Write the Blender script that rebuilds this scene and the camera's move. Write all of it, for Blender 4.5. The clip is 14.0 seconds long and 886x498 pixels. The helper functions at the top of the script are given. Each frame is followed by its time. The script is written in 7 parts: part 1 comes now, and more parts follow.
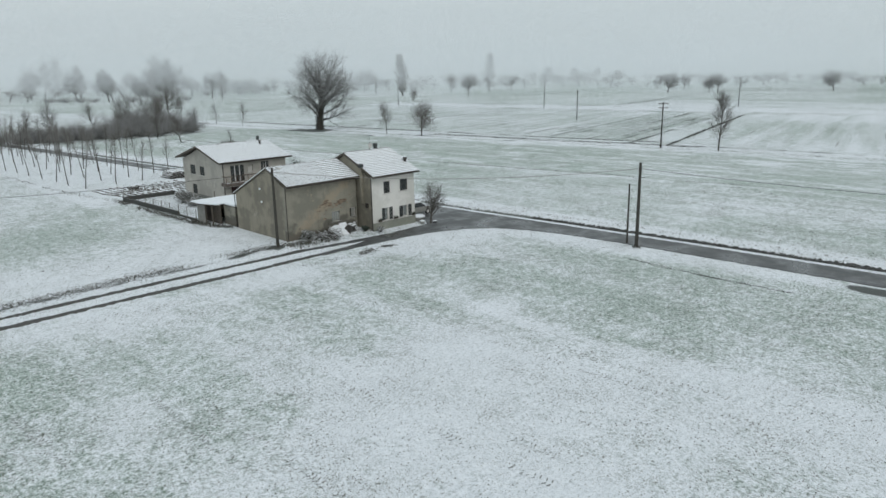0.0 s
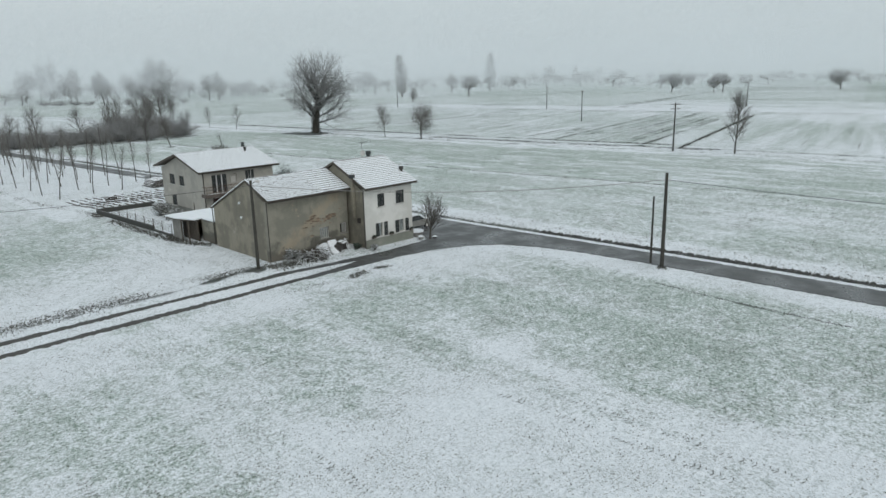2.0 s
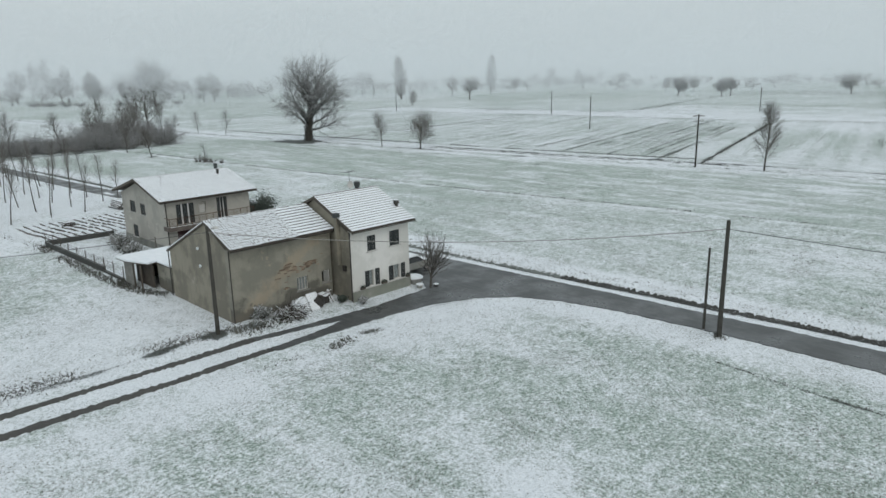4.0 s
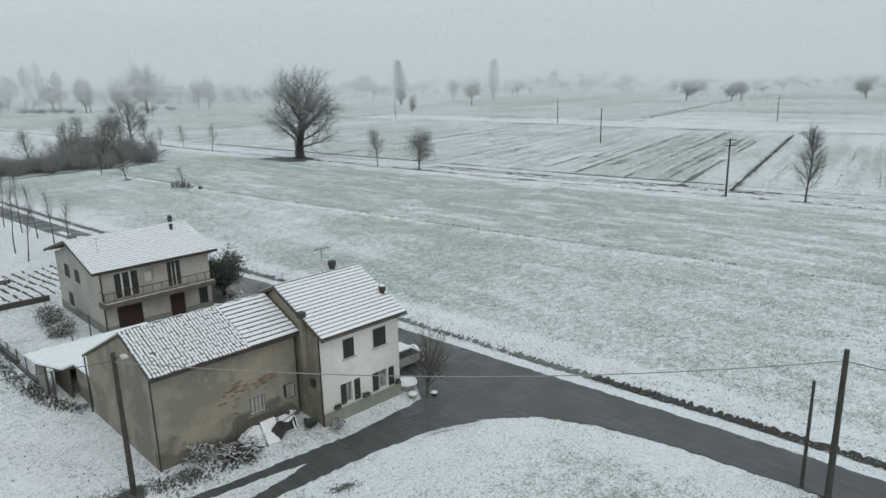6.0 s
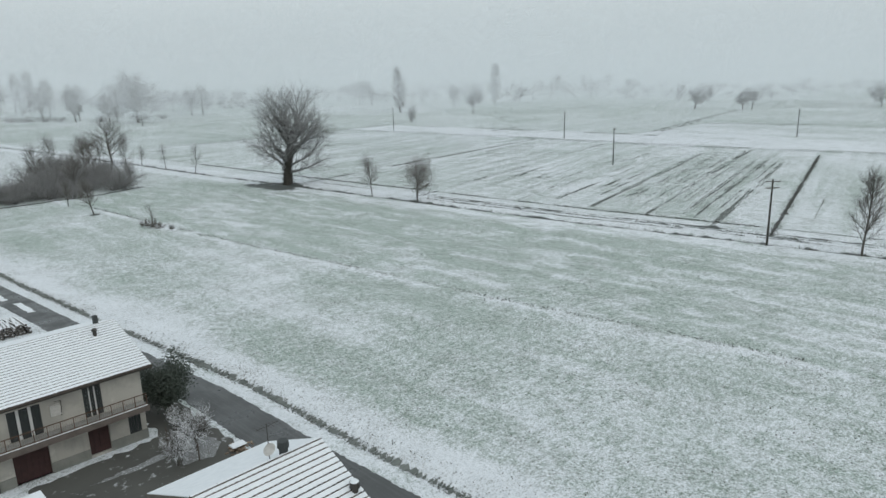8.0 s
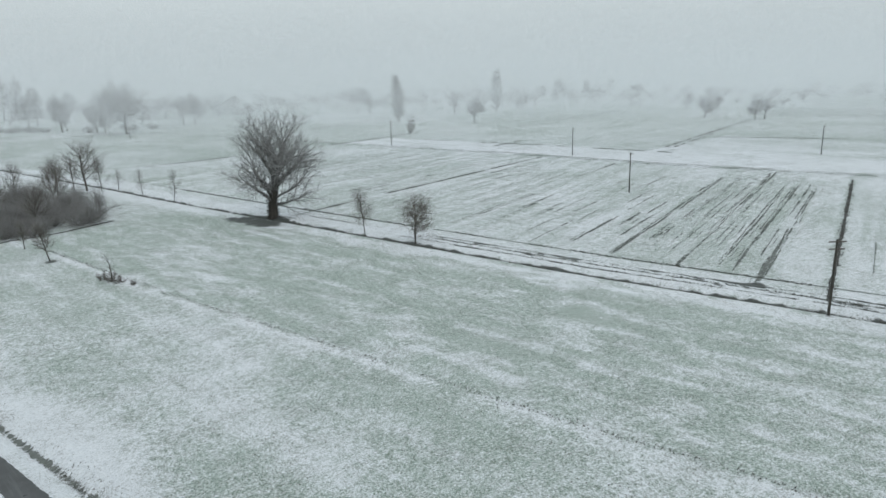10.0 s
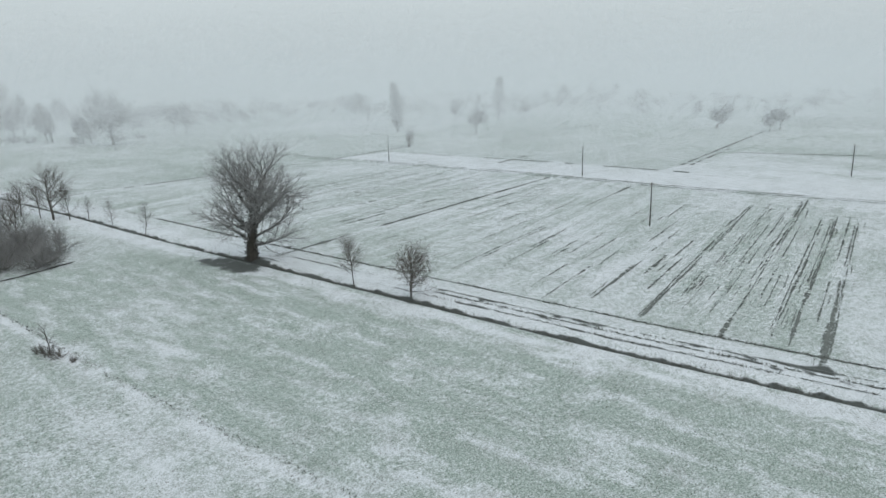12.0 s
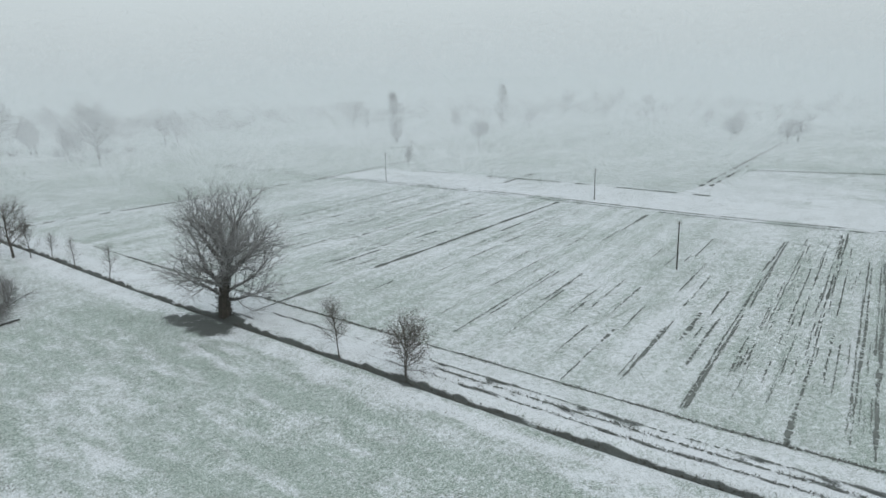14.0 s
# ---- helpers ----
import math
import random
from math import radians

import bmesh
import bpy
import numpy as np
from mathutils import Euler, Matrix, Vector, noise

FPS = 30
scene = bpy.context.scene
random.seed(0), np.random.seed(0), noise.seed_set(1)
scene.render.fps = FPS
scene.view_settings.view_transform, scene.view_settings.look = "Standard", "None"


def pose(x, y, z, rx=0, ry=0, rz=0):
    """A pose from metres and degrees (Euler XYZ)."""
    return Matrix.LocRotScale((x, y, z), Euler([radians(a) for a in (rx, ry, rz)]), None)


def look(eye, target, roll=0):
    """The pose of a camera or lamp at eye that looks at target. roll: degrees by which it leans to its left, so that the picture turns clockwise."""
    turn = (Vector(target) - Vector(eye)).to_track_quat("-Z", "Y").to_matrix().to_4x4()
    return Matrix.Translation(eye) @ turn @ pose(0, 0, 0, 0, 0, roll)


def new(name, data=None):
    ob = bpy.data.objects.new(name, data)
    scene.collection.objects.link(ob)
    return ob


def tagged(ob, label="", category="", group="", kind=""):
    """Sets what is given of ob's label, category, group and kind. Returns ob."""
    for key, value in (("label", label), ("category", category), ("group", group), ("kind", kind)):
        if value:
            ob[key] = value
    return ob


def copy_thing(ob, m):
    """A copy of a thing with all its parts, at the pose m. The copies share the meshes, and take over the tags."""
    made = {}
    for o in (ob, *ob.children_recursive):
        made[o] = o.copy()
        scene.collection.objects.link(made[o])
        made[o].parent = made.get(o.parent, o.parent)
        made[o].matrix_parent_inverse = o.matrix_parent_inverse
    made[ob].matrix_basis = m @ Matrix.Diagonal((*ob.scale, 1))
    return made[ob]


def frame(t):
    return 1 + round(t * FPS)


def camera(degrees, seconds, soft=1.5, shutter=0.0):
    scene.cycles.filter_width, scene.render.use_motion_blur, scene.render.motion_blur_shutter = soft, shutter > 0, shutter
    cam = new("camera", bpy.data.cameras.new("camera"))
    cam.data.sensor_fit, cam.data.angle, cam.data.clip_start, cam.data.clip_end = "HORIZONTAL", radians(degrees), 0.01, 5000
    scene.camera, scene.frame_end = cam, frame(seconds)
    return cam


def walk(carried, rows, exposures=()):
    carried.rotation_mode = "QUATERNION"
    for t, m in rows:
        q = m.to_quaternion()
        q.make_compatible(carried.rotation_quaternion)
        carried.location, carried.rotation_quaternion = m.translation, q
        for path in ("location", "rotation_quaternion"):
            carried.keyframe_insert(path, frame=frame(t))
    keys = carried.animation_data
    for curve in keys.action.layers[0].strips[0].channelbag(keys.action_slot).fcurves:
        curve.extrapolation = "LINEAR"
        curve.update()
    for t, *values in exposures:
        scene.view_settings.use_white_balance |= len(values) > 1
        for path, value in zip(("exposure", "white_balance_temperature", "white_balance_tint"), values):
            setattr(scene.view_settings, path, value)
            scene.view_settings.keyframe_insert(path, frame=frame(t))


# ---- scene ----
cam = camera(65.6, 14.0)
PATH = [
    (0, (-8.501, -6.788, 15.96), (-7.139, -5.412, 15.459), -1.1),
    (0.5, (-7.569, -5.909, 15.844), (-6.207, -4.532, 15.343), -1.2),
    (1, (-6.349, -4.669, 15.811), (-4.989, -3.292, 15.311), -1.3),
    (1.5, (-4.952, -3.225, 15.921), (-3.591, -1.848, 15.42), -1.2),
    (2, (-3.316, -1.63, 15.861), (-1.956, -0.252, 15.362), -1.4),
    (2.5, (-1.666, 0.362, 15.909), (-0.3, 1.738, 15.416), -0.9),
    (5, (9.592, 11.479, 18.399), (10.952, 12.857, 17.897), -1.3),
    (5.5, (12.011, 13.913, 19.131), (13.37, 15.292, 18.63), -1.3),
    (6, (14.649, 16.529, 20.05), (16.008, 17.908, 19.55), -1.3),
    (6.5, (17.169, 19.091, 20.926), (18.528, 20.469, 20.426), -1.3),
    (7, (19.759, 21.658, 22.154), (21.118, 23.036, 21.651), -1.3),
    (7.5, (22.415, 24.231, 23.16), (23.774, 25.611, 22.659), -1.3),
    (8.2, (26.451, 28.182, 24.59), (27.809, 29.563, 24.09), -1.4),
    (10.3, (38.468, 40.429, 29.115), (39.826, 41.81, 28.616), -1.5),
    (11, (42.899, 44.847, 30.566), (44.257, 46.228, 30.067), -1.4),
    (12.5, (52.218, 53.849, 33.663), (53.574, 55.232, 33.166), -1.5),
    (14, (61.934, 63.387, 37.006), (63.288, 64.772, 36.51), -1.6),
]
walk(cam, [(t, look(eye, target, roll)) for t, eye, target, roll in PATH])

# ---- sky, sun and exposure ----
world = bpy.data.worlds.new("overcast_sky")
scene.world = world
world.use_nodes = True
wt = world.node_tree
wt.nodes.clear()
w_out = wt.nodes.new("ShaderNodeOutputWorld")
w_bg = wt.nodes.new("ShaderNodeBackground")
w_sky = wt.nodes.new("ShaderNodeTexSky")
w_sky.sky_type, w_sky.sun_disc = "NISHITA", False
w_sky.sun_elevation, w_sky.sun_rotation = radians(28), radians(200)
w_sky.air_density, w_sky.dust_density, w_sky.ozone_density = 1.0, 6.0, 1.0
w_geo = wt.nodes.new("ShaderNodeTexCoord")
w_sep = wt.nodes.new("ShaderNodeSeparateXYZ")
wt.links.new(w_geo.outputs["Generated"], w_sep.inputs[0])
w_ramp = wt.nodes.new("ShaderNodeValToRGB")
w_ramp.color_ramp.elements[0].position, w_ramp.color_ramp.elements[0].color = 0.0, (0.50, 0.562, 0.588, 1)
w_ramp.color_ramp.elements[1].position, w_ramp.color_ramp.elements[1].color = 0.9, (0.62, 0.69, 0.73, 1)
mid = w_ramp.color_ramp.elements.new(0.13)
mid.color = (0.555, 0.625, 0.65, 1)
wt.links.new(w_sep.outputs["Z"], w_ramp.inputs[0])
# the cloud deck is uneven
w_noise = wt.nodes.new("ShaderNodeTexNoise")
w_noise.inputs["Scale"].default_value, w_noise.inputs["Detail"].default_value = 2.2, 4
wt.links.new(w_geo.outputs["Generated"], w_noise.inputs["Vector"])
w_map = wt.nodes.new("ShaderNodeMapRange")
w_map.inputs["To Min"].default_value, w_map.inputs["To Max"].default_value = 0.93, 1.07
wt.links.new(w_noise.outputs["Fac"], w_map.inputs["Value"])
w_vary = wt.nodes.new("ShaderNodeVectorMath")
w_vary.operation = "SCALE"
wt.links.new(w_ramp.outputs[0], w_vary.inputs[0])
wt.links.new(w_map.outputs[0], w_vary.inputs["Scale"])
w_dim = wt.nodes.new("ShaderNodeVectorMath")
w_dim.operation = "SCALE"
w_dim.inputs["Scale"].default_value = 0.08
wt.links.new(w_sky.outputs[0], w_dim.inputs[0])
w_mix = wt.nodes.new("ShaderNodeMix")
w_mix.data_type = "RGBA"
w_mix.inputs["Factor"].default_value = 0.9
wt.links.new(w_dim.outputs[0], w_mix.inputs["A"])
wt.links.new(w_vary.outputs[0], w_mix.inputs["B"])
wt.links.new(w_mix.outputs["Result"], w_bg.inputs["Color"])
w_bg.inputs["Strength"].default_value = 1.13
wt.links.new(w_bg.outputs[0], w_out.inputs[0])

sun = new("sun", bpy.data.lights.new("sun", "SUN"))
sun.data.energy, sun.data.angle, sun.data.color = 0.5, radians(50), (1.0, 0.98, 0.94)
sun.matrix_world = look((0, 0, 60), (-20 + 30, 45, 0))
scene.view_settings.exposure = 0.0


# ---- mesh helpers ----
class Shape:
    """Vertices and faces of one mesh, with a material index for each face."""

    def __init__(self):
        self.v, self.f, self.m = [], [], []

    def face(self, pts, m=0):
        n = len(self.v)
        self.v += [tuple(p) for p in pts]
        self.f.append(tuple(range(n, n + len(pts))))
        self.m.append(m)

    def solid(self, pts, faces, m=0):
        n = len(self.v)
        self.v += [tuple(p) for p in pts]
        self.f += [tuple(n + i for i in f) for f in faces]
        self.m += [m] * len(faces)

    def box(self, x0, x1, y0, y1, z0, z1, m=0, c=0.0):
        """A box whose top edges are cut by c."""
        if c <= 0:
            pts = [(x, y, z) for z in (z0, z1) for x, y in ((x0, y0), (x1, y0), (x1, y1), (x0, y1))]
            self.solid(pts, [(3, 2, 1, 0), (4, 5, 6, 7), (0, 1, 5, 4), (1, 2, 6, 5), (2, 3, 7, 6), (3, 0, 4, 7)], m)
            return
        rings = ((z0, 0), (z1 - c, 0), (z1, c))
        pts = [(x, y, z) for z, k in rings for x, y in ((x0 + k, y0 + k), (x1 - k, y0 + k), (x1 - k, y1 - k), (x0 + k, y1 - k))]
        faces = [(3, 2, 1, 0), (8, 9, 10, 11)]
        for a in (0, 4):
            faces += [(a + i, a + (i + 1) % 4, a + 4 + (i + 1) % 4, a + 4 + i) for i in range(4)]
        self.solid(pts, faces, m)

    def extrude(self, outline, a, b, axis, m=0):
        """An outline in the plane across an axis, drawn out from a to b along it."""
        def put(p, k):
            return (k, p[0], p[1]) if axis == "x" else (p[0], k, p[1]) if axis == "y" else (p[0], p[1], k)
        n = len(outline)
        pts = [put(p, a) for p in outline] + [put(p, b) for p in outline]
        faces = [tuple(range(n - 1, -1, -1)), tuple(range(n, 2 * n))]
        faces += [(i, (i + 1) % n, n + (i + 1) % n, n + i) for i in range(n)]
        self.solid(pts, faces, m)

    def tube(self, p, q, r0, r1, sides=6, m=0, caps=True):
        p, q = Vector(p), Vector(q)
        d = (q - p)
        if d.length < 1e-6:
            return
        d.normalize()
        a = d.orthogonal().normalized()
        b = d.cross(a)
        ring = [(math.cos(2 * math.pi * i / sides), math.sin(2 * math.pi * i / sides)) for i in range(sides)]
        pts = [p + (a * c + b * s) * r0 for c, s in ring] + [q + (a * c + b * s) * r1 for c, s in ring]
        faces = [(i, (i + 1) % sides, sides + (i + 1) % sides, sides + i) for i in range(sides)]
        if caps:
            faces += [tuple(range(sides - 1, -1, -1)), tuple(range(sides, 2 * sides))]
        self.solid(pts, faces, m)

    def spike(self, p, q, r, m=0):
        """A thin three-sided twig that ends in a point."""
        p, q = Vector(p), Vector(q)
        a = (q - p).orthogonal().normalized() * r
        b = (q - p).cross(a).normalized() * r
        self.solid([p + a, p - a * 0.5 + b * 0.87, p - a * 0.5 - b * 0.87, q], [(0, 1, 3), (1, 2, 3), (2, 0, 3)], m)

    def mesh(self, name, *materials, smooth=False):
        me = bpy.data.meshes.new(name)
        me.from_pydata(self.v, [], self.f)
        for mat in materials:
            me.materials.append(mat)
        if any(self.m):
            me.polygons.foreach_set("material_index", self.m)
        if smooth:
            me.polygons.foreach_set("use_smooth", [True] * len(self.f))
        bm = bmesh.new()
        bm.from_mesh(me)
        if len(self.f) < 6000:
            bmesh.ops.recalc_face_normals(bm, faces=bm.faces)
        bm.to_mesh(me)
        bm.free()
        me.update()
        return me


def thing(name, label, category, at=(0, 0, 0), group="", turn=0, kind=""):
    ob = new(name)
    ob.matrix_basis = pose(*at, 0, 0, turn)
    ob.empty_display_size = 0.2
    return tagged(ob, label, category, group, kind)


def part(name, shape, material, parent, label="", smooth=False):
    """One mesh under a thing or a part. material: one, or several for the shape's indices."""
    mats = material if isinstance(material, (list, tuple)) else (material,)
    ob = new(name, shape if isinstance(shape, bpy.types.Mesh) else shape.mesh(name, *mats, smooth=smooth))
    ob.parent = parent
    return tagged(ob, label)


def whole(name, shape, material, label, category, group="", kind="", smooth=False):
    mats = material if isinstance(material, (list, tuple)) else (material,)
    return tagged(new(name, shape.mesh(name, *mats, smooth=smooth)), label, category, group, kind)


# ---- materials ----
def nodes_of(name):
    m = bpy.data.materials.new(name)
    m.use_nodes = True
    return m, m.node_tree, m.node_tree.nodes["Principled BSDF"]


def noise_node(t, scale, detail=4, vector=None, stretch=None, rough=0.55):
    n = t.nodes.new("ShaderNodeTexNoise")
    n.inputs["Scale"].default_value, n.inputs["Detail"].default_value, n.inputs["Roughness"].default_value = scale, detail, rough
    if vector is None:
        vector = t.nodes.new("ShaderNodeNewGeometry").outputs["Position"]
    if stretch:
        k = t.nodes.new("ShaderNodeMapping")
        k.inputs["Scale"].default_value = stretch[:3]
        k.inputs["Rotation"].default_value = (0, 0, radians(stretch[3]) if len(stretch) > 3 else 0)
        t.links.new(vector, k.inputs["Vector"])
        vector = k.outputs[0]
    t.links.new(vector, n.inputs["Vector"])
    return n.outputs["Fac"]


def ramp(t, fac, stops):
    r = t.nodes.new("ShaderNodeValToRGB")
    e = r.color_ramp.elements
    for i, (pos, col) in enumerate(stops):
        el = e[i] if i < 2 else e.new(pos)
        el.position, el.color = pos, (*col, 1) if len(col) == 3 else col
    t.links.new(fac, r.inputs[0])
    return r.outputs[0]


def mixc(t, fac, a, b):
    n = t.nodes.new("ShaderNodeMix")
    n.data_type = "RGBA"
    for key, val in (("Factor", fac), ("A", a), ("B", b)):
        if isinstance(val, (tuple, float, int)):
            n.inputs[key].default_value = (*val, 1) if isinstance(val, tuple) else val
        else:
            t.links.new(val, n.inputs[key])
    return n.outputs["Result"]


def mathn(t, op, a, b=0.0, clamp=False):
    n = t.nodes.new("ShaderNodeMath")
    n.operation, n.use_clamp = op, clamp
    for i, val in enumerate((a, b)):
        if isinstance(val, (int, float)):
            n.inputs[i].default_value = val
        else:
            t.links.new(val, n.inputs[i])
    return n.outputs[0]


def step(t, val, lo, hi, to=(0.0, 1.0)):
    n = t.nodes.new("ShaderNodeMapRange")
    n.interpolation_type = "SMOOTHSTEP"
    for key, v in (("From Min", lo), ("From Max", hi), ("To Min", to[0]), ("To Max", to[1])):
        n.inputs[key].default_value = v
    t.links.new(val, n.inputs["Value"])
    return n.outputs[0]


def bump(t, b, height, strength=0.4, distance=0.02):
    n = t.nodes.new("ShaderNodeBump")
    n.inputs["Strength"].default_value, n.inputs["Distance"].default_value = strength, distance
    t.links.new(height, n.inputs["Height"])
    t.links.new(n.outputs[0], b.inputs["Normal"])


def plain(name, dark, light, scale=6.0, rough=0.8, metal=0.0, bumps=0.3, fine=40.0, vary=0.0):
    """A surface with a coarse and a fine variation between two colours."""
    m, t, b = nodes_of(name)
    co = t.nodes.new("ShaderNodeTexCoord").outputs["Object"]
    big, small = noise_node(t, scale, 5, co), noise_node(t, fine, 3, co)
    fac = mathn(t, "ADD", mathn(t, "MULTIPLY", big, 0.65), mathn(t, "MULTIPLY", small, 0.35))
    if vary:
        info = t.nodes.new("ShaderNodeObjectInfo").outputs["Random"]
        fac = mathn(t, "ADD", fac, mathn(t, "MULTIPLY", mathn(t, "SUBTRACT", info, 0.5), vary))
    t.links.new(ramp(t, fac, [(0.3, dark), (0.7, light)]), b.inputs["Base Color"])
    b.inputs["Roughness"].default_value, b.inputs["Metallic"].default_value = rough, metal
    if bumps:
        bump(t, b, fac, bumps, 0.02)
    return m


def plaster(name, base, stain, grime, patch=None, patch_at=0.6):
    """Old lime plaster: cloudy stains, runs from the eaves and fine grain."""
    m, t, b = nodes_of(name)
    pos = t.nodes.new("ShaderNodeNewGeometry").outputs["Position"]
    cloud = noise_node(t, 0.38, 7, pos, rough=0.66)
    runs = noise_node(t, 1.0, 4, pos, (2.2, 2.2, 0.25))
    grain = noise_node(t, 22, 3, pos)
    col = mixc(t, step(t, cloud, 0.42, 0.58), base, stain)
    col = mixc(t, step(t, runs, 0.56, 0.78, (0, 0.4)), col, grime)
    if patch:
        lost = noise_node(t, 0.6, 7, pos, rough=0.7)
        col = mixc(t, step(t, lost, patch_at, patch_at + 0.06, (0, 0.8)), col, patch)
    col = mixc(t, step(t, grain, 0.3, 0.8, (0, 0.18)), col, grime)
    t.links.new(col, b.inputs["Base Color"])
    b.inputs["Roughness"].default_value = 0.9
    bump(t, b, mathn(t, "ADD", mathn(t, "MULTIPLY", grain, 0.4), cloud), 0.35, 0.03)
    return m


def snowy(name, dark, light, cover=0.5, scale=9.0, rough=0.85):
    """A surface on which thin snow lies on what faces up."""
    m, t, b = nodes_of(name)
    geo = t.nodes.new("ShaderNodeNewGeometry")
    big, small = noise_node(t, scale, 4, geo.outputs["Position"]), noise_node(t, scale * 5, 3, geo.outputs["Position"])
    under = mixc(t, big, dark, light)
    sep = t.nodes.new("ShaderNodeSeparateXYZ")
    t.links.new(geo.outputs["Normal"], sep.inputs[0])
    up = mathn(t, "ADD", sep.outputs["Z"], mathn(t, "MULTIPLY", mathn(t, "SUBTRACT", small, 0.5), 0.9))
    t.links.new(mixc(t, step(t, up, cover, cover + 0.2), under, (0.8, 0.82, 0.84)), b.inputs["Base Color"])
    b.inputs["Roughness"].default_value = rough
    bump(t, b, small, 0.3, 0.02)
    return m


SNOW = plain("snow", (0.71, 0.745, 0.77), (0.84, 0.865, 0.885), 2.5, 0.75, 0, 0.5, 14)
ASPHALT = None
MUD = snowy("trodden_mud", (0.038, 0.037, 0.034), (0.09, 0.087, 0.078), 1.16, 1.6)


def barn_plaster():
    """The barn's old coat: a tan swathe where the grey skim came off, and damp that has climbed from the ground."""
    m = plaster("barn_plaster", (0.3, 0.284, 0.234), (0.222, 0.214, 0.178), (0.125, 0.12, 0.1), (0.36, 0.31, 0.24), 0.6)
    t = m.node_tree
    b = t.nodes["Principled BSDF"]
    old = b.inputs["Base Color"].links[0].from_socket
    pos = t.nodes.new("ShaderNodeNewGeometry").outputs["Position"]
    sep = t.nodes.new("ShaderNodeSeparateXYZ")
    t.links.new(pos, sep.inputs[0])
    x, z = sep.outputs["X"], sep.outputs["Z"]
    rag, cloud = noise_node(t, 1.1, 6, pos, rough=0.7), noise_node(t, 0.5, 5, pos, rough=0.6)
    way = mathn(t, "ADD", mathn(t, "MULTIPLY", mathn(t, "SUBTRACT", x, 27.0), 0.72), 0.5)
    off = mathn(t, "ABSOLUTE", mathn(t, "SUBTRACT", z, way))
    tan = mathn(t, "SUBTRACT", mathn(t, "MULTIPLY", rag, 3.2), off)
    col = mixc(t, step(t, tan, 0.5, 1.6, (0, 0.55)), old, (0.385, 0.31, 0.222))
    rise = mathn(t, "ADD", mathn(t, "SUBTRACT", mathn(t, "MULTIPLY", cloud, 4.6), z), mathn(t, "MULTIPLY", rag, 1.2))
    col = mixc(t, step(t, rise, 1.2, 1.75, (0, 0.75)), col, (0.092, 0.088, 0.076))
    t.links.new(col, b.inputs["Base Color"])
    return m


BARN_WALL = barn_plaster()
GABLE_WALL = plaster("grey_plaster", (0.29, 0.266, 0.21), (0.195, 0.18, 0.144), (0.11, 0.105, 0.09), (0.36, 0.335, 0.28), 0.62)
WHITE_WALL = plaster("white_plaster", (0.74, 0.73, 0.70), (0.64, 0.635, 0.60), (0.45, 0.44, 0.40))
PLINTH = plaster("plinth_plaster", (0.30, 0.30, 0.265), (0.22, 0.23, 0.195), (0.12, 0.13, 0.10))
HOUSE_WALL = plaster("beige_plaster", (0.46, 0.44, 0.395), (0.375, 0.36, 0.325), (0.22, 0.215, 0.195), (0.55, 0.53, 0.48), 0.6)
HOUSE_BASE = plaster("house_base_plaster", (0.25, 0.25, 0.225), (0.19, 0.195, 0.175), (0.12, 0.125, 0.11))
CLAY = plain("roof_clay", (0.035, 0.03, 0.028), (0.11, 0.085, 0.07), 3, 0.9, 0, 0.4, 30, 0.3)
TIMBER = plain("old_timber", (0.05, 0.042, 0.034), (0.13, 0.11, 0.09), 4, 0.85, 0, 0.4, 50)
SHUTTER = plain("dark_shutter", (0.022, 0.027, 0.028), (0.05, 0.056, 0.056), 5, 0.6, 0, 0.2, 60)
SILL = plain("stone_sill", (0.42, 0.41, 0.39), (0.6, 0.59, 0.57), 6, 0.8)
FRAME = plain("window_frame", (0.42, 0.41, 0.38), (0.6, 0.58, 0.55), 6, 0.6)
METAL = plain("dark_gutter", (0.03, 0.028, 0.027), (0.07, 0.062, 0.055), 5, 0.5, 0.3, 0.1)
RUST = plain("rusty_metal", (0.07, 0.045, 0.03), (0.16, 0.09, 0.06), 8, 0.75, 0.2)
RED = plain("faded_red_paint", (0.03, 0.014, 0.013), (0.06, 0.025, 0.023), 3, 0.7, 0, 0.2)
BARK = plain("winter_bark", (0.055, 0.052, 0.047), (0.125, 0.115, 0.10), 3, 0.95, 0, 0.5, 25)
TWIG = plain("winter_twigs", (0.11, 0.105, 0.098), (0.20, 0.19, 0.175), 2, 0.95, 0, 0)
POLE_WOOD = plain("tarred_pole", (0.03, 0.029, 0.026), (0.075, 0.07, 0.06), 2, 0.9, 0, 0.3, 30)
CONCRETE = plain("concrete", (0.2, 0.2, 0.185), (0.34, 0.335, 0.315), 2, 0.9, 0, 0.4, 30)
LEAF = plain("evergreen_leaf", (0.018, 0.028, 0.02), (0.055, 0.07, 0.052), 3, 0.6, 0, 0)
DEAD_LEAF = plain("brown_leaf", (0.09, 0.072, 0.06), (0.17, 0.135, 0.112), 3, 0.8, 0, 0)
WEED = plain("dead_weeds", (0.055, 0.056, 0.048), (0.17, 0.17, 0.148), 0.8, 0.95, 0, 0)
BRICK = plain("old_brick", (0.17, 0.128, 0.096), (0.3, 0.232, 0.17), 5, 0.9, 0, 0.4, 40, 0.6)
CABLE = plain("cable_sheath", (0.2, 0.195, 0.18), (0.3, 0.29, 0.27), 5, 0.6, 0, 0)
DARK_CABLE = plain("dark_cable", (0.06, 0.06, 0.06), (0.12, 0.12, 0.12), 5, 0.6, 0, 0)


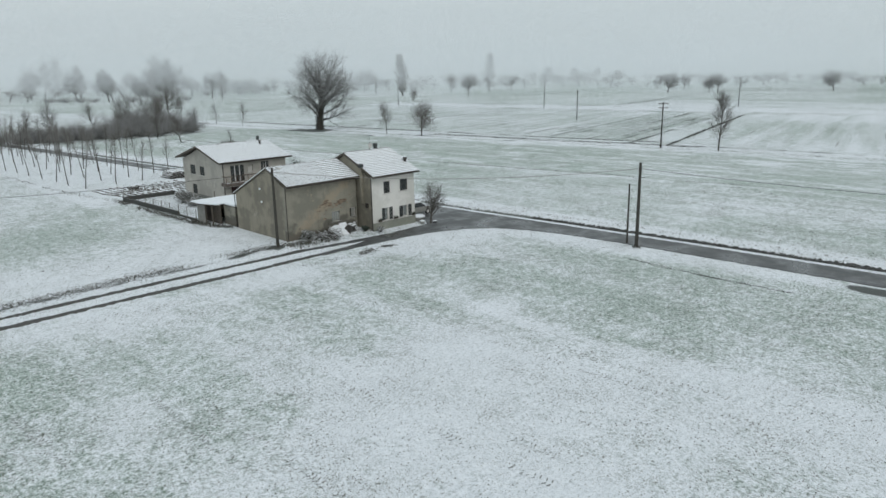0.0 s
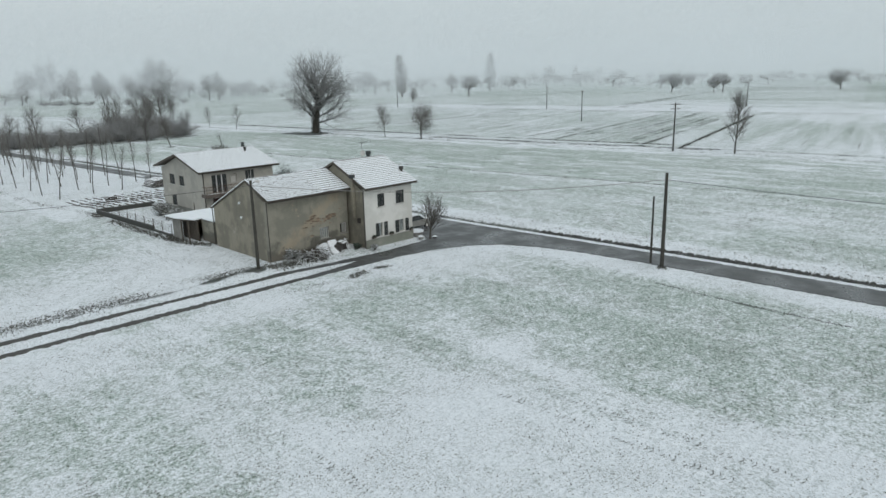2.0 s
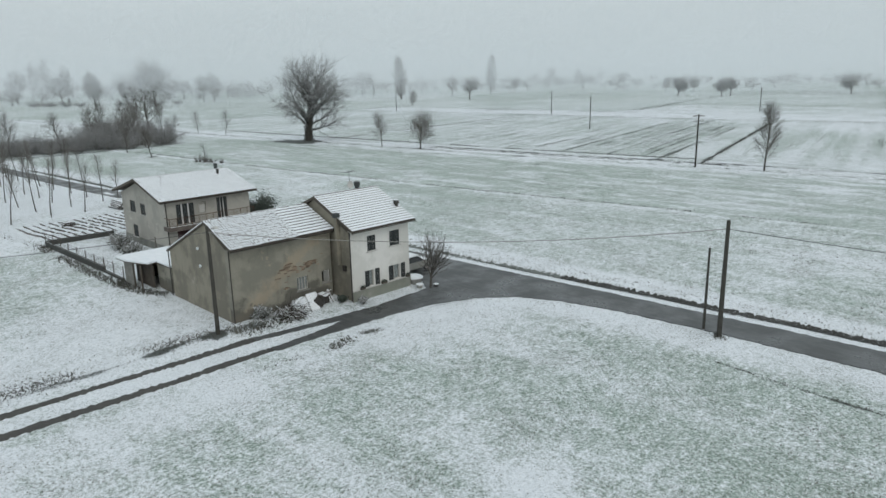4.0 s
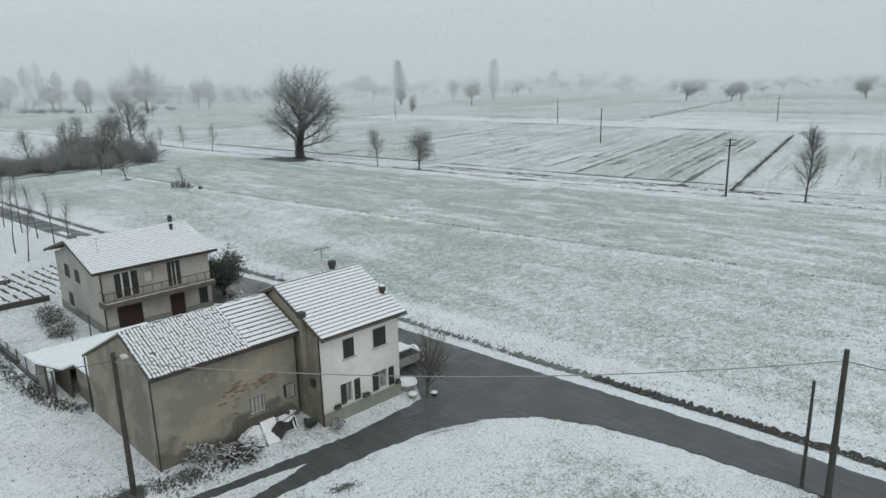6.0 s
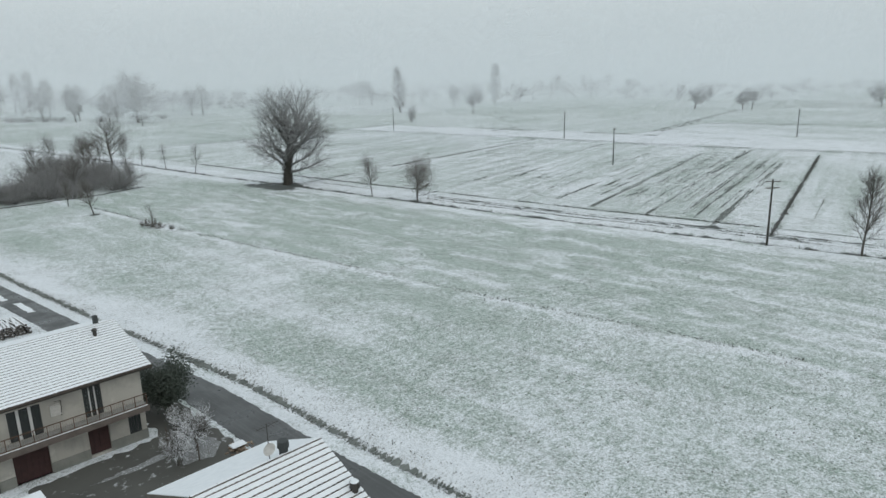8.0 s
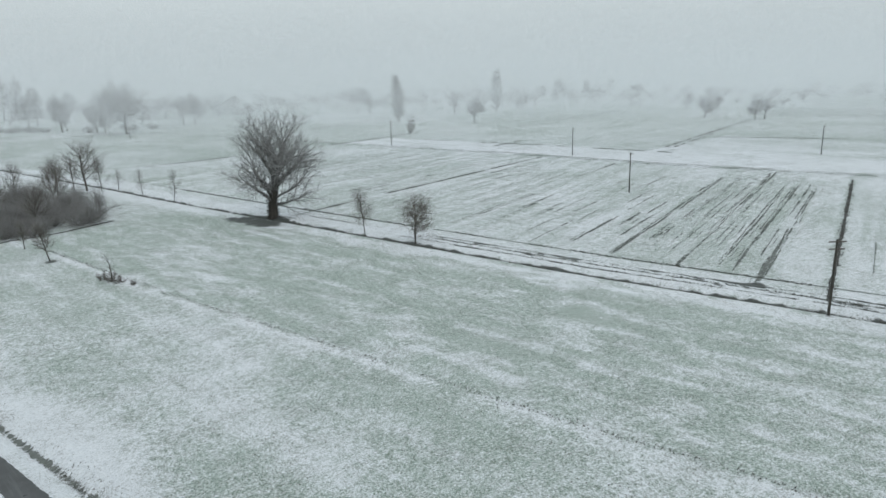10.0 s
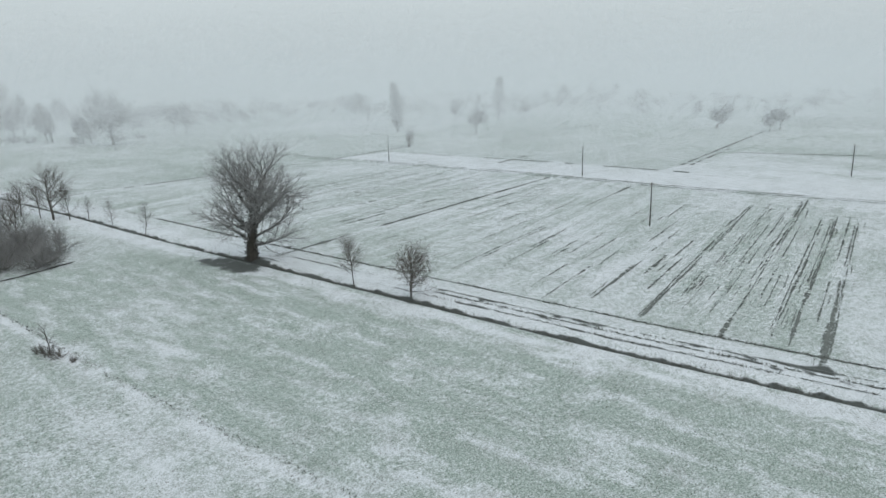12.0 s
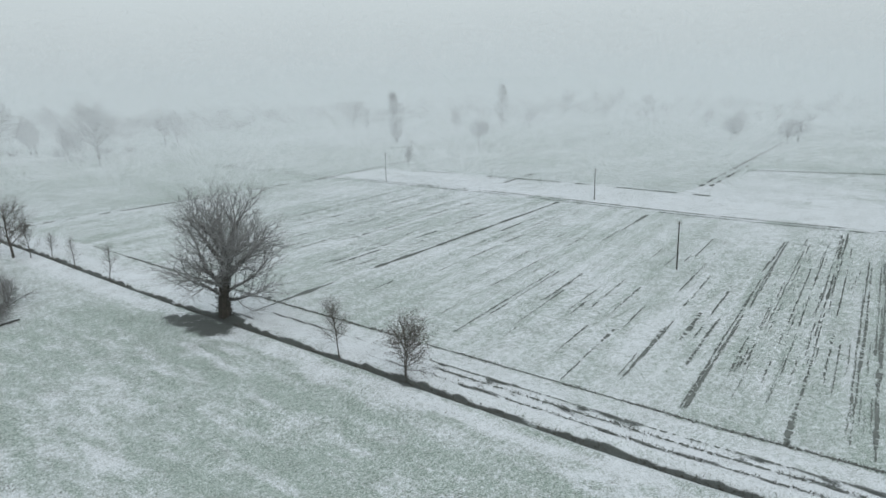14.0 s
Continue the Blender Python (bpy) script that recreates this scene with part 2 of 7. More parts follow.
def glass_material():
    m, t, b = nodes_of("window_glass")
    b.inputs["Base Color"].default_value = (0.8, 0.84, 0.84, 1)
    b.inputs["Roughness"].default_value = 0.03
    b.inputs["Transmission Weight"].default_value = 1.0
    b.inputs["IOR"].default_value = 1.5
    return m


GLASS = glass_material()
CURTAIN = plain("curtain", (0.35, 0.37, 0.37), (0.5, 0.52, 0.52), 9, 0.9, 0, 0.2)


def asphalt_material():
    m, t, b = nodes_of("wet_asphalt")
    pos = t.nodes.new("ShaderNodeNewGeometry").outputs["Position"]
    big, mid_, fine = noise_node(t, 0.35, 5, pos), noise_node(t, 2.2, 5, pos), noise_node(t, 45, 2, pos)
    col = ramp(t, mathn(t, "ADD", mathn(t, "MULTIPLY", big, 0.6), mathn(t, "MULTIPLY", fine, 0.4)), [(0.3, (0.045, 0.048, 0.048)), (0.75, (0.088, 0.092, 0.091))])
    slush = mathn(t, "ADD", mathn(t, "MULTIPLY", mid_, 0.6), mathn(t, "MULTIPLY", noise_node(t, 9, 4, pos), 0.4))
    tyre = noise_node(t, 1.0, 4, pos, (4.5, 0.22, 1.0, 4), rough=0.6)
    col = mixc(t, step(t, tyre, 0.48, 0.64, (0, 0.3)), col, (0.14, 0.145, 0.148))
    col = mixc(t, step(t, slush, 0.62, 0.74, (0, 0.25)), col, (0.4, 0.42, 0.44))
    t.links.new(col, b.inputs["Base Color"])
    t.links.new(step(t, big, 0.35, 0.65, (0.26, 0.6)), b.inputs["Roughness"])
    bump(t, b, fine, 0.25, 0.01)
    return m


ASPHALT = asphalt_material()


def ground_material():
    """Thin snow on winter grass. 'cover' and 'soil' on the mesh say how much snow lies and where earth shows."""
    m, t, b = nodes_of("snow_on_grass")
    pos = t.nodes.new("ShaderNodeNewGeometry").outputs["Position"]
    cover = t.nodes.new("ShaderNodeAttribute")
    cover.attribute_name = "cover"
    soil = t.nodes.new("ShaderNodeAttribute")
    soil.attribute_name = "soil"
    n1, n2, n3 = noise_node(t, 1.5, 4, pos), noise_node(t, 5.2, 4, pos, rough=0.65), noise_node(t, 13.0, 3, pos, rough=0.7)
    lump = mathn(t, "ADD", mathn(t, "MULTIPLY", n2, 0.4), mathn(t, "ADD", mathn(t, "MULTIPLY", n3, 0.47), mathn(t, "MULTIPLY", n1, 0.13)))
    lump = mathn(t, "ADD", 0.5, mathn(t, "MULTIPLY", mathn(t, "SUBTRACT", lump, 0.5), 1.65))
    # grass dusted with snow, and snow that lies
    grass = ramp(t, lump, [(0.36, (0.16, 0.2, 0.165)), (0.5, (0.352, 0.434, 0.388)), (0.62, (0.66, 0.72, 0.70))])
    snow = ramp(t, lump, [(0.34, (0.58, 0.615, 0.64)), (0.48, (0.725, 0.76, 0.79)), (0.64, (0.87, 0.9, 0.93))])
    here = mathn(t, "ADD", cover.outputs["Fac"], mathn(t, "MULTIPLY", mathn(t, "SUBTRACT", lump, 0.5), 1.5))
    blotch = noise_node(t, 0.55, 5, pos, (1.0, 0.6, 1.0, 0), rough=0.65)
    here = mathn(t, "ADD", here, mathn(t, "ADD", mathn(t, "MULTIPLY", mathn(t, "SUBTRACT", n1, 0.5), 0.45), mathn(t, "MULTIPLY", mathn(t, "SUBTRACT", blotch, 0.5), 0.6)))
    # mowing and wheel lines: along y on the meadows, along the rows on the tilled land
    here_xyz = t.nodes.new("ShaderNodeSeparateXYZ")
    t.links.new(pos, here_xyz.inputs[0])
    tilled = step(t, here_xyz.outputs[0], 112, 128)
    lanes = noise_node(t, 1.0, 5, pos, (1.8, 0.4, 1.0, 0), rough=0.7)
    rows_ = noise_node(t, 1.0, 5, pos, (0.3, 1.8, 1.0, -12.7), rough=0.7)
    lane = mathn(t, "ADD", mathn(t, "MULTIPLY", lanes, mathn(t, "SUBTRACT", 1.0, tilled)), mathn(t, "MULTIPLY", rows_, tilled))
    here = mathn(t, "ADD", here, mathn(t, "MULTIPLY", mathn(t, "SUBTRACT", lane, 0.5), 0.36))
    col = mixc(t, step(t, here, 0.2, 0.76), grass, snow)
    # flecks of snow on the blades, stalks and clods that stick out
    fleck, blade = noise_node(t, 6.5, 3, pos, (1.0, 1.0, 1.0, 20), rough=0.65), noise_node(t, 10.0, 3, pos, (1.0, 0.5, 1.0, 35), rough=0.6)
    col = mixc(t, mathn(t, "MULTIPLY", step(t, fleck, 0.575, 0.605, (0, 0.9)), step(t, here, 0.2, 0.7, (0.85, 1.0))), col, (0.80, 0.83, 0.85))
    col = mixc(t, mathn(t, "MULTIPLY", step(t, blade, 0.585, 0.63, (0, 0.55)), step(t, here, 0.3, 0.9, (1.0, 0.2))), col, (0.14, 0.165, 0.13))
    clod, tiny, much = noise_node(t, 5.5, 2, pos), noise_node(t, 13.0, 2, pos), noise_node(t, 0.25, 3, pos)
    often = mathn(t, "MULTIPLY", mathn(t, "SUBTRACT", much, 0.5), 0.25)
    col = mixc(t, step(t, mathn(t, "ADD", tiny, often), 0.595, 0.64, (0, 0.7)), col, (0.16, 0.17, 0.14))
    col = mixc(t, step(t, mathn(t, "ADD", clod, often), 0.65, 0.70, (0, 0.8)), col, (0.10, 0.105, 0.08))
    earth = mixc(t, n2, (0.05, 0.056, 0.053), (0.115, 0.127, 0.12))
    bare = mathn(t, "ADD", soil.outputs["Fac"], mathn(t, "MULTIPLY", mathn(t, "SUBTRACT", lump, 0.5), 1.1))
    col = mixc(t, step(t, bare, 0.42, 0.62), col, earth)
    t.links.new(col, b.inputs["Base Color"])
    b.inputs["Roughness"].default_value = 0.85
    bump(t, b, mathn(t, "ADD", lump, mathn(t, "MULTIPLY", clod, 0.4)), 0.75, 0.08)
    return m


GROUND = ground_material()


# ---- the plan: lines of the land ----
ROAD_Y = (-400, 5, 20, 34, 45, 60, 75, 90, 101, 112, 122, 150, 195, 320, 900)
ROAD_X = (58, 51.6, 51.0, 50.2, 49.4, 48.5, 48.1, 46.5, 45.2, 44.2, 43.2, 41.2, 37.5, 27, -20)


def road_edge(y):
    return np.interp(y, ROAD_Y, ROAD_X)


def strip_line(y):
    """The snowy headland between the two meadows."""
    return np.interp(y, (-400, 38.8, 71.8, 97.4, 131, 161, 185, 600), (120, 84, 78.7, 75.8, 71.6, 69.2, 66.5, 30))


def ditch_line(y):
    """The field ditch past the meadows."""
    return np.interp(y, (-400, 48.6, 61, 92, 122, 176, 232, 330, 700), (165, 123.8, 122, 117.2, 113.8, 107.4, 102.5, 92, 50))


def far_track(y):
    return np.interp(y, (-400, 100, 119, 145, 170, 200, 225, 247, 276, 298, 343, 422, 800), (330, 234.5, 231, 227.6, 226, 223.6, 220.3, 217, 213, 209.7, 205, 196, 150))


PLOUGH_AT, PLOUGH_WAY = (126.0, 62.6), (0.971, 0.238)


def row_of(x, y):
    """The tilled row through a place: where it starts at the field's near end."""
    y0 = np.asarray(y, float) - 0.16 * (np.asarray(x, float) - 128)
    for _ in range(3):
        y0 = y - row_slope(y0) * (x - 128)
    return y0


def row_slope(y0):
    return np.interp(y0, (60, 130, 165, 240), (0.226, 0.222, 0.16, 0.17))


def lattice(x, y, scale, seed):
    """Smooth random values from 0 to 1."""
    x, y = np.asarray(x, float) / scale + 1000.3, np.asarray(y, float) / scale + 1000.7
    i, j = np.floor(x).astype(np.int64), np.floor(y).astype(np.int64)
    fx, fy = x - i, y - j
    fx, fy = fx * fx * (3 - 2 * fx), fy * fy * (3 - 2 * fy)

    def rnd(a, b):
        h = (a * 374761393 + b * 668265263 + seed * 974634777) & 0x7FFFFFFF
        h = ((h ^ (h >> 13)) * 1274126177) & 0x7FFFFFFF
        return ((h ^ (h >> 16)) & 0xFFFF) / 65535.0

    return (rnd(i, j) * (1 - fx) + rnd(i + 1, j) * fx) * (1 - fy) + (rnd(i, j + 1) * (1 - fx) + rnd(i + 1, j + 1) * fx) * fy


def cloudy(x, y, scale, seed):
    return 0.55 * lattice(x, y, scale, seed) + 0.28 * lattice(x, y, scale * 0.45, seed + 1) + 0.17 * lattice(x, y, scale * 0.2, seed + 2)


def ease(v):
    v = np.clip(v, 0, 1)
    return v * v * (3 - 2 * v)


def height(x, y):
    x, y = np.asarray(x, float), np.asarray(y, float)
    re = road_edge(y)
    z = 0.22 * (cloudy(x, y, 28, 3) - 0.5) + 0.07 * (lattice(x, y, 2.3, 9) - 0.5)
    flat = ease((np.abs(x - re + 1.8) - 3.2) / 4) * np.where((x > 24) & (x < 52) & (y > 40) & (y < 88), 0.0, 1.0)
    flat *= ease((np.abs(y - 45.5) - 2.5) / 4 + (x > 52))
    z *= flat * np.where(x > ditch_line(y) + 3, 0.25, 1.0)
    side = np.where(y > 57, 44.6, 42.4)
    z += 0.25 * ease((side - x) / 1.2) * ease((y - 47.0) / 1.0) * ease((x - 17) / 7) * ease((96 - y) / 6)
    z -= 0.28 * np.exp(-(((x - re - 1.8) / 0.55) ** 2))
    z += 0.12 * np.exp(-(((x - re - 3.0) / 0.7) ** 2))
    z -= 0.5 * np.exp(-(((x - ditch_line(y)) / 0.7) ** 2))
    z += 0.16 * np.exp(-(((x - ditch_line(y) + 1.9) / 0.9) ** 2)) + 0.14 * np.exp(-(((x - ditch_line(y) - 1.9) / 0.9) ** 2))
    z += 0.12 * np.exp(-(((x - strip_line(y)) / 0.9) ** 2))
    return z


def snow_cover(x, y):
    """How much of the grass the snow hides, field by field, and where earth lies bare."""
    re, st, di, ft = road_edge(y), strip_line(y), ditch_line(y), far_track(y)
    big, mid_ = cloudy(x, y, 34, 21), cloudy(x, y, 11, 31)
    streak = lattice(x, y * 0.09, 1.6, 41) * 0.6 + lattice(x, y * 0.14, 4.5, 43) * 0.4
    cross = lattice(x * 0.1, y, 1.5, 51) * 0.6 + lattice(x * 0.15, y, 4.0, 53) * 0.4
    soil = np.zeros_like(x)
    near = 0.57 + 0.6 * (big - 0.5) + 0.5 * (mid_ - 0.5) + 0.42 * (streak - 0.5)
    near = near - 0.09 + 0.36 * ease((27.0 + 4 * (mid_ - 0.5) - x) / 2) * ease((23 + 0.25 * (x - 12) + 6 * (mid_ - 0.5) - y) / 5) * ease((x + 2) / 9) + 0.14 * ease((y - 33) / 5) - 0.07 * ease((x - 27) / 3) * ease((34 - y) / 4)
    west = 0.6 + 0.4 * (big - 0.5) + 0.4 * (mid_ - 0.5) + 0.2 * np.exp(-(((y - 54) / 5) ** 2)) - 0.34 * np.exp(-(((x - 8) / 10) ** 2 + ((y - 70) / 9) ** 2)) + 0.26 * np.exp(-(((x - 21) / 6) ** 2 + ((y - 61) / 11) ** 2)) + 0.2 * ((x > 25) & (y > 66))
    c = np.where((y > 45.5) & (x < 42), west, near)
    plant = (y > 84) & (x < re - 3.4)
    c = np.where(plant & (x > 20), 0.78 + 0.3 * (mid_ - 0.5), c)
    meadow = 0.44 + 0.34 * (streak - 0.5) + 0.3 * (big - 0.5) + 0.42 * (mid_ - 0.5) + 0.12 * ease((re + 9 - x) / 6)
    c = np.where(x > re, meadow, c)
    green = 0.335 + 0.3 * (big - 0.5) + 0.5 * (streak - 0.5) + 0.22 * (mid_ - 0.5) + 0.3 * np.clip(lattice(x, y * 0.22, 1.8, 45) * 0.6 + lattice(x, y * 0.3, 6.0, 46) * 0.5 - 0.66, 0, 1)
    green = green + 0.5 * (lattice(x + 0.12 * y, y * 0.32, 1.1, 47) - 0.5) * (0.4 + lattice(x, y, 9, 48))
    green = green + (0.55 + 0.3 * (big - 0.5) - green) * ease((y - 172 - 14 * (mid_ - 0.5)) / 26)
    c = np.where(x > st, green, c)
    u = -(x - PLOUGH_AT[0]) * PLOUGH_WAY[1] + (y - PLOUGH_AT[1]) * PLOUGH_WAY[0]
    v = (x - PLOUGH_AT[0]) * PLOUGH_WAY[0] + (y - PLOUGH_AT[1]) * PLOUGH_WAY[1]
    row = row_of(x, y)
    furrow = 0.6 * lattice(row, x * 0.04, 1.1, 61) + 0.4 * lattice(row, x * 0.05, 3.5, 62)
    arable = 0.52 + 0.3 * (big - 0.5) + 0.4 * (furrow - 0.5) + 0.2 * (mid_ - 0.5)
    arable = np.where((u > 8) & (u < 31), arable - 0.08, arable)
    arable = np.where((u > 1) & (u < 6.5), 0.6 + 0.5 * (mid_ - 0.5), arable)
    arable = np.where(u < -1, 0.56 + 0.4 * (big - 0.5) + 0.45 * (furrow - 0.5), arable)
    arable = np.where(x < di + 10, 0.62 + 0.4 * (mid_ - 0.5), arable)
    c = np.where(x > di, arable, c)
    block = lattice(np.floor((x + 0.25 * y) / 95) * 3.7, np.floor((y - 0.25 * x) / 130) * 3.1, 1.0, 71)
    far = 0.36 + 0.34 * (block - 0.4) + 0.35 * (big - 0.5) + 0.18 * (cross - 0.5)
    c = np.where(x > ft, far, c)
    band = (x > ft + 1) & (x < ft + 29 + 3 * (mid_ - 0.5))
    c = np.where(band & (y < 280), 0.74 + 0.3 * (mid_ - 0.5) + 0.3 * (streak - 0.5), c)
    c = np.where((x > ft + 29) & (x < 320) & (y < 160), 0.62 + 0.3 * (mid_ - 0.5) + 0.4 * (streak - 0.5), c)
    c = np.where((x > di) & (x < ft) & (y > 275), 0.42 + 0.4 * (big - 0.5) + 0.3 * (mid_ - 0.5), c)
    # snow stays on the headlands
    c = c + 0.5 * np.exp(-(((x - st) / 0.9) ** 2)) * lattice(x, y, 6, 87) + 0.4 * np.exp(-(((x - re - 3.2) / 1.6) ** 2)) + 0.3 * np.exp(-(((x - re - 0.6) / 0.5) ** 2))
    c = c + 0.34 * np.exp(-(((x - di + 3.2) / 2.2) ** 2)) + 0.3 * np.exp(-(((x - di - 3.4) / 2.0) ** 2))
    c = c + 0.3 * np.exp(-(((y - 49.0) / 1.6) ** 2)) * (x < 26) + 0.22 * np.exp(-(((y - 41.0) / 2.0) ** 2)) * (x < 47)
    c = c + 0.34 * np.exp(-(((x - re + 4.6) / 1.6) ** 2)) * (y < 36)
    c = c + 0.34 * np.exp(-(((y - 45.2) / 1.0) ** 2)) * (x < 32)
    # ditches, tree feet, the ploughed land far off
    soil += 0.7 * np.exp(-(((x - re - 1.85) / 0.5) ** 2)) * lattice(x, y, 1.7, 81)
    soil += 0.95 * np.exp(-(((x - di) / 0.6) ** 2)) * (0.6 + 0.8 * lattice(x, y, 4.0, 83))
    soil += 0.3 * np.exp(-(((x - di - 4.9) / 0.45) ** 2)) * lattice(x, y, 9, 85) + 0.85 * np.exp(-(((x - di - 6.4) / 0.45) ** 2)) * lattice(x, y, 7, 86) + 0.75 * np.exp(-(((x - di - 2.9) / 0.4) ** 2)) * lattice(x, y, 6, 88)
    # trodden, mottled ground between the ditch and the tilled land
    soil += 0.6 * np.exp(-(((x - di - 4.8) / 2.4) ** 2)) * np.clip(2.2 * lattice(x, y * 0.45, 0.7, 89) - 0.9, 0, 1) * ease((150 - y) / 30)
    soil += 0.55 * np.exp(-(((x - di - 0.2) / 1.3) ** 2)) * np.clip(2.0 * lattice(x, y, 1.1, 90) - 0.8, 0, 1)
    for tx, ty, rx, ry in ((105.0, 165.0, 4.2, 8.0), (106.0, 157.5, 2.2, 3.6), (109.3, 160.6, 3.2, 3.6), (113.0, 124.2, 1.9, 3.6), (67.2, 161.5, 1.2, 2.0), (46.9, 24.0, 0.5, 0.6), (120.3, 60.6, 0.8, 1.0), (119.5, 166, 2.0, 1.0)):
        soil += 0.72 * np.exp(-(((x - tx) / rx) ** 2 + ((y - ty) / ry) ** 2)) * (0.3 + 0.8 * lattice(x, y, 1.1, 97) + 0.5 * lattice(x, y, 3.2, 98))
    soil += 1.1 * np.exp(-(((x - 129.6) / 2.0) ** 2 + ((y - 84.0) / 0.4) ** 2)) * (0.2 + lattice(x, y, 0.7, 93))
    soil += 1.35 * np.exp(-(((x - 127.6) / 1.6) ** 2 + ((y - 71.8) / 1.5) ** 2)) * lattice(x, y, 0.9, 98)
    for tx, ty, rx, ry in ((29.4, 41.4, 1.2, 0.5), (32.2, 41.8, 0.9, 0.35), (27.2, 41.6, 0.8, 0.3), (24.0, 42.0, 2.6, 0.4), (20.4, 43.0, 1.4, 0.4), (9.0, 48.7, 14.0, 0.7), (21.5, 48.8, 3.6, 0.7), (27.3, 48.2, 1.6, 0.8), (24.5, 48.5, 1.0, 0.7), (2.0, 38.5, 3.0, 0.25), (42.8, 21.5, 0.22, 1.6), (42.3, 14.5, 0.2, 5.0), (43.6, 10.0, 0.2, 3.0), (46.7, 4.6, 0.9, 2.2)):
        soil += 0.62 * np.exp(-(((x - tx) / rx) ** 2 + ((y - ty) / ry) ** 2)) * (0.4 + 1.0 * lattice(x, y, 1.3, 95))
    soil += 0.9 * np.exp(-(((x - 46.6) / 1.0) ** 2 + ((y - 4.4) / 2.6) ** 2)) * (0.15 + 1.1 * lattice(x, y, 0.8, 94))
    soil += 0.42 * ((x > 445) & (x < 530) & (y > 20) & (y < 205)) + 0.3 * ((x > 318) & (x < 445) & (y > -60) & (y < 160 + 0.2 * (x - 317))) + 0.34 * np.exp(-(((x - 190) / 14) ** 2 + ((y - 281) / 4) ** 2)) * lattice(x, y, 3, 96)
    soil += 0.5 * ((np.abs(y - 191) < 8) & (x > 10) & (x < 86)) * lattice(x, y, 6, 91)
    return np.clip(c, 0, 1.15), np.clip(soil, 0, 1.1)


def spread(a, b, fine, lo, hi, grow=1.16):
    """Grid lines: even between a and b, wider and wider out to lo and hi."""
    mid_ = list(np.arange(a, b, fine))
    out, d, p = [], fine, b
    while p < hi:
        out.append(p)
        d *= grow
        p += d
    back, d, p = [], fine, a - fine
    while p > lo:
        back.append(p)
        d *= grow
        p -= d
    return np.array([lo] + back[::-1] + mid_ + out + [hi])


GRID = []


def level(x, y):
    """The height of the ground sheet at a place."""
    xs, ys, gz = GRID
    i = min(max(int(xs.searchsorted(x)) - 1, 0), len(xs) - 2)
    j = min(max(int(ys.searchsorted(y)) - 1, 0), len(ys) - 2)
    u, v = (x - xs[i]) / (xs[i + 1] - xs[i]), (y - ys[j]) / (ys[j + 1] - ys[j])
    return float((gz[j, i] * (1 - u) + gz[j, i + 1] * u) * (1 - v) + (gz[j + 1, i] * (1 - u) + gz[j + 1, i + 1] * u) * v)


def build_ground():
    xs = spread(-22, 135, 0.55, -900, 3600, 1.06)
    ys = spread(-24, 240, 0.7, -900, 3600, 1.06)
    gx, gy = np.meshgrid(xs, ys)
    nx, ny = len(xs), len(ys)
    gz = height(gx, gy)
    GRID.extend((xs, ys, gz))
    co = np.stack([gx, gy, gz], -1).reshape(-1, 3)
    k = (np.arange(ny - 1)[:, None] * nx + np.arange(nx - 1)[None]).ravel()
    loops = np.stack([k, k + 1, k + nx + 1, k + nx], -1).ravel()
    me = bpy.data.meshes.new("ground")
    me.vertices.add(len(co))
    me.vertices.foreach_set("co", co.ravel().astype(np.float32))
    me.loops.add(len(loops))
    me.loops.foreach_set("vertex_index", loops.astype(np.int32))
    me.polygons.add(len(k))
    me.polygons.foreach_set("loop_start", np.arange(0, len(loops), 4, dtype=np.int32))
    me.polygons.foreach_set("use_smooth", np.ones(len(k), bool))
    me.update(calc_edges=True)
    cover, soil = snow_cover(gx.ravel(), gy.ravel())
    for name, vals in (("cover", cover), ("soil", soil)):
        me.attributes.new(name, "FLOAT", "POINT").data.foreach_set("value", vals.astype(np.float32))
    me.materials.append(GROUND)
    tagged(new("ground", me), "flat winter fields of grass under thin patchy snow", "ground", kind="structure")


build_ground()


def ragged(points, gap=0.5, off=0.1, seed=5):
    """A closed outline with its long sides cut up and frayed."""
    rng = random.Random(seed)
    out = []
    for (ax, ay), (bx, by) in zip(points, points[1:] + points[:1]):
        n = max(1, int(math.hypot(bx - ax, by - ay) / gap))
        n = min(n, 420)
        for i in range(n):
            f = i / n
            out.append((ax + (bx - ax) * f + rng.uniform(-off, off), ay + (by - ay) * f + rng.uniform(-off, off)))
    return out


def flat_sheet(name, outline, material, z, label, category):
    bm = bmesh.new()
    f = bm.faces.new([bm.verts.new((x, y, z)) for x, y in outline])
    if f.calc_center_median() is not None:
        f.normal_update()
        if f.normal.z < 0:
            f.normal_flip()
    bmesh.ops.triangulate(bm, faces=bm.faces[:], ngon_method="EAR_CLIP")
    bmesh.ops.solidify(bm, geom=bm.faces[:], thickness=0.12)
    me = bpy.data.meshes.new(name)
    bm.to_mesh(me)
    bm.free()
    me.materials.append(material)
    return tagged(new(name, me), label, category, kind="structure")


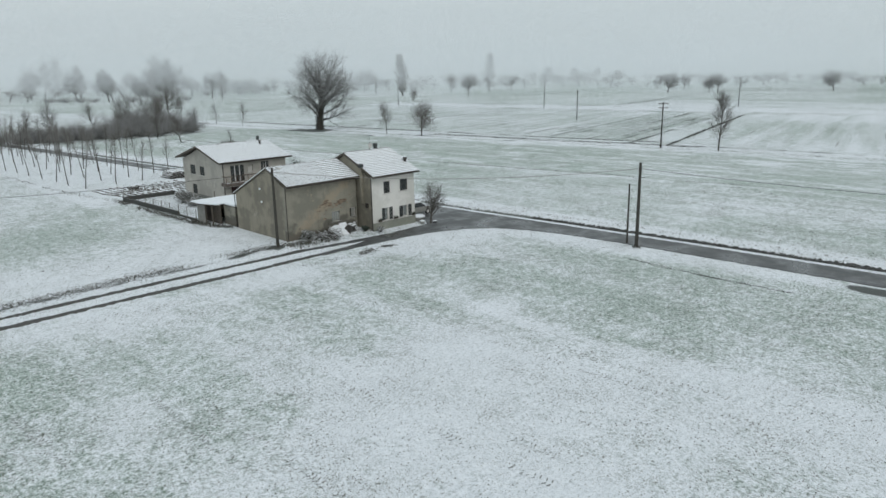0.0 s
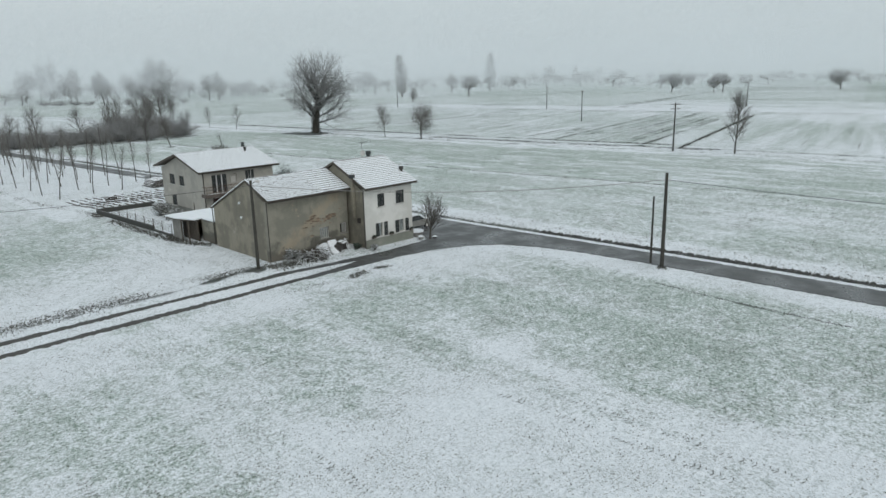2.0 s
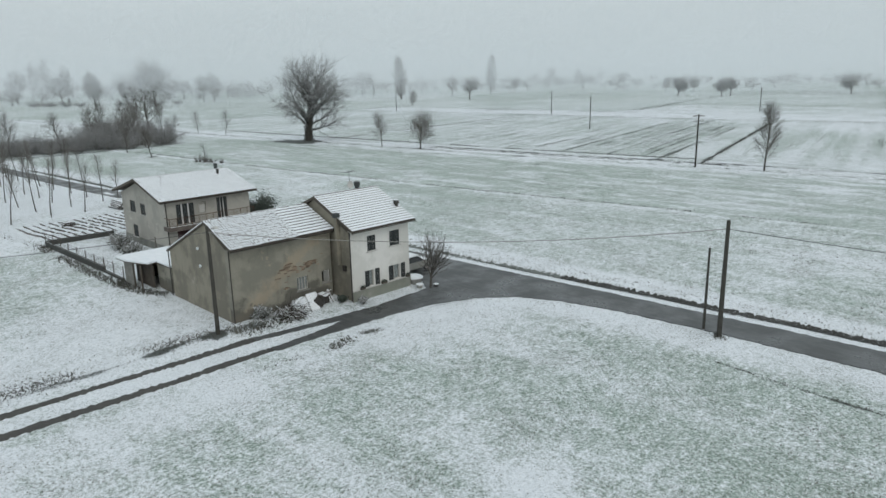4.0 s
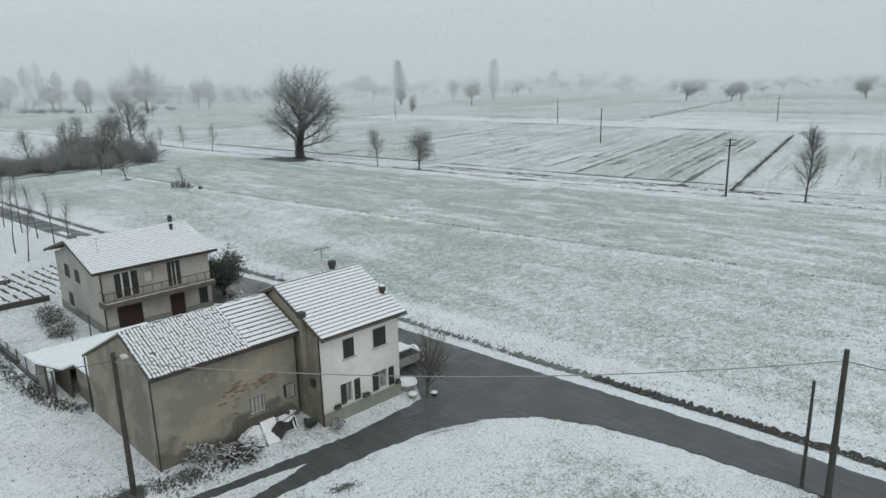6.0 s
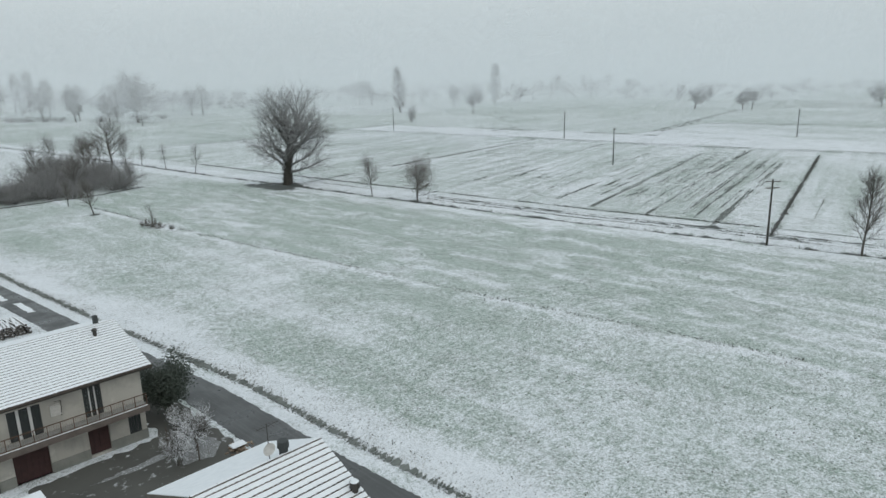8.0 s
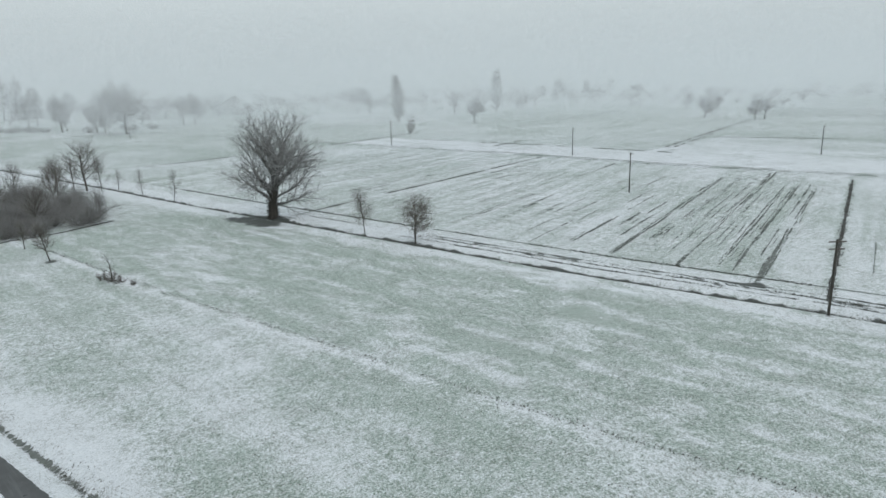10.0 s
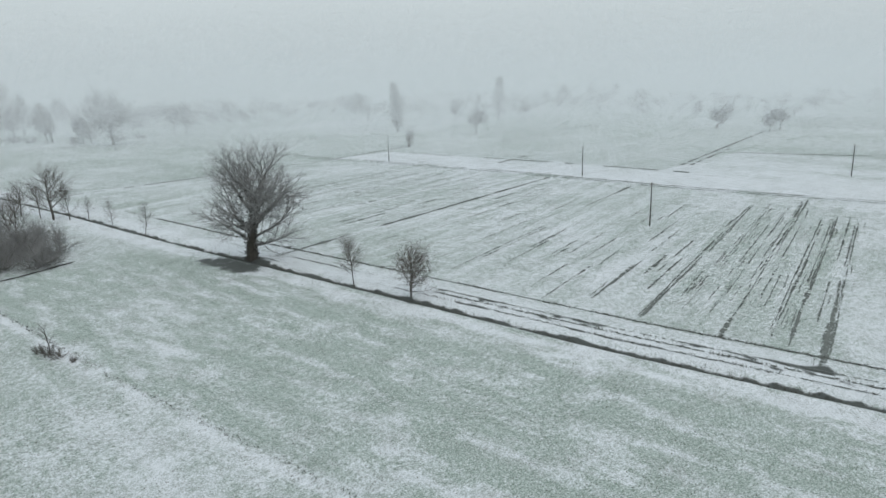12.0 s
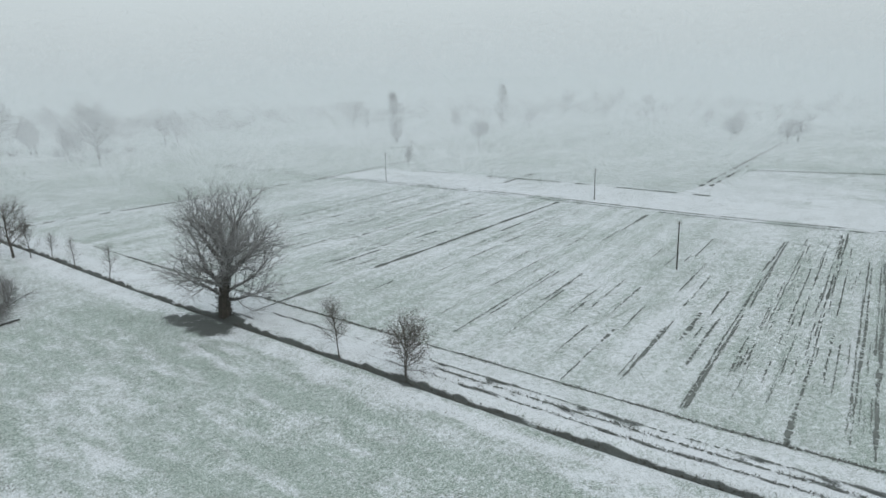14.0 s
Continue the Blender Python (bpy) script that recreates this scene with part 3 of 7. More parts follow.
def build_roads():
    right = [(float(road_edge(y)), y) for y in (-380, -120, -40, 5, 20, 34, 45, 52, 60, 68, 75, 90, 101, 112, 122, 150, 195, 320)]
    left = [(float(road_edge(y)) - 2.9, y) for y in (320, 195, 150, 122, 112, 101, 90, 78)]
    mouth = [(45.0, 71), (44.9, 60), (42.7, 57), (42.5, 47.6), (41.4, 45.9), (36, 45.6), (31, 46.1), (26, 46.7), (26, 46.1), (30, 45.5), (32.5, 44.95), (30, 44.5), (26, 44.3), (26, 43.6), (31, 43.5), (35, 43.3), (39, 42.7),
             (42.2, 41.3), (44.6, 39.2), (46.0, 36), (46.9, 32), (47.4, 26), (47.6, 20), (48.0, 5), (50.5, -40), (52.3, -120), (54.2, -380)]
    flat_sheet("road", ragged(right + left + mouth, 0.3, 0.08), ASPHALT, 0.05, "narrow wet asphalt lane with a bend by the farm", "road")
    yard = [(33.2, 57.2), (41.0, 57.0), (44.2, 58.0), (44.4, 71.0), (43.9, 78.0), (41.5, 79.0), (41.2, 71.2), (33.0, 70.9)]
    flat_sheet("farmyard", ragged(yard, 0.5, 0.25, 8), YARD, 0.31, "wet trodden farmyard ground with snow remnants", "yard")
    for k, (yc, wide, seed) in enumerate(((46.45, 0.5, 11), (44.05, 0.55, 12))):
        rng = random.Random(seed)
        top, low = [], []
        x = -260.0
        while x < 26.5:
            drift = 0.15 * math.sin(x * 0.13 + k) * ease((24 - x) / 6)
            w = wide * (0.7 + 0.5 * float(lattice(x, yc, 3.0, seed)))
            top.append((x, yc + drift + w * 0.5 + rng.uniform(-0.05, 0.2) * (0.4 + float(lattice(x, yc, 1.5, seed + 1)))))
            low.append((x, yc + drift - w * 0.5 - rng.uniform(-0.05, 0.2) * (0.4 + float(lattice(x, yc, 1.5, seed + 2)))))
            x += 0.16 if x > -25 else 4.0
        flat_sheet("wheel_rut", low + top[::-1], MUD, 0.035, "dark muddy wheel rut of the farm track", "track")


YARD = snowy("yard_mud", (0.05, 0.05, 0.045), (0.12, 0.118, 0.105), 1.1, 0.3)
build_roads()


def build_furrows():
    """Lines of turned earth that show through the snow of the arable land."""
    rng = random.Random(77)
    s = Shape()

    def line(y0, x0, x1, wide, full=0.8):
        k = float(row_slope(y0))
        x, on, drift = x0, True, 0.0
        w1 = 0.0
        while x < x1:
            run = x + rng.uniform(0.8, 7) * (1.8 if full > 0.85 else 1.0)
            on = rng.random() < full
            while x < min(run, x1):
                x2 = x + rng.uniform(0.2, 0.5)
                w0 = w1
                fade = lattice(x, y0 * 3, 7, 66)
                w1 = max(0.0, 0.8 * w1 + wide * rng.uniform(-0.1, 0.36) * (0.35 + fade)) if on else 0.6 * w1 - 0.02
                w1 = max(w1, 0.0)
                if w0 + w1 > 0.02 and (rng.random() < 0.8 or wide > 0.9):
                    ya, yb = y0 + k * (x - 128) + drift + rng.gauss(0, 0.05), y0 + k * (x2 - 128) + drift + rng.gauss(0, 0.05)
                    za = 0.07 + level(x, ya)
                    s.face([(x, ya - w0 / 2, za), (x2 + 0.02, yb - w1 / 2, za), (x2 + 0.02, yb + w1 / 2, za), (x, ya + w0 / 2, za)])
                drift += rng.gauss(0, 0.015)
                x = x2
    def band(y0, x0, x1, half, count, wide, full):
        """A strip where several broken lines run side by side."""
        for k in range(count):
            line(y0 + half * (2 * (k + 0.5) / count - 1) + rng.gauss(0, 0.06), x0 + rng.uniform(0, 3), x1 - rng.uniform(0, 9), wide * rng.uniform(0.7, 1.3), full)

    near_end = 128.6
    # strips of turned earth at the field's darker end
    band(94.5, near_end - 0.5, 217, 0.42, 3, 0.42, 0.82)
    line(94.5, near_end, 140, 0.5, 1.0)
    band(83.6, 150, 230, 0.9, 4, 0.42, 0.8)
    line(83.7, near_end, 136, 0.75, 1.0)
    line(83.6, 134, 152, 0.6, 1.0)
    line(86.3, 138, 226, 0.4, 0.7)
    line(72.0, 127.6, 165, 0.6, 0.97)
    band(71.9, 127.2, 146, 0.55, 3, 0.5, 0.95)
    band(72.4, 126.4, 136, 1.2, 4, 0.4, 0.9)
    band(91.3, 140, 158, 0.75, 4, 0.5, 0.75)
    band(90.4, 156, 221, 0.8, 3, 0.3, 0.75)
    line(88.0, 141, 195, 0.5, 0.7)
    band(78.3, 132, 219, 0.35, 2, 0.5, 0.9)
    band(76.0, 131, 215, 0.5, 3, 0.45, 0.85)
    line(81.5, 146, 217, 0.42, 0.7)
    line(73.4, 131, 214, 0.4, 0.75)
    band(71.6, 129, 212, 0.5, 3, 0.4, 0.75)
    # thin lines farther along
    for y0, x0, x1, wide, full in ((109.7, 126.5, 146, 0.26, 0.9), (103.2, 131, 164, 0.34, 0.9), (100.1, 146, 160, 0.36, 0.85), (98.6, 149, 173, 0.3, 0.8), (97.2, 140, 160, 0.25, 0.7),
                                   (130.2, 128, 165, 0.26, 0.9), (129.2, 136, 160, 0.2, 0.8), (124.6, 149, 166, 0.34, 0.95), (123.6, 136, 156, 0.25, 0.8), (116.2, 151, 160, 0.22, 0.9),
                                   (163.8, 113, 222, 0.8, 0.97), (158.6, 178, 200, 0.42, 0.85), (130.0, 200, 222, 0.4, 1.0), (172.6, 126, 174, 0.3, 0.75), (177.0, 149, 170, 0.34, 0.85), (174.6, 140, 160, 0.24, 0.7),
                                   (190.0, 141, 154, 0.3, 0.85), (199.5, 146, 210, 0.34, 0.75), (208.0, 144, 208, 0.25, 0.6), (218.0, 140, 206, 0.25, 0.55), (186.0, 150, 206, 0.25, 0.6), (151.0, 150, 214, 0.22, 0.5),
                                   (142.0, 140, 206, 0.2, 0.45), (136.5, 128, 196, 0.2, 0.5), (112.5, 150, 205, 0.2, 0.5), (106.0, 165, 212, 0.22, 0.55)):
        line(y0, x0, x1, 2.1 * wide, full)
    for _ in range(60):
        y0, x0 = rng.uniform(95, 225), rng.uniform(130, 195)
        line(y0, x0, x0 + rng.uniform(5, 18), rng.uniform(0.2, 0.5), 0.85)
    for _ in range(46):
        y0, x0 = rng.uniform(70, 94), rng.uniform(132, 205)
        line(y0, x0, x0 + rng.uniform(5, 18), rng.uniform(0.12, 0.32), 0.8)
    for _ in range(14):
        y0, x0 = rng.uniform(20, 60), rng.uniform(132, 180)
        line(y0, x0, x0 + rng.uniform(6, 26), rng.uniform(0.15, 0.35), 0.85)
    whole("furrow_lines", s, MUD_BARE, "broken lines of dark earth showing through snow", "furrows", kind="stuff")


MUD_BARE = plain("turned_earth", (0.095, 0.108, 0.1), (0.215, 0.233, 0.218), 0.8, 0.95, 0, 0.3)
build_furrows()


def along(fn, y0, y1, off=0.0, gap=4.0):
    n = int((y1 - y0) / gap)
    return [(float(fn(y0 + (y1 - y0) * i / n)) + off, y0 + (y1 - y0) * i / n) for i in range(n + 1)]


def weeds(name, line, wide, per_metre, tall, label, seed):
    """Dead grass along a line of the land."""
    rng = random.Random(seed)
    s = Shape()
    for (ax, ay), (bx, by) in zip(line, line[1:]):
        n = int(math.hypot(bx - ax, by - ay) * per_metre)
        for _ in range(n):
            f = rng.random()
            if lattice(ax + (bx - ax) * f, ay + (by - ay) * f, 5, seed) < 0.3:
                continue
            x, y = ax + (bx - ax) * f + rng.gauss(0, wide), ay + (by - ay) * f + rng.gauss(0, wide)
            z = level(x, y) - 0.03
            for _k in range(4):
                a, h, w = rng.uniform(0, 6.28), tall * rng.uniform(0.4, 1.2), rng.uniform(0.015, 0.045)
                dx, dy = math.cos(a) * w, math.sin(a) * w
                lx, ly = rng.gauss(0, 0.35) * h, rng.gauss(0, 0.35) * h
                s.face([(x - dx, y - dy, z), (x + dx, y + dy, z), (x + lx, y + ly, z + h)])
    whole(name, s, WEED, label, "dead grass", kind="stuff")


def field_edges():
    """Broken dark lines of dead grass between the far fields."""
    rng = random.Random(88)
    s = Shape()
    lines = [[(float(far_track(y)) + o, y) for y in range(60, 430, 6)] for o in (-1.0, 1.8)]
    lines += [[(float(far_track(y)) + 29, y) for y in range(150, 262, 5)], [(212 - 3.0 * k, 277 - 0.15 * k) for k in range(0, 36)], [(213 + 3.2 * k, 277.5 + 0.75 * k) for k in range(0, 18)],
              [(271 + 4.0 * k, 160 + 0.72 * k) for k in range(0, 36)], [(273 + 4.0 * k, 157.5 + 0.72 * k) for k in range(0, 14)], [(313.8 + 2.0 * k, 161 - 5.6 * k) for k in range(0, 9)],
              [(240 + 3.2 * k, 215 + 0.75 * k) for k in range(0, 8)], [(205 + 3 * k, 343 + 1.0 * k) for k in range(0, 60, 2)], [(300 + 3 * k, 265 + 0.5 * k) for k in range(0, 60, 2)],
              [(196 - 2.0 * k, 421 + 1.0 * k) for k in range(0, 40, 2)], [(330 + 4 * k, 300 - 1.5 * k) for k in range(0, 20)]]
    for number, line in enumerate(lines):
        slim = 0.45 if number < 2 else 1.0
        for (ax, ay), (bx, by) in zip(line, line[1:]):
            if rng.random() < 0.25:
                continue
            d = Vector((bx - ax, by - ay, 0))
            m = Vector((-d.y, d.x, 0)).normalized()
            n = max(1, int(d.length / 2))
            for i in range(n):
                a, b = Vector((ax, ay, 0)) + d * (i / n), Vector((ax, ay, 0)) + d * ((i + 1) / n)
                wa, wb = slim * rng.uniform(0.15, 0.85), slim * rng.uniform(0.15, 0.85)
                pts = [a - m * wa, b - m * wb, b + m * wb, a + m * wa]
                s.face([(p.x, p.y, level(p.x, p.y) + 0.12) for p in pts])
    whole("field_edge_grass", s, MUD_BARE, "broken dark lines of dead grass between far fields", "dead grass", kind="stuff")


field_edges()


def dark_strip(name, line, lo, hi, full, label, seed, gap=0.5, material=None):
    """A narrow ditch bottom or a line of bare earth with frayed sides, broken where snow bridges it."""
    rng = random.Random(seed)
    s = Shape()
    wa = wb = lo
    for (ax, ay), (bx, by) in zip(line, line[1:]):
        d = Vector((bx - ax, by - ay, 0))
        n = max(1, int(d.length / gap))
        m = Vector((-d.y, d.x, 0)).normalized()
        for i in range(n):
            p, q = Vector((ax, ay, 0)) + d * (i / n), Vector((ax, ay, 0)) + d * ((i + 1) / n)
            on = full + 0.5 * (float(lattice(p.x, p.y, 3.5, seed)) - 0.5) > rng.random() * 0.7 + 0.15
            na, nb = (rng.uniform(lo, hi), rng.uniform(lo, hi)) if on else (0.0, 0.0)
            if wa + wb + na + nb > 0.01:
                pts = [p - m * wa, q - m * na, q + m * nb, p + m * wb]
                s.face([(v.x, v.y, level(v.x, v.y) + 0.06) for v in pts])
            wa, wb = na, nb
    whole(name, s, material or DITCH, label, "ditch", kind="stuff")


DITCH = snowy("ditch_bottom", (0.018, 0.019, 0.018), (0.055, 0.055, 0.049), 1.05, 1.8)
dark_strip("side_ditch", [(126 + 0.971 * k, 62.4 + 0.238 * k) for k in range(0, 108, 4)], 0.12, 0.42, 0.95, "narrow dark ditch bottom between two arable fields", 89)
dark_strip("roadside_ditch", along(road_edge, -60, 40, 1.9, 3.0), 0.16, 0.46, 0.98, "dark wet bottom of the roadside ditch", 90, 0.15)
dark_strip("roadside_ditch", along(road_edge, 40, 160, 1.9, 3.0), 0.08, 0.42, 0.66, "dark bottom of the roadside ditch under broken snow", 91, 0.14, MUD_BARE)
for off, lo, hi, full in ((2.9, 0.04, 0.24, 0.55), (4.9, 0.05, 0.27, 0.65), (6.4, 0.04, 0.22, 0.5), (10.4, 0.05, 0.2, 0.85)):
    dark_strip("earth_line", along(lambda y: ditch_line(y) + off, 40, 232 if off > 10 else 108 + 3 * off, 0, 4.0), lo, hi, full, "dark line of bare earth beside the field ditch", int(off * 10), 0.22, MUD_BARE)
weeds("roadside_weeds", along(road_edge, -30, 150, 1.9), 0.26, 34, 0.15, "dark dead grass along the roadside ditch", 201)
weeds("meadow_edge_weeds", along(road_edge, -20, 130, 3.2), 0.4, 6, 0.13, "dead grass sticking out of snow beyond the roadside ditch", 212)
weeds("ditch_weeds", along(ditch_line, 20, 260), 0.35, 12, 0.35, "dark dead grass in the field ditch", 202)
weeds("headland_weeds", along(strip_line, 30, 175, 0.8), 0.3, 7, 0.22, "sparse dead grass tufts on the headland", 203)
weeds("track_weeds", [(-30, 48.6), (0, 48.9), (12, 49.5), (21, 49.4), (25, 48.8)], 0.6, 130, 0.12, "dead weeds on the bank beside the farm track", 204)
weeds("verge_weeds", [(28.6, 41.3), (30.5, 41.9)], 0.32, 120, 0.13, "dark weed patch beside the farm track", 205)
weeds("verge_weeds", [(31.6, 42.0), (32.9, 41.6)], 0.22, 90, 0.12, "dark weed patch beside the farm track", 213)
weeds("verge_weeds", [(23.5, 41.8), (27.4, 41.6)], 0.3, 14, 0.12, "sparse weeds beside the farm track", 214)
weeds("plot_weeds", [(20.6, 128), (22, 101), (24.0, 86)], 0.4, 9, 0.16, "thin dead weeds along the plantation's edge", 219)
weeds("plot_weeds", [(24.0, 86), (24.1, 70), (24.5, 64)], 0.35, 46, 0.22, "dead weeds at the garden's edge", 206)
weeds("bank_weeds", along(lambda y: ditch_line(y) + 10.4, 66, 215), 0.2, 14, 0.3, "thin line of dead grass beside the ditch", 207)
weeds("row_weeds", along(lambda y: ditch_line(y) + 5.0, 55, 125), 0.22, 9, 0.26, "dead grass between two tracks beside the ditch", 208)
weeds("row_weeds", along(lambda y: ditch_line(y) + 3.0, 55, 125), 0.2, 8, 0.26, "dead grass on the ditch's far bank", 209)
weeds("side_ditch_weeds", [(126 + 0.971 * k, 62.4 + 0.238 * k) for k in range(2, 104, 6)], 0.35, 8, 0.35, "dead grass in the narrow field ditch", 210)
weeds("field_weeds", [(43.0, 22.5), (42.4, 17), (42.3, 13), (42.5, 8.5)], 0.1, 26, 0.1, "dark tufts along an old wheel line in the snow", 215)
weeds("pole_weeds", [(46.8, 24.05), (47.4, 24.25)], 0.22, 130, 0.16, "dark weeds round the foot of the pole", 216)
weeds("shed_weeds", [(25.0, 66.6), (24.5, 64.0), (25.2, 61.4), (26.0, 59.8)], 0.35, 60, 0.22, "dark dead weeds outside the shed", 217)
dark_strip("thicket_ditch", [(30, 184), (44, 183.6), (55, 183.4), (66, 183.6), (77, 184.2), (86.5, 187.5)], 0.2, 0.75, 0.98, "dark ditch along the foot of the thicket", 218, 0.4)
weeds("barn_weeds", [(25.2, 48.6), (26.5, 47.9), (29, 47.8), (31, 48.0)], 0.4, 70, 0.25, "dark dead weeds at the barn's foot", 211)


def clods():
    """Clods and stubs of grass that stick out of the snow, each a small uneven lump."""
    rng = random.Random(221)
    s = Shape()
    pick = np.random.default_rng(221)
    for count, x0, x1, y0, y1, seed, big in ((34000, -6, 47, -8, 42, 1, 0.045), (1500, -8, 24, 49, 86, 2, 0.07), (12000, 53, 84, 0, 130, 3, 0.075), (9000, 72, 112, 60, 160, 4, 0.08)):
        xs, ys = pick.uniform(x0, x1, count), pick.uniform(y0, y1, count)
        keep = lattice(xs, ys, 4.0, 230 + seed) * 0.6 + lattice(xs, ys, 0.9, 240 + seed) * 0.4 > 0.42 + 0.2 * pick.random(count)
        if seed == 3:
            keep &= (xs > road_edge(ys) + 3) & (xs < strip_line(ys))
        if seed == 4:
            keep &= (xs > strip_line(ys)) & (xs < ditch_line(ys) - 2)
        for x, y in zip(xs[keep].tolist(), ys[keep].tolist()):
            r, z = rng.uniform(0.015, big), level(x, y)
            a = rng.uniform(0, 6.28)
            ring = [(x + r * rng.uniform(0.6, 1.4) * math.cos(a + k * 1.57), y + r * rng.uniform(0.6, 1.4) * math.sin(a + k * 1.57), z - 0.02) for k in range(4)]
            s.solid(ring + [(x + rng.gauss(0, r * 0.4), y + rng.gauss(0, r * 0.4), z + r * rng.uniform(0.7, 1.8))], [(0, 1, 4), (1, 2, 4), (2, 3, 4), (3, 0, 4)])
    # prints of tractor tyres
    for (ax, ay), (bx, by) in (((-2.1, 30.1), (-1.0, 14.0)), ((3.5, 26.5), (3.3, 6.0)), ((5.2, 25.0), (4.9, 6.0)), ((11.1, 21.0), (11.4, 3.0)), ((12.6, 19.5), (13.4, 2.0)), ((21.0, 19.0), (21.6, 2.0)), ((22.7, 18.0), (23.4, 2.0)), ((-3.9, 30.0), (-3.0, 14.0))):
        n = int((ay - by) / 0.26)
        for k in range(n):
            if lattice(ax, ay + k * 0.26, 2.2, 246) < 0.42:
                continue
            for side in (-1, 1):
                if rng.random() < 0.35:
                    continue
                x, y = ax + (bx - ax) * k / n + side * 0.13 + rng.gauss(0, 0.03), ay + (by - ay) * k / n + rng.gauss(0, 0.03)
                z = level(x, y) + 0.02
                d = rng.uniform(0.06, 0.12) * side
                s.face([(x - d, y - 0.03, z), (x + d, y + 0.05, z), (x + d * 0.9, y + 0.09, z), (x - d, y + 0.01, z)])
    whole("earth_clods", s, WEED, "small dark clods and stubble sticking out of snow", "stubble", kind="stuff")


clods()


# ---- bare trees ----
def grow(segs, p, d, lev, rng, o, size, f=0.5, ra=9.0):
    """One branch of a level, with all that grows from it. Lengths are parts of the tree's size."""
    length = size * o["lens"][lev] * rng.uniform(0.8, 1.15) * (o["flame"](f) if lev == 1 and "flame" in o else (1.25 - o["narrow"] * f) if lev == 1 else 1.0)
    n = o["segs"][lev]
    p, d = Vector(p), Vector(d).normalized()
    r = min(o["rads"][lev], ra * 0.8)
    at = [p.copy()]
    ways = []
    for i in range(n):
        d = (d + Vector((rng.gauss(0, 1), rng.gauss(0, 1), rng.gauss(0, 0.7))) * o["wobble"] + Vector((0, 0, o["rise"][lev]))).normalized()
        q = p + d * (length / n)
        segs.append((p, q, r * (1 - 0.72 * i / n), r * (1 - 0.72 * (i + 1) / n), lev))
        p = q
        at.append(q.copy())
        ways.append(d.copy())
    if lev + 1 < len(o["lens"]):
        kids = o["kids"][lev]
        for k in range(kids):
            g = o["from"][lev] + (1 - o["from"][lev]) * (k + rng.random()) / kids
            i = min(n - 1, int(g * n))
            base = at[i].lerp(at[i + 1], g * n - i)
            way = ways[i]
            side = Matrix.Rotation(2.4 * k + rng.uniform(-0.6, 0.6), 3, way) @ way.orthogonal().normalized()
            a = radians(rng.gauss(o["angle"][lev], 8)) * (1.3 - 0.65 * g)
            grow(segs, base, way * math.cos(a) + side * math.sin(a), lev + 1, rng, o, size, g, r * (1 - 0.72 * g))


def branches(segs, lo, hi):
    s = Shape()
    last = max(g[4] for g in segs)
    for p, q, ra, rb, lev in segs:
        if lo <= lev <= hi:
            if lev == last and lev > 0:
                s.spike(p, q, ra)
            else:
                s.tube(p, q, ra, rb, 7 if lev == 0 else 5 if lev == 1 and last > 2 else 3, caps=False)
    return s


def tree(name, label, at, seed, size, group="", stems=1, leaf=0, ivy=0, twig=None, **o):
    """A bare tree: trunk with limbs, and a crown of twigs."""
    rng = random.Random(seed)
    segs = []
    for k in range(stems):
        base = Vector((rng.uniform(-0.5, 0.5), rng.uniform(-0.5, 0.5), -0.15)) if stems > 1 else Vector((0, 0, -0.2))
        lean = Vector((rng.gauss(0, o.get("lean", 0.05)), rng.gauss(0, o.get("lean", 0.05)), 1))
        grow(segs, base, lean, 0, rng, o, size)
    ob = thing(name, label, "tree" if "tree" in name or "poplar" in name else "bush", at, group)
    ob.rotation_euler[2] = rng.uniform(0, 6.28)
    cut = o.get("cut", 1)
    part("trunk", branches(segs, 0, cut), BARK, ob)
    part("crown", branches(segs, cut + 1, 9), twig or TWIG, ob, "fine bare winter twigs")
    if leaf:
        s = Shape()
        tips = [q for p, q, ra, rb, lev in segs if lev >= len(o["lens"]) - 1]
        for _ in range(leaf):
            c = rng.choice(tips) + Vector((rng.gauss(0, 0.15), rng.gauss(0, 0.15), rng.gauss(0, 0.15)))
            u = Vector((rng.gauss(0, 1), rng.gauss(0, 1), rng.gauss(0, 1))).normalized() * 0.1
            v = u.orthogonal().normalized() * 0.07
            s.face([c - u, c + v, c + u, c - v])
        part("leaves", s, DEAD_LEAF, ob, "withered red-brown leaves")
    if ivy:
        s = Shape()
        wood = [g for g in segs if g[4] == 0] * 8 + [g for g in segs if g[4] == 1 and g[2] > 0.15]
        for _ in range(ivy):
            p, q, ra, rb, lev = rng.choice(wood)
            out = Vector((rng.gauss(0, 1), rng.gauss(0, 1), rng.gauss(0, 0.4))).normalized()
            c = p.lerp(q, rng.random()) + out * (ra + abs(rng.gauss(0, 0.22 if lev == 0 else 0.16)))
            u = Vector((rng.gauss(0, 1), rng.gauss(0, 1), rng.gauss(0, 1))).normalized() * rng.uniform(0.09, 0.2)
            v = u.orthogonal().normalized() * 0.1
            s.face([c - u, c + v, c + u, c - v])
        part("ivy", s, IVY, ob, "dark withered ivy round the trunk")
    return ob


IVY = plain("dark_ivy", (0.03, 0.033, 0.028), (0.075, 0.075, 0.062), 2, 0.8, 0, 0)


PALE_TWIG = plain("pale_twigs", (0.2, 0.202, 0.202), (0.33, 0.33, 0.328), 2, 0.95, 0, 0)


def on_ground(x, y):
    return (x, y, level(x, y) - 0.05)


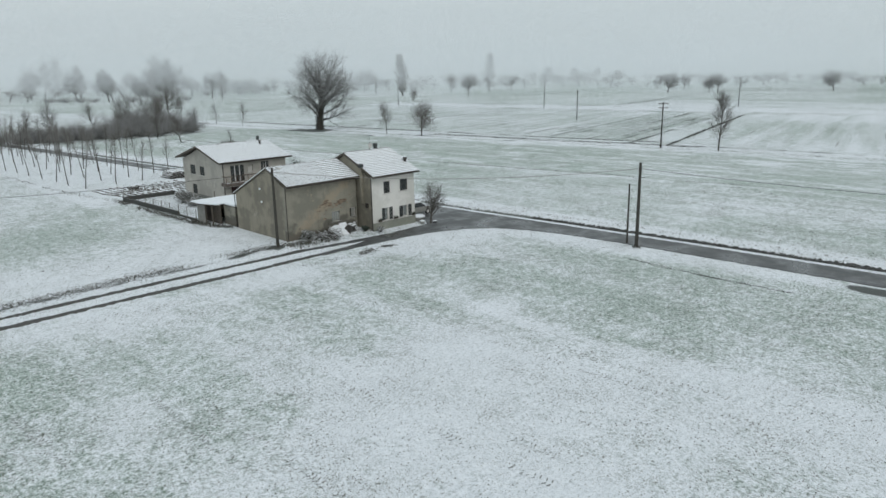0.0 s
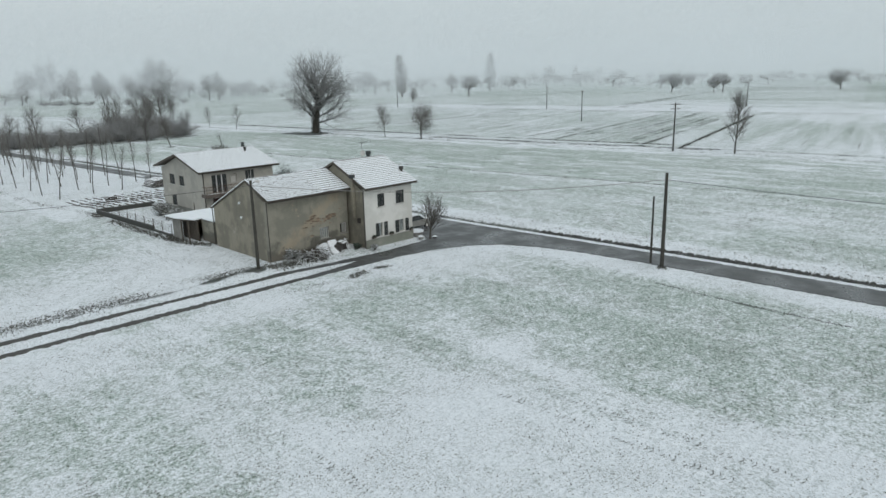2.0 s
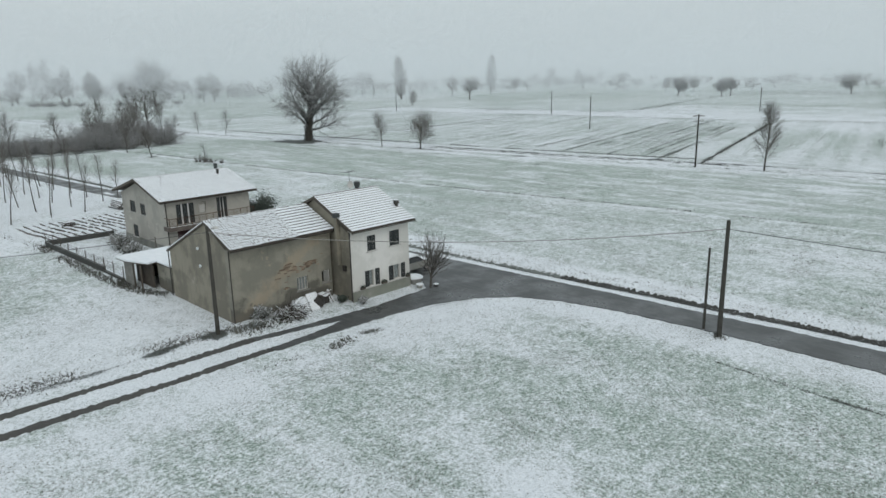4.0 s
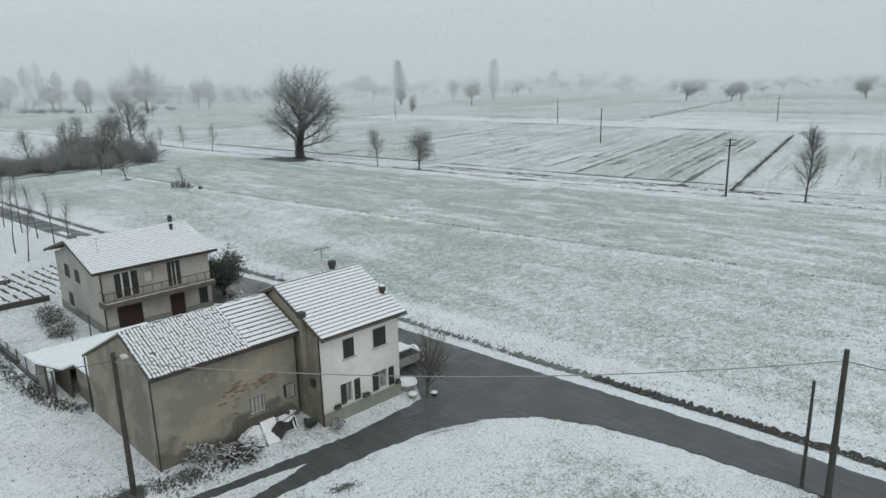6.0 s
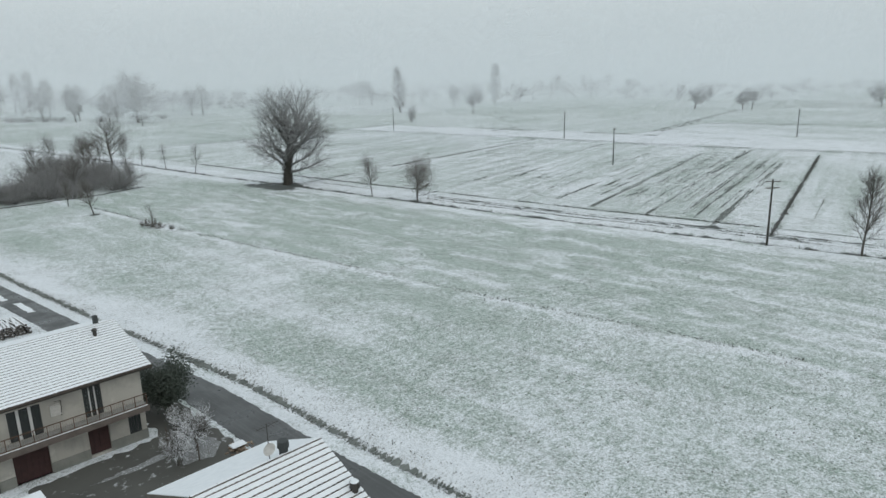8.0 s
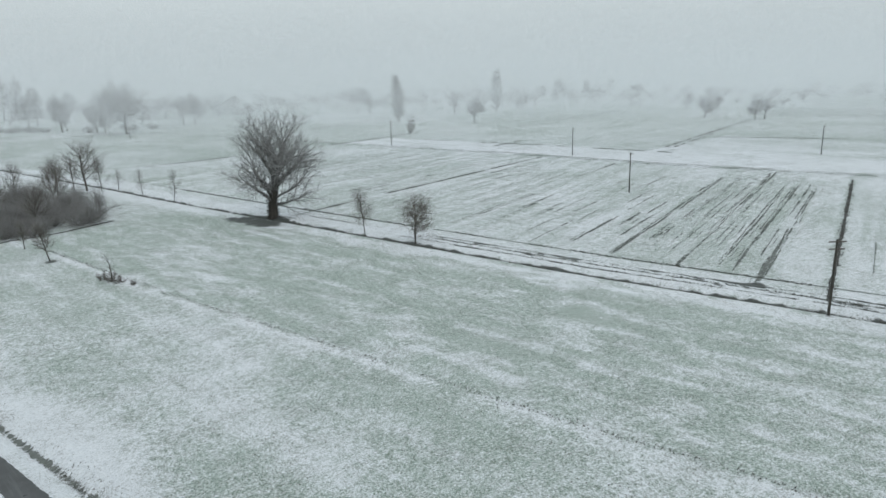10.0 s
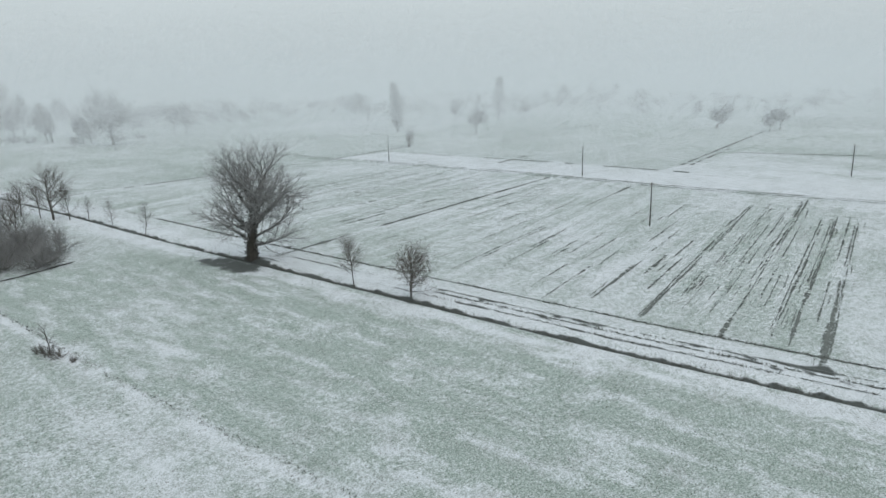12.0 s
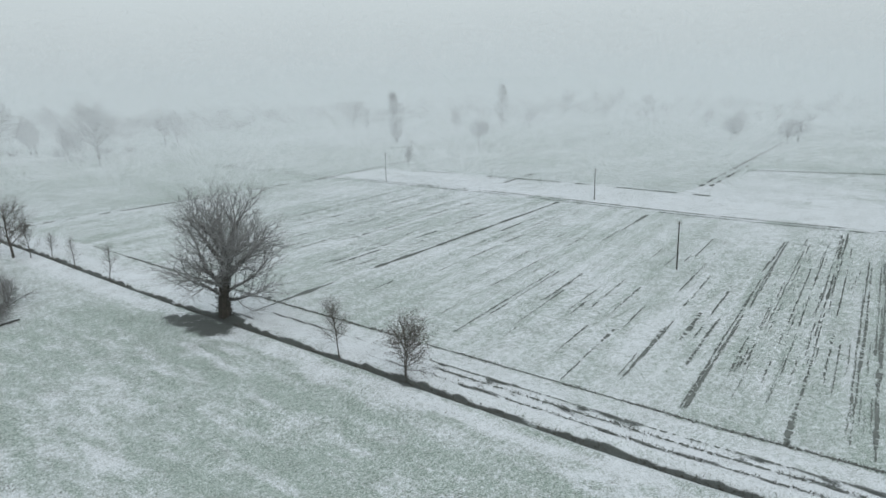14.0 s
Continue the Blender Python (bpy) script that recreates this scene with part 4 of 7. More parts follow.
BIG = {"lens": (0.6, 0.385, 0.2, 0.1, 0.05), "rads": (1.05, 0.26, 0.09, 0.036, 0.02), "kids": (21, 12, 8, 6), "segs": (6, 8, 5, 3, 1), "from": (0.2, 0.2, 0.12, 0.1),
       "angle": (52, 44, 44, 42), "rise": (0, 0.065, 0.03, 0.015, 0.01), "wobble": 0.1, "narrow": 0.35, "lean": 0.02}
POPLAR = {"lens": (0.95, 0.22, 0.1), "rads": (0.45, 0.14, 0.13), "kids": (130, 15), "segs": (8, 3, 1), "from": (0.07, 0.15), "angle": (40, 30), "rise": (0, 0.14, 0.06), "wobble": 0.012, "narrow": 1.05, "flame": lambda f: 0.35 + 0.75 * math.sin(math.pi * min(1.0, f) ** 0.75), "lean": 0.01, "cut": 0}
YOUNG = {"lens": (0.95, 0.22, 0.1), "rads": (0.085, 0.022, 0.012), "kids": (20, 8), "segs": (8, 4, 1), "from": (0.5, 0.15), "angle": (34, 34), "rise": (0, 0.08, 0.04), "wobble": 0.035, "narrow": 0.7, "cut": 0}
SMALL = {"lens": (0.85, 0.33, 0.16, 0.08), "rads": (0.1, 0.035, 0.016, 0.009), "kids": (18, 8, 6), "segs": (7, 5, 3, 1), "from": (0.26, 0.18, 0.12), "angle": (48, 40, 40),
         "rise": (0, 0.06, 0.04, 0.02), "wobble": 0.06, "narrow": 0.75}
ROUND = {**SMALL, "lens": (0.5, 0.5, 0.24, 0.12), "kids": (20, 10, 7), "from": (0.6, 0.15, 0.1), "narrow": 0.3}
THICKET = {"lens": (0.85, 0.42, 0.22, 0.11), "rads": (0.06, 0.035, 0.024, 0.018), "kids": (8, 6, 5), "segs": (4, 2, 2, 1), "from": (0.15, 0.1, 0.1), "angle": (42, 44, 44), "rise": (0.02, 0.03, 0.02, 0.0), "wobble": 0.14, "narrow": 0.4, "lean": 0.75, "cut": 0}
SHRUB = {"lens": (1.0, 0.42, 0.2), "rads": (0.05, 0.03, 0.03), "kids": (9, 8), "segs": (4, 2, 1), "from": (0.12, 0.1), "angle": (38, 38), "rise": (0.03, 0.04, 0.02), "wobble": 0.12, "narrow": 0.5, "lean": 0.4, "cut": 0}

tree("old_willow_tree", "huge old bare tree with wide upswept branches beside the ditch", on_ground(110.1, 163.4), 4, 22.5, ivy=6500, cut=0, twig=PALE_TWIG, **BIG)
tree("field_tree", "slender small bare tree beside the field ditch", on_ground(112.5, 135.8), 15, 8.3, **{**SMALL, "lens": (0.85, 0.34, 0.17, 0.09), "angle": (50, 40, 38), "kids": (24, 10, 7), "from": (0.3, 0.15, 0.1), "rads": (0.1, 0.04, 0.022, 0.015)})
tree("oak_tree", "two-stemmed young tree with withered brown leaves beside the ditch", on_ground(114.4, 124.4), 16, 8.2, stems=2, leaf=900, **{**SMALL, "lens": (0.82, 0.5, 0.22, 0.1), "angle": (56, 42, 40), "kids": (20, 10, 7), "from": (0.2, 0.15, 0.1), "rads": (0.11, 0.045, 0.022, 0.015)})
tree("field_tree", "bare egg-shaped tree on the field edge", on_ground(122.2, 49.7), 17, 9.3, lean=0.01, **{**SMALL, "wobble": 0.035, "lens": (0.92, 0.34, 0.16, 0.08), "angle": (38, 34, 34), "kids": (30, 11, 8), "rads": (0.16, 0.05, 0.022, 0.015), "from": (0.2, 0.18, 0.12)})
tree("house_tree", "small bare pollarded tree beside the white house", (41.85, 45.9, 0.05), 28, 4.6, **{**ROUND, "rads": (0.12, 0.05, 0.026, 0.016), "angle": (30, 30, 32), "from": (0.35, 0.15, 0.1), "kids": (17, 8, 6)})
tree("slanting_tree", "low bare tree leaning on the headland", on_ground(67.3, 161.8), 19, 6.8, lean=0.12, **{**SMALL, "kids": (24, 9, 7), "rads": (0.12, 0.045, 0.024, 0.016)})
tree("field_tree", "young bare tree on the headland", on_ground(66.8, 174.5), 20, 5.0, **SMALL)
tree("sapling_tree", "thin bare sapling on the snowy headland", on_ground(69.8, 141.3), 21, 4.5, **{**SMALL, "kids": (9, 4, 3)})
for k, (x, y, h) in enumerate(((103.4, 230, 6.8), (103.0, 212.8, 7.4), (104.6, 198.3, 8.6))):
    tree("ditch_tree", "thin bare young tree along the field ditch", on_ground(x, y), 30 + k, h, **{**SMALL, "kids": (15, 7, 5), "lens": (0.9, 0.3, 0.14, 0.07), "rads": (0.09, 0.035, 0.02, 0.013)})
tree("field_bush", "dark leafless bush at the sapling's foot", on_ground(69.5, 141.0), 33, 1.6, stems=7, **SHRUB)
tree("field_bush", "dark leafless bush at the sapling's foot", on_ground(69.0, 142.6), 35, 1.3, stems=7, **SHRUB)
tree("field_bush", "dark leafless bush at the sapling's foot", on_ground(70.1, 139.7), 36, 1.2, stems=7, **SHRUB)
tree("field_bush", "low dark bush on the headland", on_ground(71.1, 136.6), 34, 0.9, stems=5, **SHRUB)

# ---- the young plantation, in rows ----
first = tree("plantation_tree", "young bare plantation tree with a tall thin stem", on_ground(25.2, 102.5), 40, 8.6, "young trees of the plantation", **YOUNG)
second = tree("plantation_tree", "young bare plantation tree with a tall thin stem", on_ground(30.1, 103.7), 41, 8.9, "young trees of the plantation", **YOUNG)
rng = random.Random(42)
for row, (x0, y0) in enumerate(((25.2, 102.5), (30.1, 103.7), (34.5, 104.2), (39.1, 105.1))):
    for k in range(18):
        if k == 0 and row < 2:
            continue
        y = y0 + 5.75 * k + rng.uniform(-0.3, 0.3)
        x = x0 - 0.062 * (y - y0) + rng.uniform(-0.2, 0.2)
        if x > road_edge(y) - 3.6 or y > 196:
            continue
        ob = copy_thing(first if rng.random() < 0.5 else second, pose(*on_ground(x, y), 0, 0, rng.uniform(0, 360)))
        ob.scale = (1, 1, rng.uniform(0.85, 1.1))

# ---- the thicket ----
bushes = [tree("thicket_bush", "dense dark leafless bush of the thicket", on_ground(60 + 5 * k, 189), 50 + k, 4.3, "bushes of the thicket", stems=13, twig=PALE_TWIG, **THICKET) for k in range(3)]
for k in range(70):
    x = 12 + 72 * ((k + 0.5) / 70) + rng.uniform(-1.2, 1.2)
    y = (189.5 if k % 2 else 196) + rng.uniform(-1.5, 3.5) + (2 if x < 40 else 0)
    if x < road_edge(y) + 1.5 and x > road_edge(y) - 4.5:
        continue
    ob = copy_thing(bushes[k % 3], pose(*on_ground(x, y), 0, 0, rng.uniform(0, 360)))
    ob.scale = (1.15, 1.15, rng.uniform(0.75, 1.1))
for k, (x, y, z) in enumerate(((60.5, 186.5, 0.6), (66.5, 186.0, 0.65), (54, 187, 0.6), (72.6, 185.6, 0.95), (48.5, 188, 0.6), (84, 192, 0.9), (70.6, 184.4, 0.8))):
    copy_thing(bushes[k % 3], pose(*on_ground(x, y), 0, 0, 70 * k)).scale = (0.7, 0.7, z)
for k in range(26):
    x, y = rng.uniform(66, 87), rng.uniform(193, 224)
    if (x - 74) ** 2 / 30 + (y - 205) ** 2 / 40 < 1:
        continue
    ob = copy_thing(bushes[k % 3], pose(*on_ground(x, y), 0, 0, rng.uniform(0, 360)))
    ob.scale = (1.35, 1.35, rng.uniform(1.1, 1.6))

# ---- trees far off ----
DOME = {"lens": (0.5, 0.5, 0.27, 0.16), "rads": (0.42, 0.15, 0.085, 0.075), "kids": (19, 12, 13), "segs": (4, 4, 2, 1), "from": (0.4, 0.22, 0.1),
        "angle": (50, 44, 46), "rise": (0, 0.06, 0.03, 0.02), "wobble": 0.09, "narrow": 0.4}
far_a = tree("far_tree", "broad bare field tree, pale in the mist", on_ground(413, 211.3), 60, 13.0, "field trees far off", **DOME)
far_b = tree("far_tree", "tall bare field tree, pale in the mist", on_ground(382.8, 376), 61, 13.0, "field trees far off", **{**DOME, "lens": (0.75, 0.4, 0.22, 0.13), "from": (0.25, 0.2, 0.1), "narrow": 0.6})
far_c = tree("far_tree", "rounded bare field tree, pale in the mist", on_ground(326, 305), 62, 13.0, "field trees far off", **{**DOME, "lens": (0.55, 0.42, 0.25, 0.15), "angle": (42, 40, 42), "from": (0.45, 0.2, 0.1)})
poplar = tree("poplar", "tall narrow bare poplar, pale in the mist", on_ground(314.5, 356.2), 63, 24.0, "poplars", **POPLAR)
poplar.scale = (1.35, 1.35, 1)
copy_thing(poplar, pose(*on_ground(417, 367), 0, 0, 70)).scale = (1.35, 1.35, 1.05)
tree("cypress_bush", "dark pointed bush far out in the snowy field", on_ground(260, 286), 64, 7.5, stems=9, **{**SHRUB, "lean": 0.12, "kids": (16, 9)})


def extent(ob):
    """Height and mean width of a tree as it was grown."""
    pts = [c for child in ob.children for c in child.bound_box]
    wide = (max(p[0] for p in pts) - min(p[0] for p in pts) + max(p[1] for p in pts) - min(p[1] for p in pts)) / 2
    return max(p[2] for p in pts), wide


def far_tree(x, y, tall, wide, src):
    h, w = extent(src)
    ob = copy_thing(src, pose(*on_ground(x, y), 0, 0, rng.uniform(0, 360)))
    ob.scale = (1.2 * wide / w, 1.2 * wide / w, 1.08 * tall / h)


kinds = {0: far_a, 1: far_b, 2: far_c, 3: bushes[0]}
SPOTS = ((182, 431, 32, 31, 0), (174, 452, 17, 11, 1), (176.5, 447, 15, 10, 1), (164, 479, 23, 13, 1), (167, 481, 20, 9, 1), (160, 530, 25, 21, 0), (173, 560, 28, 12, 1), (175, 655, 34, 15, 1),
         (187, 662, 36, 13, 1), (150, 600, 27, 18, 2), (232.5, 470.5, 20, 14, 2), (238.5, 467, 21, 13, 1), (247, 560, 17, 22, 3), (258, 556, 17, 20, 2), (269, 552, 15, 20, 3), (281, 548, 17, 20, 3), (236, 566, 16, 20, 2),
         (294, 543, 14, 18, 3), (306, 538, 13, 16, 3), (300, 556, 13, 12, 0), (312, 531, 11, 10, 0), (366, 462, 21, 20, 2), (402, 504, 20, 18, 2), (110, 610, 28, 18, 1), (60, 640, 28, 22, 2),
         (240, 640, 24, 18, 2), (220, 650, 22, 18, 1), (350, 620, 15, 22, 0), (380, 600, 13, 20, 0), (192, 452, 6, 14, 3), (171, 458, 6, 10, 3), (152, 497, 5, 12, 3), (146, 507, 4.5, 14, 3), (158, 490, 4, 10, 3), (138, 515, 5, 12, 3), (205, 452, 4, 9, 3))
FIELD = ((417.5, 180.8, 13, 11, 2), (410.4, 183, 13, 10.5, 0), (467, 130.3, 14.5, 15, 0), (490, 260, 12, 9, 1), (495, 240.6, 12, 10, 0), (432, 356, 13.5, 11, 2), (576, 430, 21, 16, 1),
         (611, 472, 15, 10, 1), (578, 418, 11, 12, 0), (640, 438, 20, 11, 1), (670, 440, 9, 15, 0), (700, 450, 20, 11, 1), (620, 372, 16, 16, 2), (500, 560, 14, 24, 0), (460, 600, 16, 26, 0))
CLUMP = ((97, 235, 14.5, 15, 1), (99.6, 231.5, 10, 6, 1), (93, 247, 9.5, 8, 1), (95.5, 240, 9, 6, 1), (84, 214, 12, 8, 1), (77, 222, 12, 8, 1), (70, 207, 11, 7, 1), (60, 200, 10, 7, 1),
         (48, 197, 11, 7, 1), (34, 206, 11, 7, 2), (22, 200, 11, 7, 1), (41, 194, 9, 6, 2))
for spot in SPOTS + FIELD:
    far_tree(*spot[:4], kinds[spot[4]])
airy = [tree("thicket_tree", "slender airy bare tree rising from the thicket", on_ground(73 + 9 * k, 190 + 18 * k), 66 + k, 10.0, "trees of the thicket", **{**SMALL, "lens": (0.75, 0.42, 0.2, 0.1), "rads": (0.17, 0.06, 0.032, 0.024), "kids": (16, 9, 8), "from": (0.2, 0.2, 0.1)}) for k in range(2)]
for k, (x, y, tall, wide, _) in enumerate(CLUMP):
    far_tree(x, y, tall, wide, airy[k % 2])
# the treelines that close the plain
hedgerow = [tree("hedgerow_tree", "far hedgerow tree, faint in the mist", on_ground(600 + 60 * k, 620 - 70 * k), 70 + k, 14.0, "hedgerow trees far off", **{**DOME, "kids": (10, 6, 8), "segs": (3, 3, 2, 1), "rads": (0.4, 0.18, 0.11, 0.09)}) for k in range(3)]
for k in range(190):
    a = radians(-3 + 96 * (k + 0.5) / 190 + rng.uniform(-0.6, 0.6))
    d = (640, 700, 780)[k % 3] + 50 * math.sin(k * 0.35) + rng.uniform(-25, 25)
    x, y = d * math.cos(a), d * math.sin(a)
    src, h = hedgerow[k % 3], 14.0
    ob = copy_thing(src, pose(*on_ground(x, y), 0, 0, rng.uniform(0, 360)))
    s = rng.uniform(6, 16) / h * (0.75 if a < 0.55 else 1.0)
    ob.scale = (s * 1.6, s * 1.6, s)


# ---- poles and cables ----
def utility_pole(at, tall, turn, bars=(), r=0.14, label="weathered wooden utility pole in the field", material=None):
    ob = thing("utility_pole", label, "utility pole", at, "utility poles", turn)
    s = Shape()
    s.tube((0, 0, -0.4), (0, 0, tall), r, r * 0.68, 10)
    part("pole", s, material or POLE_WOOD, ob)
    for z, wide in bars:
        b = Shape()
        b.box(-wide, wide, -0.05 - r * 0.7, 0.05 - r * 0.7, z, z + 0.12)
        bar = part("crossarm", b, TIMBER, ob)
        for k in (-0.85, -0.45, 0.45, 0.85):
            i = Shape()
            i.tube((k * wide, -r * 0.7, z + 0.12), (k * wide, -r * 0.7, z + 0.2), 0.035, 0.03, 6)
            i.tube((k * wide, -r * 0.7, z + 0.2), (k * wide, -r * 0.7, z + 0.3), 0.055, 0.03, 6)
            part("insulator", i, SILL, bar, "pale ceramic insulator")
    return ob


def cable(name, a, b, sag, r, material, label, n=22):
    a, b = Vector(a), Vector(b)
    pts = [a.lerp(b, i / n) - Vector((0, 0, sag * 4 * (i / n) * (1 - i / n))) for i in range(n + 1)]
    s = Shape()
    side = (b - a).cross(Vector((0, 0, 1))).normalized()
    ring = [(p + side * (r * math.cos(k * math.pi / 3)) + Vector((0, 0, r * math.sin(k * math.pi / 3)))) for p in pts for k in range(6)]
    s.solid(ring, [(6 * i + k, 6 * i + (k + 1) % 6, 6 * i + 6 + (k + 1) % 6, 6 * i + 6 + k) for i in range(n) for k in range(6)])
    return whole(name, s, material, label, "cable")


near_pole = utility_pole((24.57, 48.64, 0.1), 7.62, 0, (), 0.15, "tall dark wooden pole with a lamp beside the barn")
utility_pole((47.1, 24.15, 0.0), 7.75, 0, (), 0.17, "tall dark wooden pole standing beside the lane")
stub = utility_pole((47.65, 25.45, 0.0), 5.65, 0, (), 0.1, "short thin dark pole beside the taller pole")
utility_pole(on_ground(120.46, 60.75), 9.1, -45, ((8.75, 1.0), (7.9, 0.9)), 0.16)
for x, y, h in ((179.7, 121.3, 9.4), (231.7, 173.4, 9.2), (276, 109.5, 9.2), (221, 254.5, 9.8), (170, 395, 9.5), (560, 470, 9.5), (700, 330, 9.5)):
    utility_pole(on_ground(x, y), h, -20, ((h - 0.4, 0.5),), 0.15)
lamp = Shape()
lamp.tube((0, -0.1, 7.35), (0.25, -0.55, 7.55), 0.025, 0.025, 6)
part("lamp_bracket", lamp, METAL, near_pole)
head = Shape()
head.box(0.12, 0.38, -0.85, -0.5, 7.5, 7.64, 0, 0.04)
part("lamp_head", head, SILL, near_pole, "small white street lamp head with snow")
cable("overhead_cable", (24.57, 48.5, 7.3), (47.1, 24.2, 7.2), 0.75, 0.024, CABLE, "pale overhead cable strung between two poles")
cable("overhead_cable", (47.1, 24.1, 7.2), (58, -30, 7.2), 0.9, 0.02, DARK_CABLE, "dark overhead cable running along the lane")
cable("overhead_cable", (24.57, 48.64, 7.3), (-26, 78, 7.0), 0.9, 0.02, DARK_CABLE, "dark overhead cable over the field")


# ---- buildings ----
def slope_frame(a, b, up):
    """Along the eaves, up the slope and out of it, for the roof plane from eave point a to eave point b and up to a ridge point."""
    a, b, up = Vector(a), Vector(b), Vector(up)
    u = (b - a).normalized()
    w = (up - a) - u * (up - a).dot(u)
    n = u.cross(w).normalized()
    if n.z < 0:
        n = -n
    return a, u, w.normalized(), n, (b - a).length, w.length


def tile_mesh(name, wide, deep, thick, snow, arch, gap, edge, pitch, drip=False):
    """A roof tile, thicker at its lower edge, with a pad of snow on its back. Local x along the eaves, y up the slope, z out of it."""
    s = Shape()
    n = 4
    low = [(wide * (i / n - 0.5), arch * math.sin(math.pi * i / n)) for i in range(n + 1)]
    pts = [(x, 0, z + thick) for x, z in low] + [(x, deep, z + thick * 0.25) for x, z in low] + [(low[0][0], 0, 0), (low[-1][0], 0, 0), (low[-1][0], deep, 0), (low[0][0], deep, 0)]
    faces = [(i, i + 1, n + 2 + i, n + 1 + i) for i in range(n)]
    faces += [tuple(range(n, -1, -1)) + (2 * n + 2, 2 * n + 3), (0, n + 1, 2 * n + 5, 2 * n + 2), (n, 2 * n + 3, 2 * n + 4, 2 * n + 1)]
    s.solid(pts, faces, 0)
    x0, x1, y0, y1 = -wide * 0.5 + gap, wide * 0.5 - gap, edge, pitch + 0.01
    z0, z1 = thick * 0.6 + arch, thick * 0.6 + arch + snow
    k = snow * 0.7 if gap > 0 else 0.0
    ring = [(x0, y0), (x1, y0), (x1, y1), (x0, y1)]
    top = [(x0 + k, y0 + k), (x1 - k, y0 + k), (x1 - k, y1), (x0 + k, y1)]
    s.solid([(x, y, z0 - 0.05) for x, y in ring] + [(x, y, z1) for x, y in top], [(4, 5, 6, 7), (0, 1, 5, 4), (1, 2, 6, 5), (3, 0, 4, 7)], 1)
    if drip:
        # a tongue of snow hangs over the lower edge in the tile's middle
        a, b = wide * 0.02, wide * 0.34
        s.solid([(a, 0.006, z0 - 0.03), (b, 0.006, z0 - 0.03), (b, edge, z1 - 0.004), (a, edge, z1 - 0.004), (a, 0.006, z0), (b, 0.006, z0)], [(4, 5, 2, 3), (0, 1, 5, 4)], 1)
    return s.mesh(name, CLAY, SNOW)


def tiles(parent, plane, mesh, dx, dy, limit, keep=None, seed=1, loose=1.0):
    """Rows of tiles on a roof plane; past the limit they are joined into one part."""
    a, u, w, n, wide, deep = plane
    rng = random.Random(seed)
    basis = Matrix((u, w, n)).transposed().to_4x4()
    rest, made = Shape(), 0
    src = [v.co.copy() for v in mesh.vertices]
    polys = [(tuple(p.vertices), p.material_index) for p in mesh.polygons]
    cols, rows = int(wide / dx), int(deep / dy)
    sx, sy = wide / cols, deep / rows
    for j in range(rows):
        for i in range(cols):
            f = (i + 0.5) / cols
            if keep and not keep(f, j / rows):
                continue
            jig = Matrix.Rotation(radians(rng.gauss(0, 0.8 * loose)), 4, "Z") @ Matrix.Rotation(radians(rng.gauss(0, 0.5 * loose)), 4, "X")
            m = Matrix.Translation(a + u * (f * wide + rng.gauss(0, 0.008)) + w * (j * sy + rng.gauss(0, 0.01 * loose)) + n * (0.03 + rng.uniform(0, 0.006))) @ basis @ jig
            if made < limit:
                ob = new("roof_tile", mesh)
                ob.parent = parent
                ob.matrix_basis = m
                made += 1
            else:
                base = len(rest.v)
                rest.v += [tuple(m @ c) for c in src]
                rest.f += [tuple(base + k for k in f_) for f_, _ in polys]
                rest.m += [mi for _, mi in polys]
    if rest.f:
        me = bpy.data.meshes.new("more_roof_tiles")
        me.from_pydata(rest.v, [], rest.f)
        me.materials.append(CLAY)
        me.materials.append(SNOW)
        me.polygons.foreach_set("material_index", rest.m)
        tagged(part("more_roof_tiles", me, CLAY, parent), kind="stuff")


def slab(a, b, c, d, thick, m=0, shape=None):
    """A sheet through four corners, thickened downwards."""
    s = shape or Shape()
    s.solid([*(Vector(p) for p in (a, b, c, d)), *(Vector(p) - Vector((0, 0, thick)) for p in (a, b, c, d))],
            [(0, 1, 2, 3), (7, 6, 5, 4), (0, 4, 5, 1), (1, 5, 6, 2), (2, 6, 7, 3), (3, 7, 4, 0)], m)
    return s


def wall_y(x0, x1, y0, y1, z0, z1, holes):
    """A wall along x with holes (x0, x1, z0, z1) right through it, as one closed shell."""
    s = Shape()
    xs = sorted({x0, x1, *(h[0] for h in holes), *(h[1] for h in holes)})
    zs = sorted({z0, z1, *(h[2] for h in holes), *(h[3] for h in holes)})
    nx, nz = len(xs), len(zs)

    def full(i, k):
        if not (0 <= i < nx - 1 and 0 <= k < nz - 1):
            return False
        mx, mz = (xs[i] + xs[i + 1]) / 2, (zs[k] + zs[k + 1]) / 2
        return not any(h[0] < mx < h[1] and h[2] < mz < h[3] for h in holes)

    def at(i, k, back):
        return (back * nz + k) * nx + i

    faces = []
    for i in range(nx - 1):
        for k in range(nz - 1):
            if not full(i, k):
                continue
            faces += [(at(i, k, 0), at(i + 1, k, 0), at(i + 1, k + 1, 0), at(i, k + 1, 0)), (at(i, k + 1, 1), at(i + 1, k + 1, 1), at(i + 1, k, 1), at(i, k, 1))]
            for a, b, ni, nk in (((i, k), (i + 1, k), i, k - 1), ((i + 1, k + 1), (i, k + 1), i, k + 1), ((i, k + 1), (i, k), i - 1, k), ((i + 1, k), (i + 1, k + 1), i + 1, k)):
                if not full(ni, nk):
                    faces.append((at(*b, 0), at(*a, 0), at(*a, 1), at(*b, 1)))
    s.solid([(x, y, z) for y in (y0, y1) for z in zs for x in xs], faces)
    return s


def swap_xy(s):
    s.v = [(y, x, z) for x, y, z in s.v]
    return s


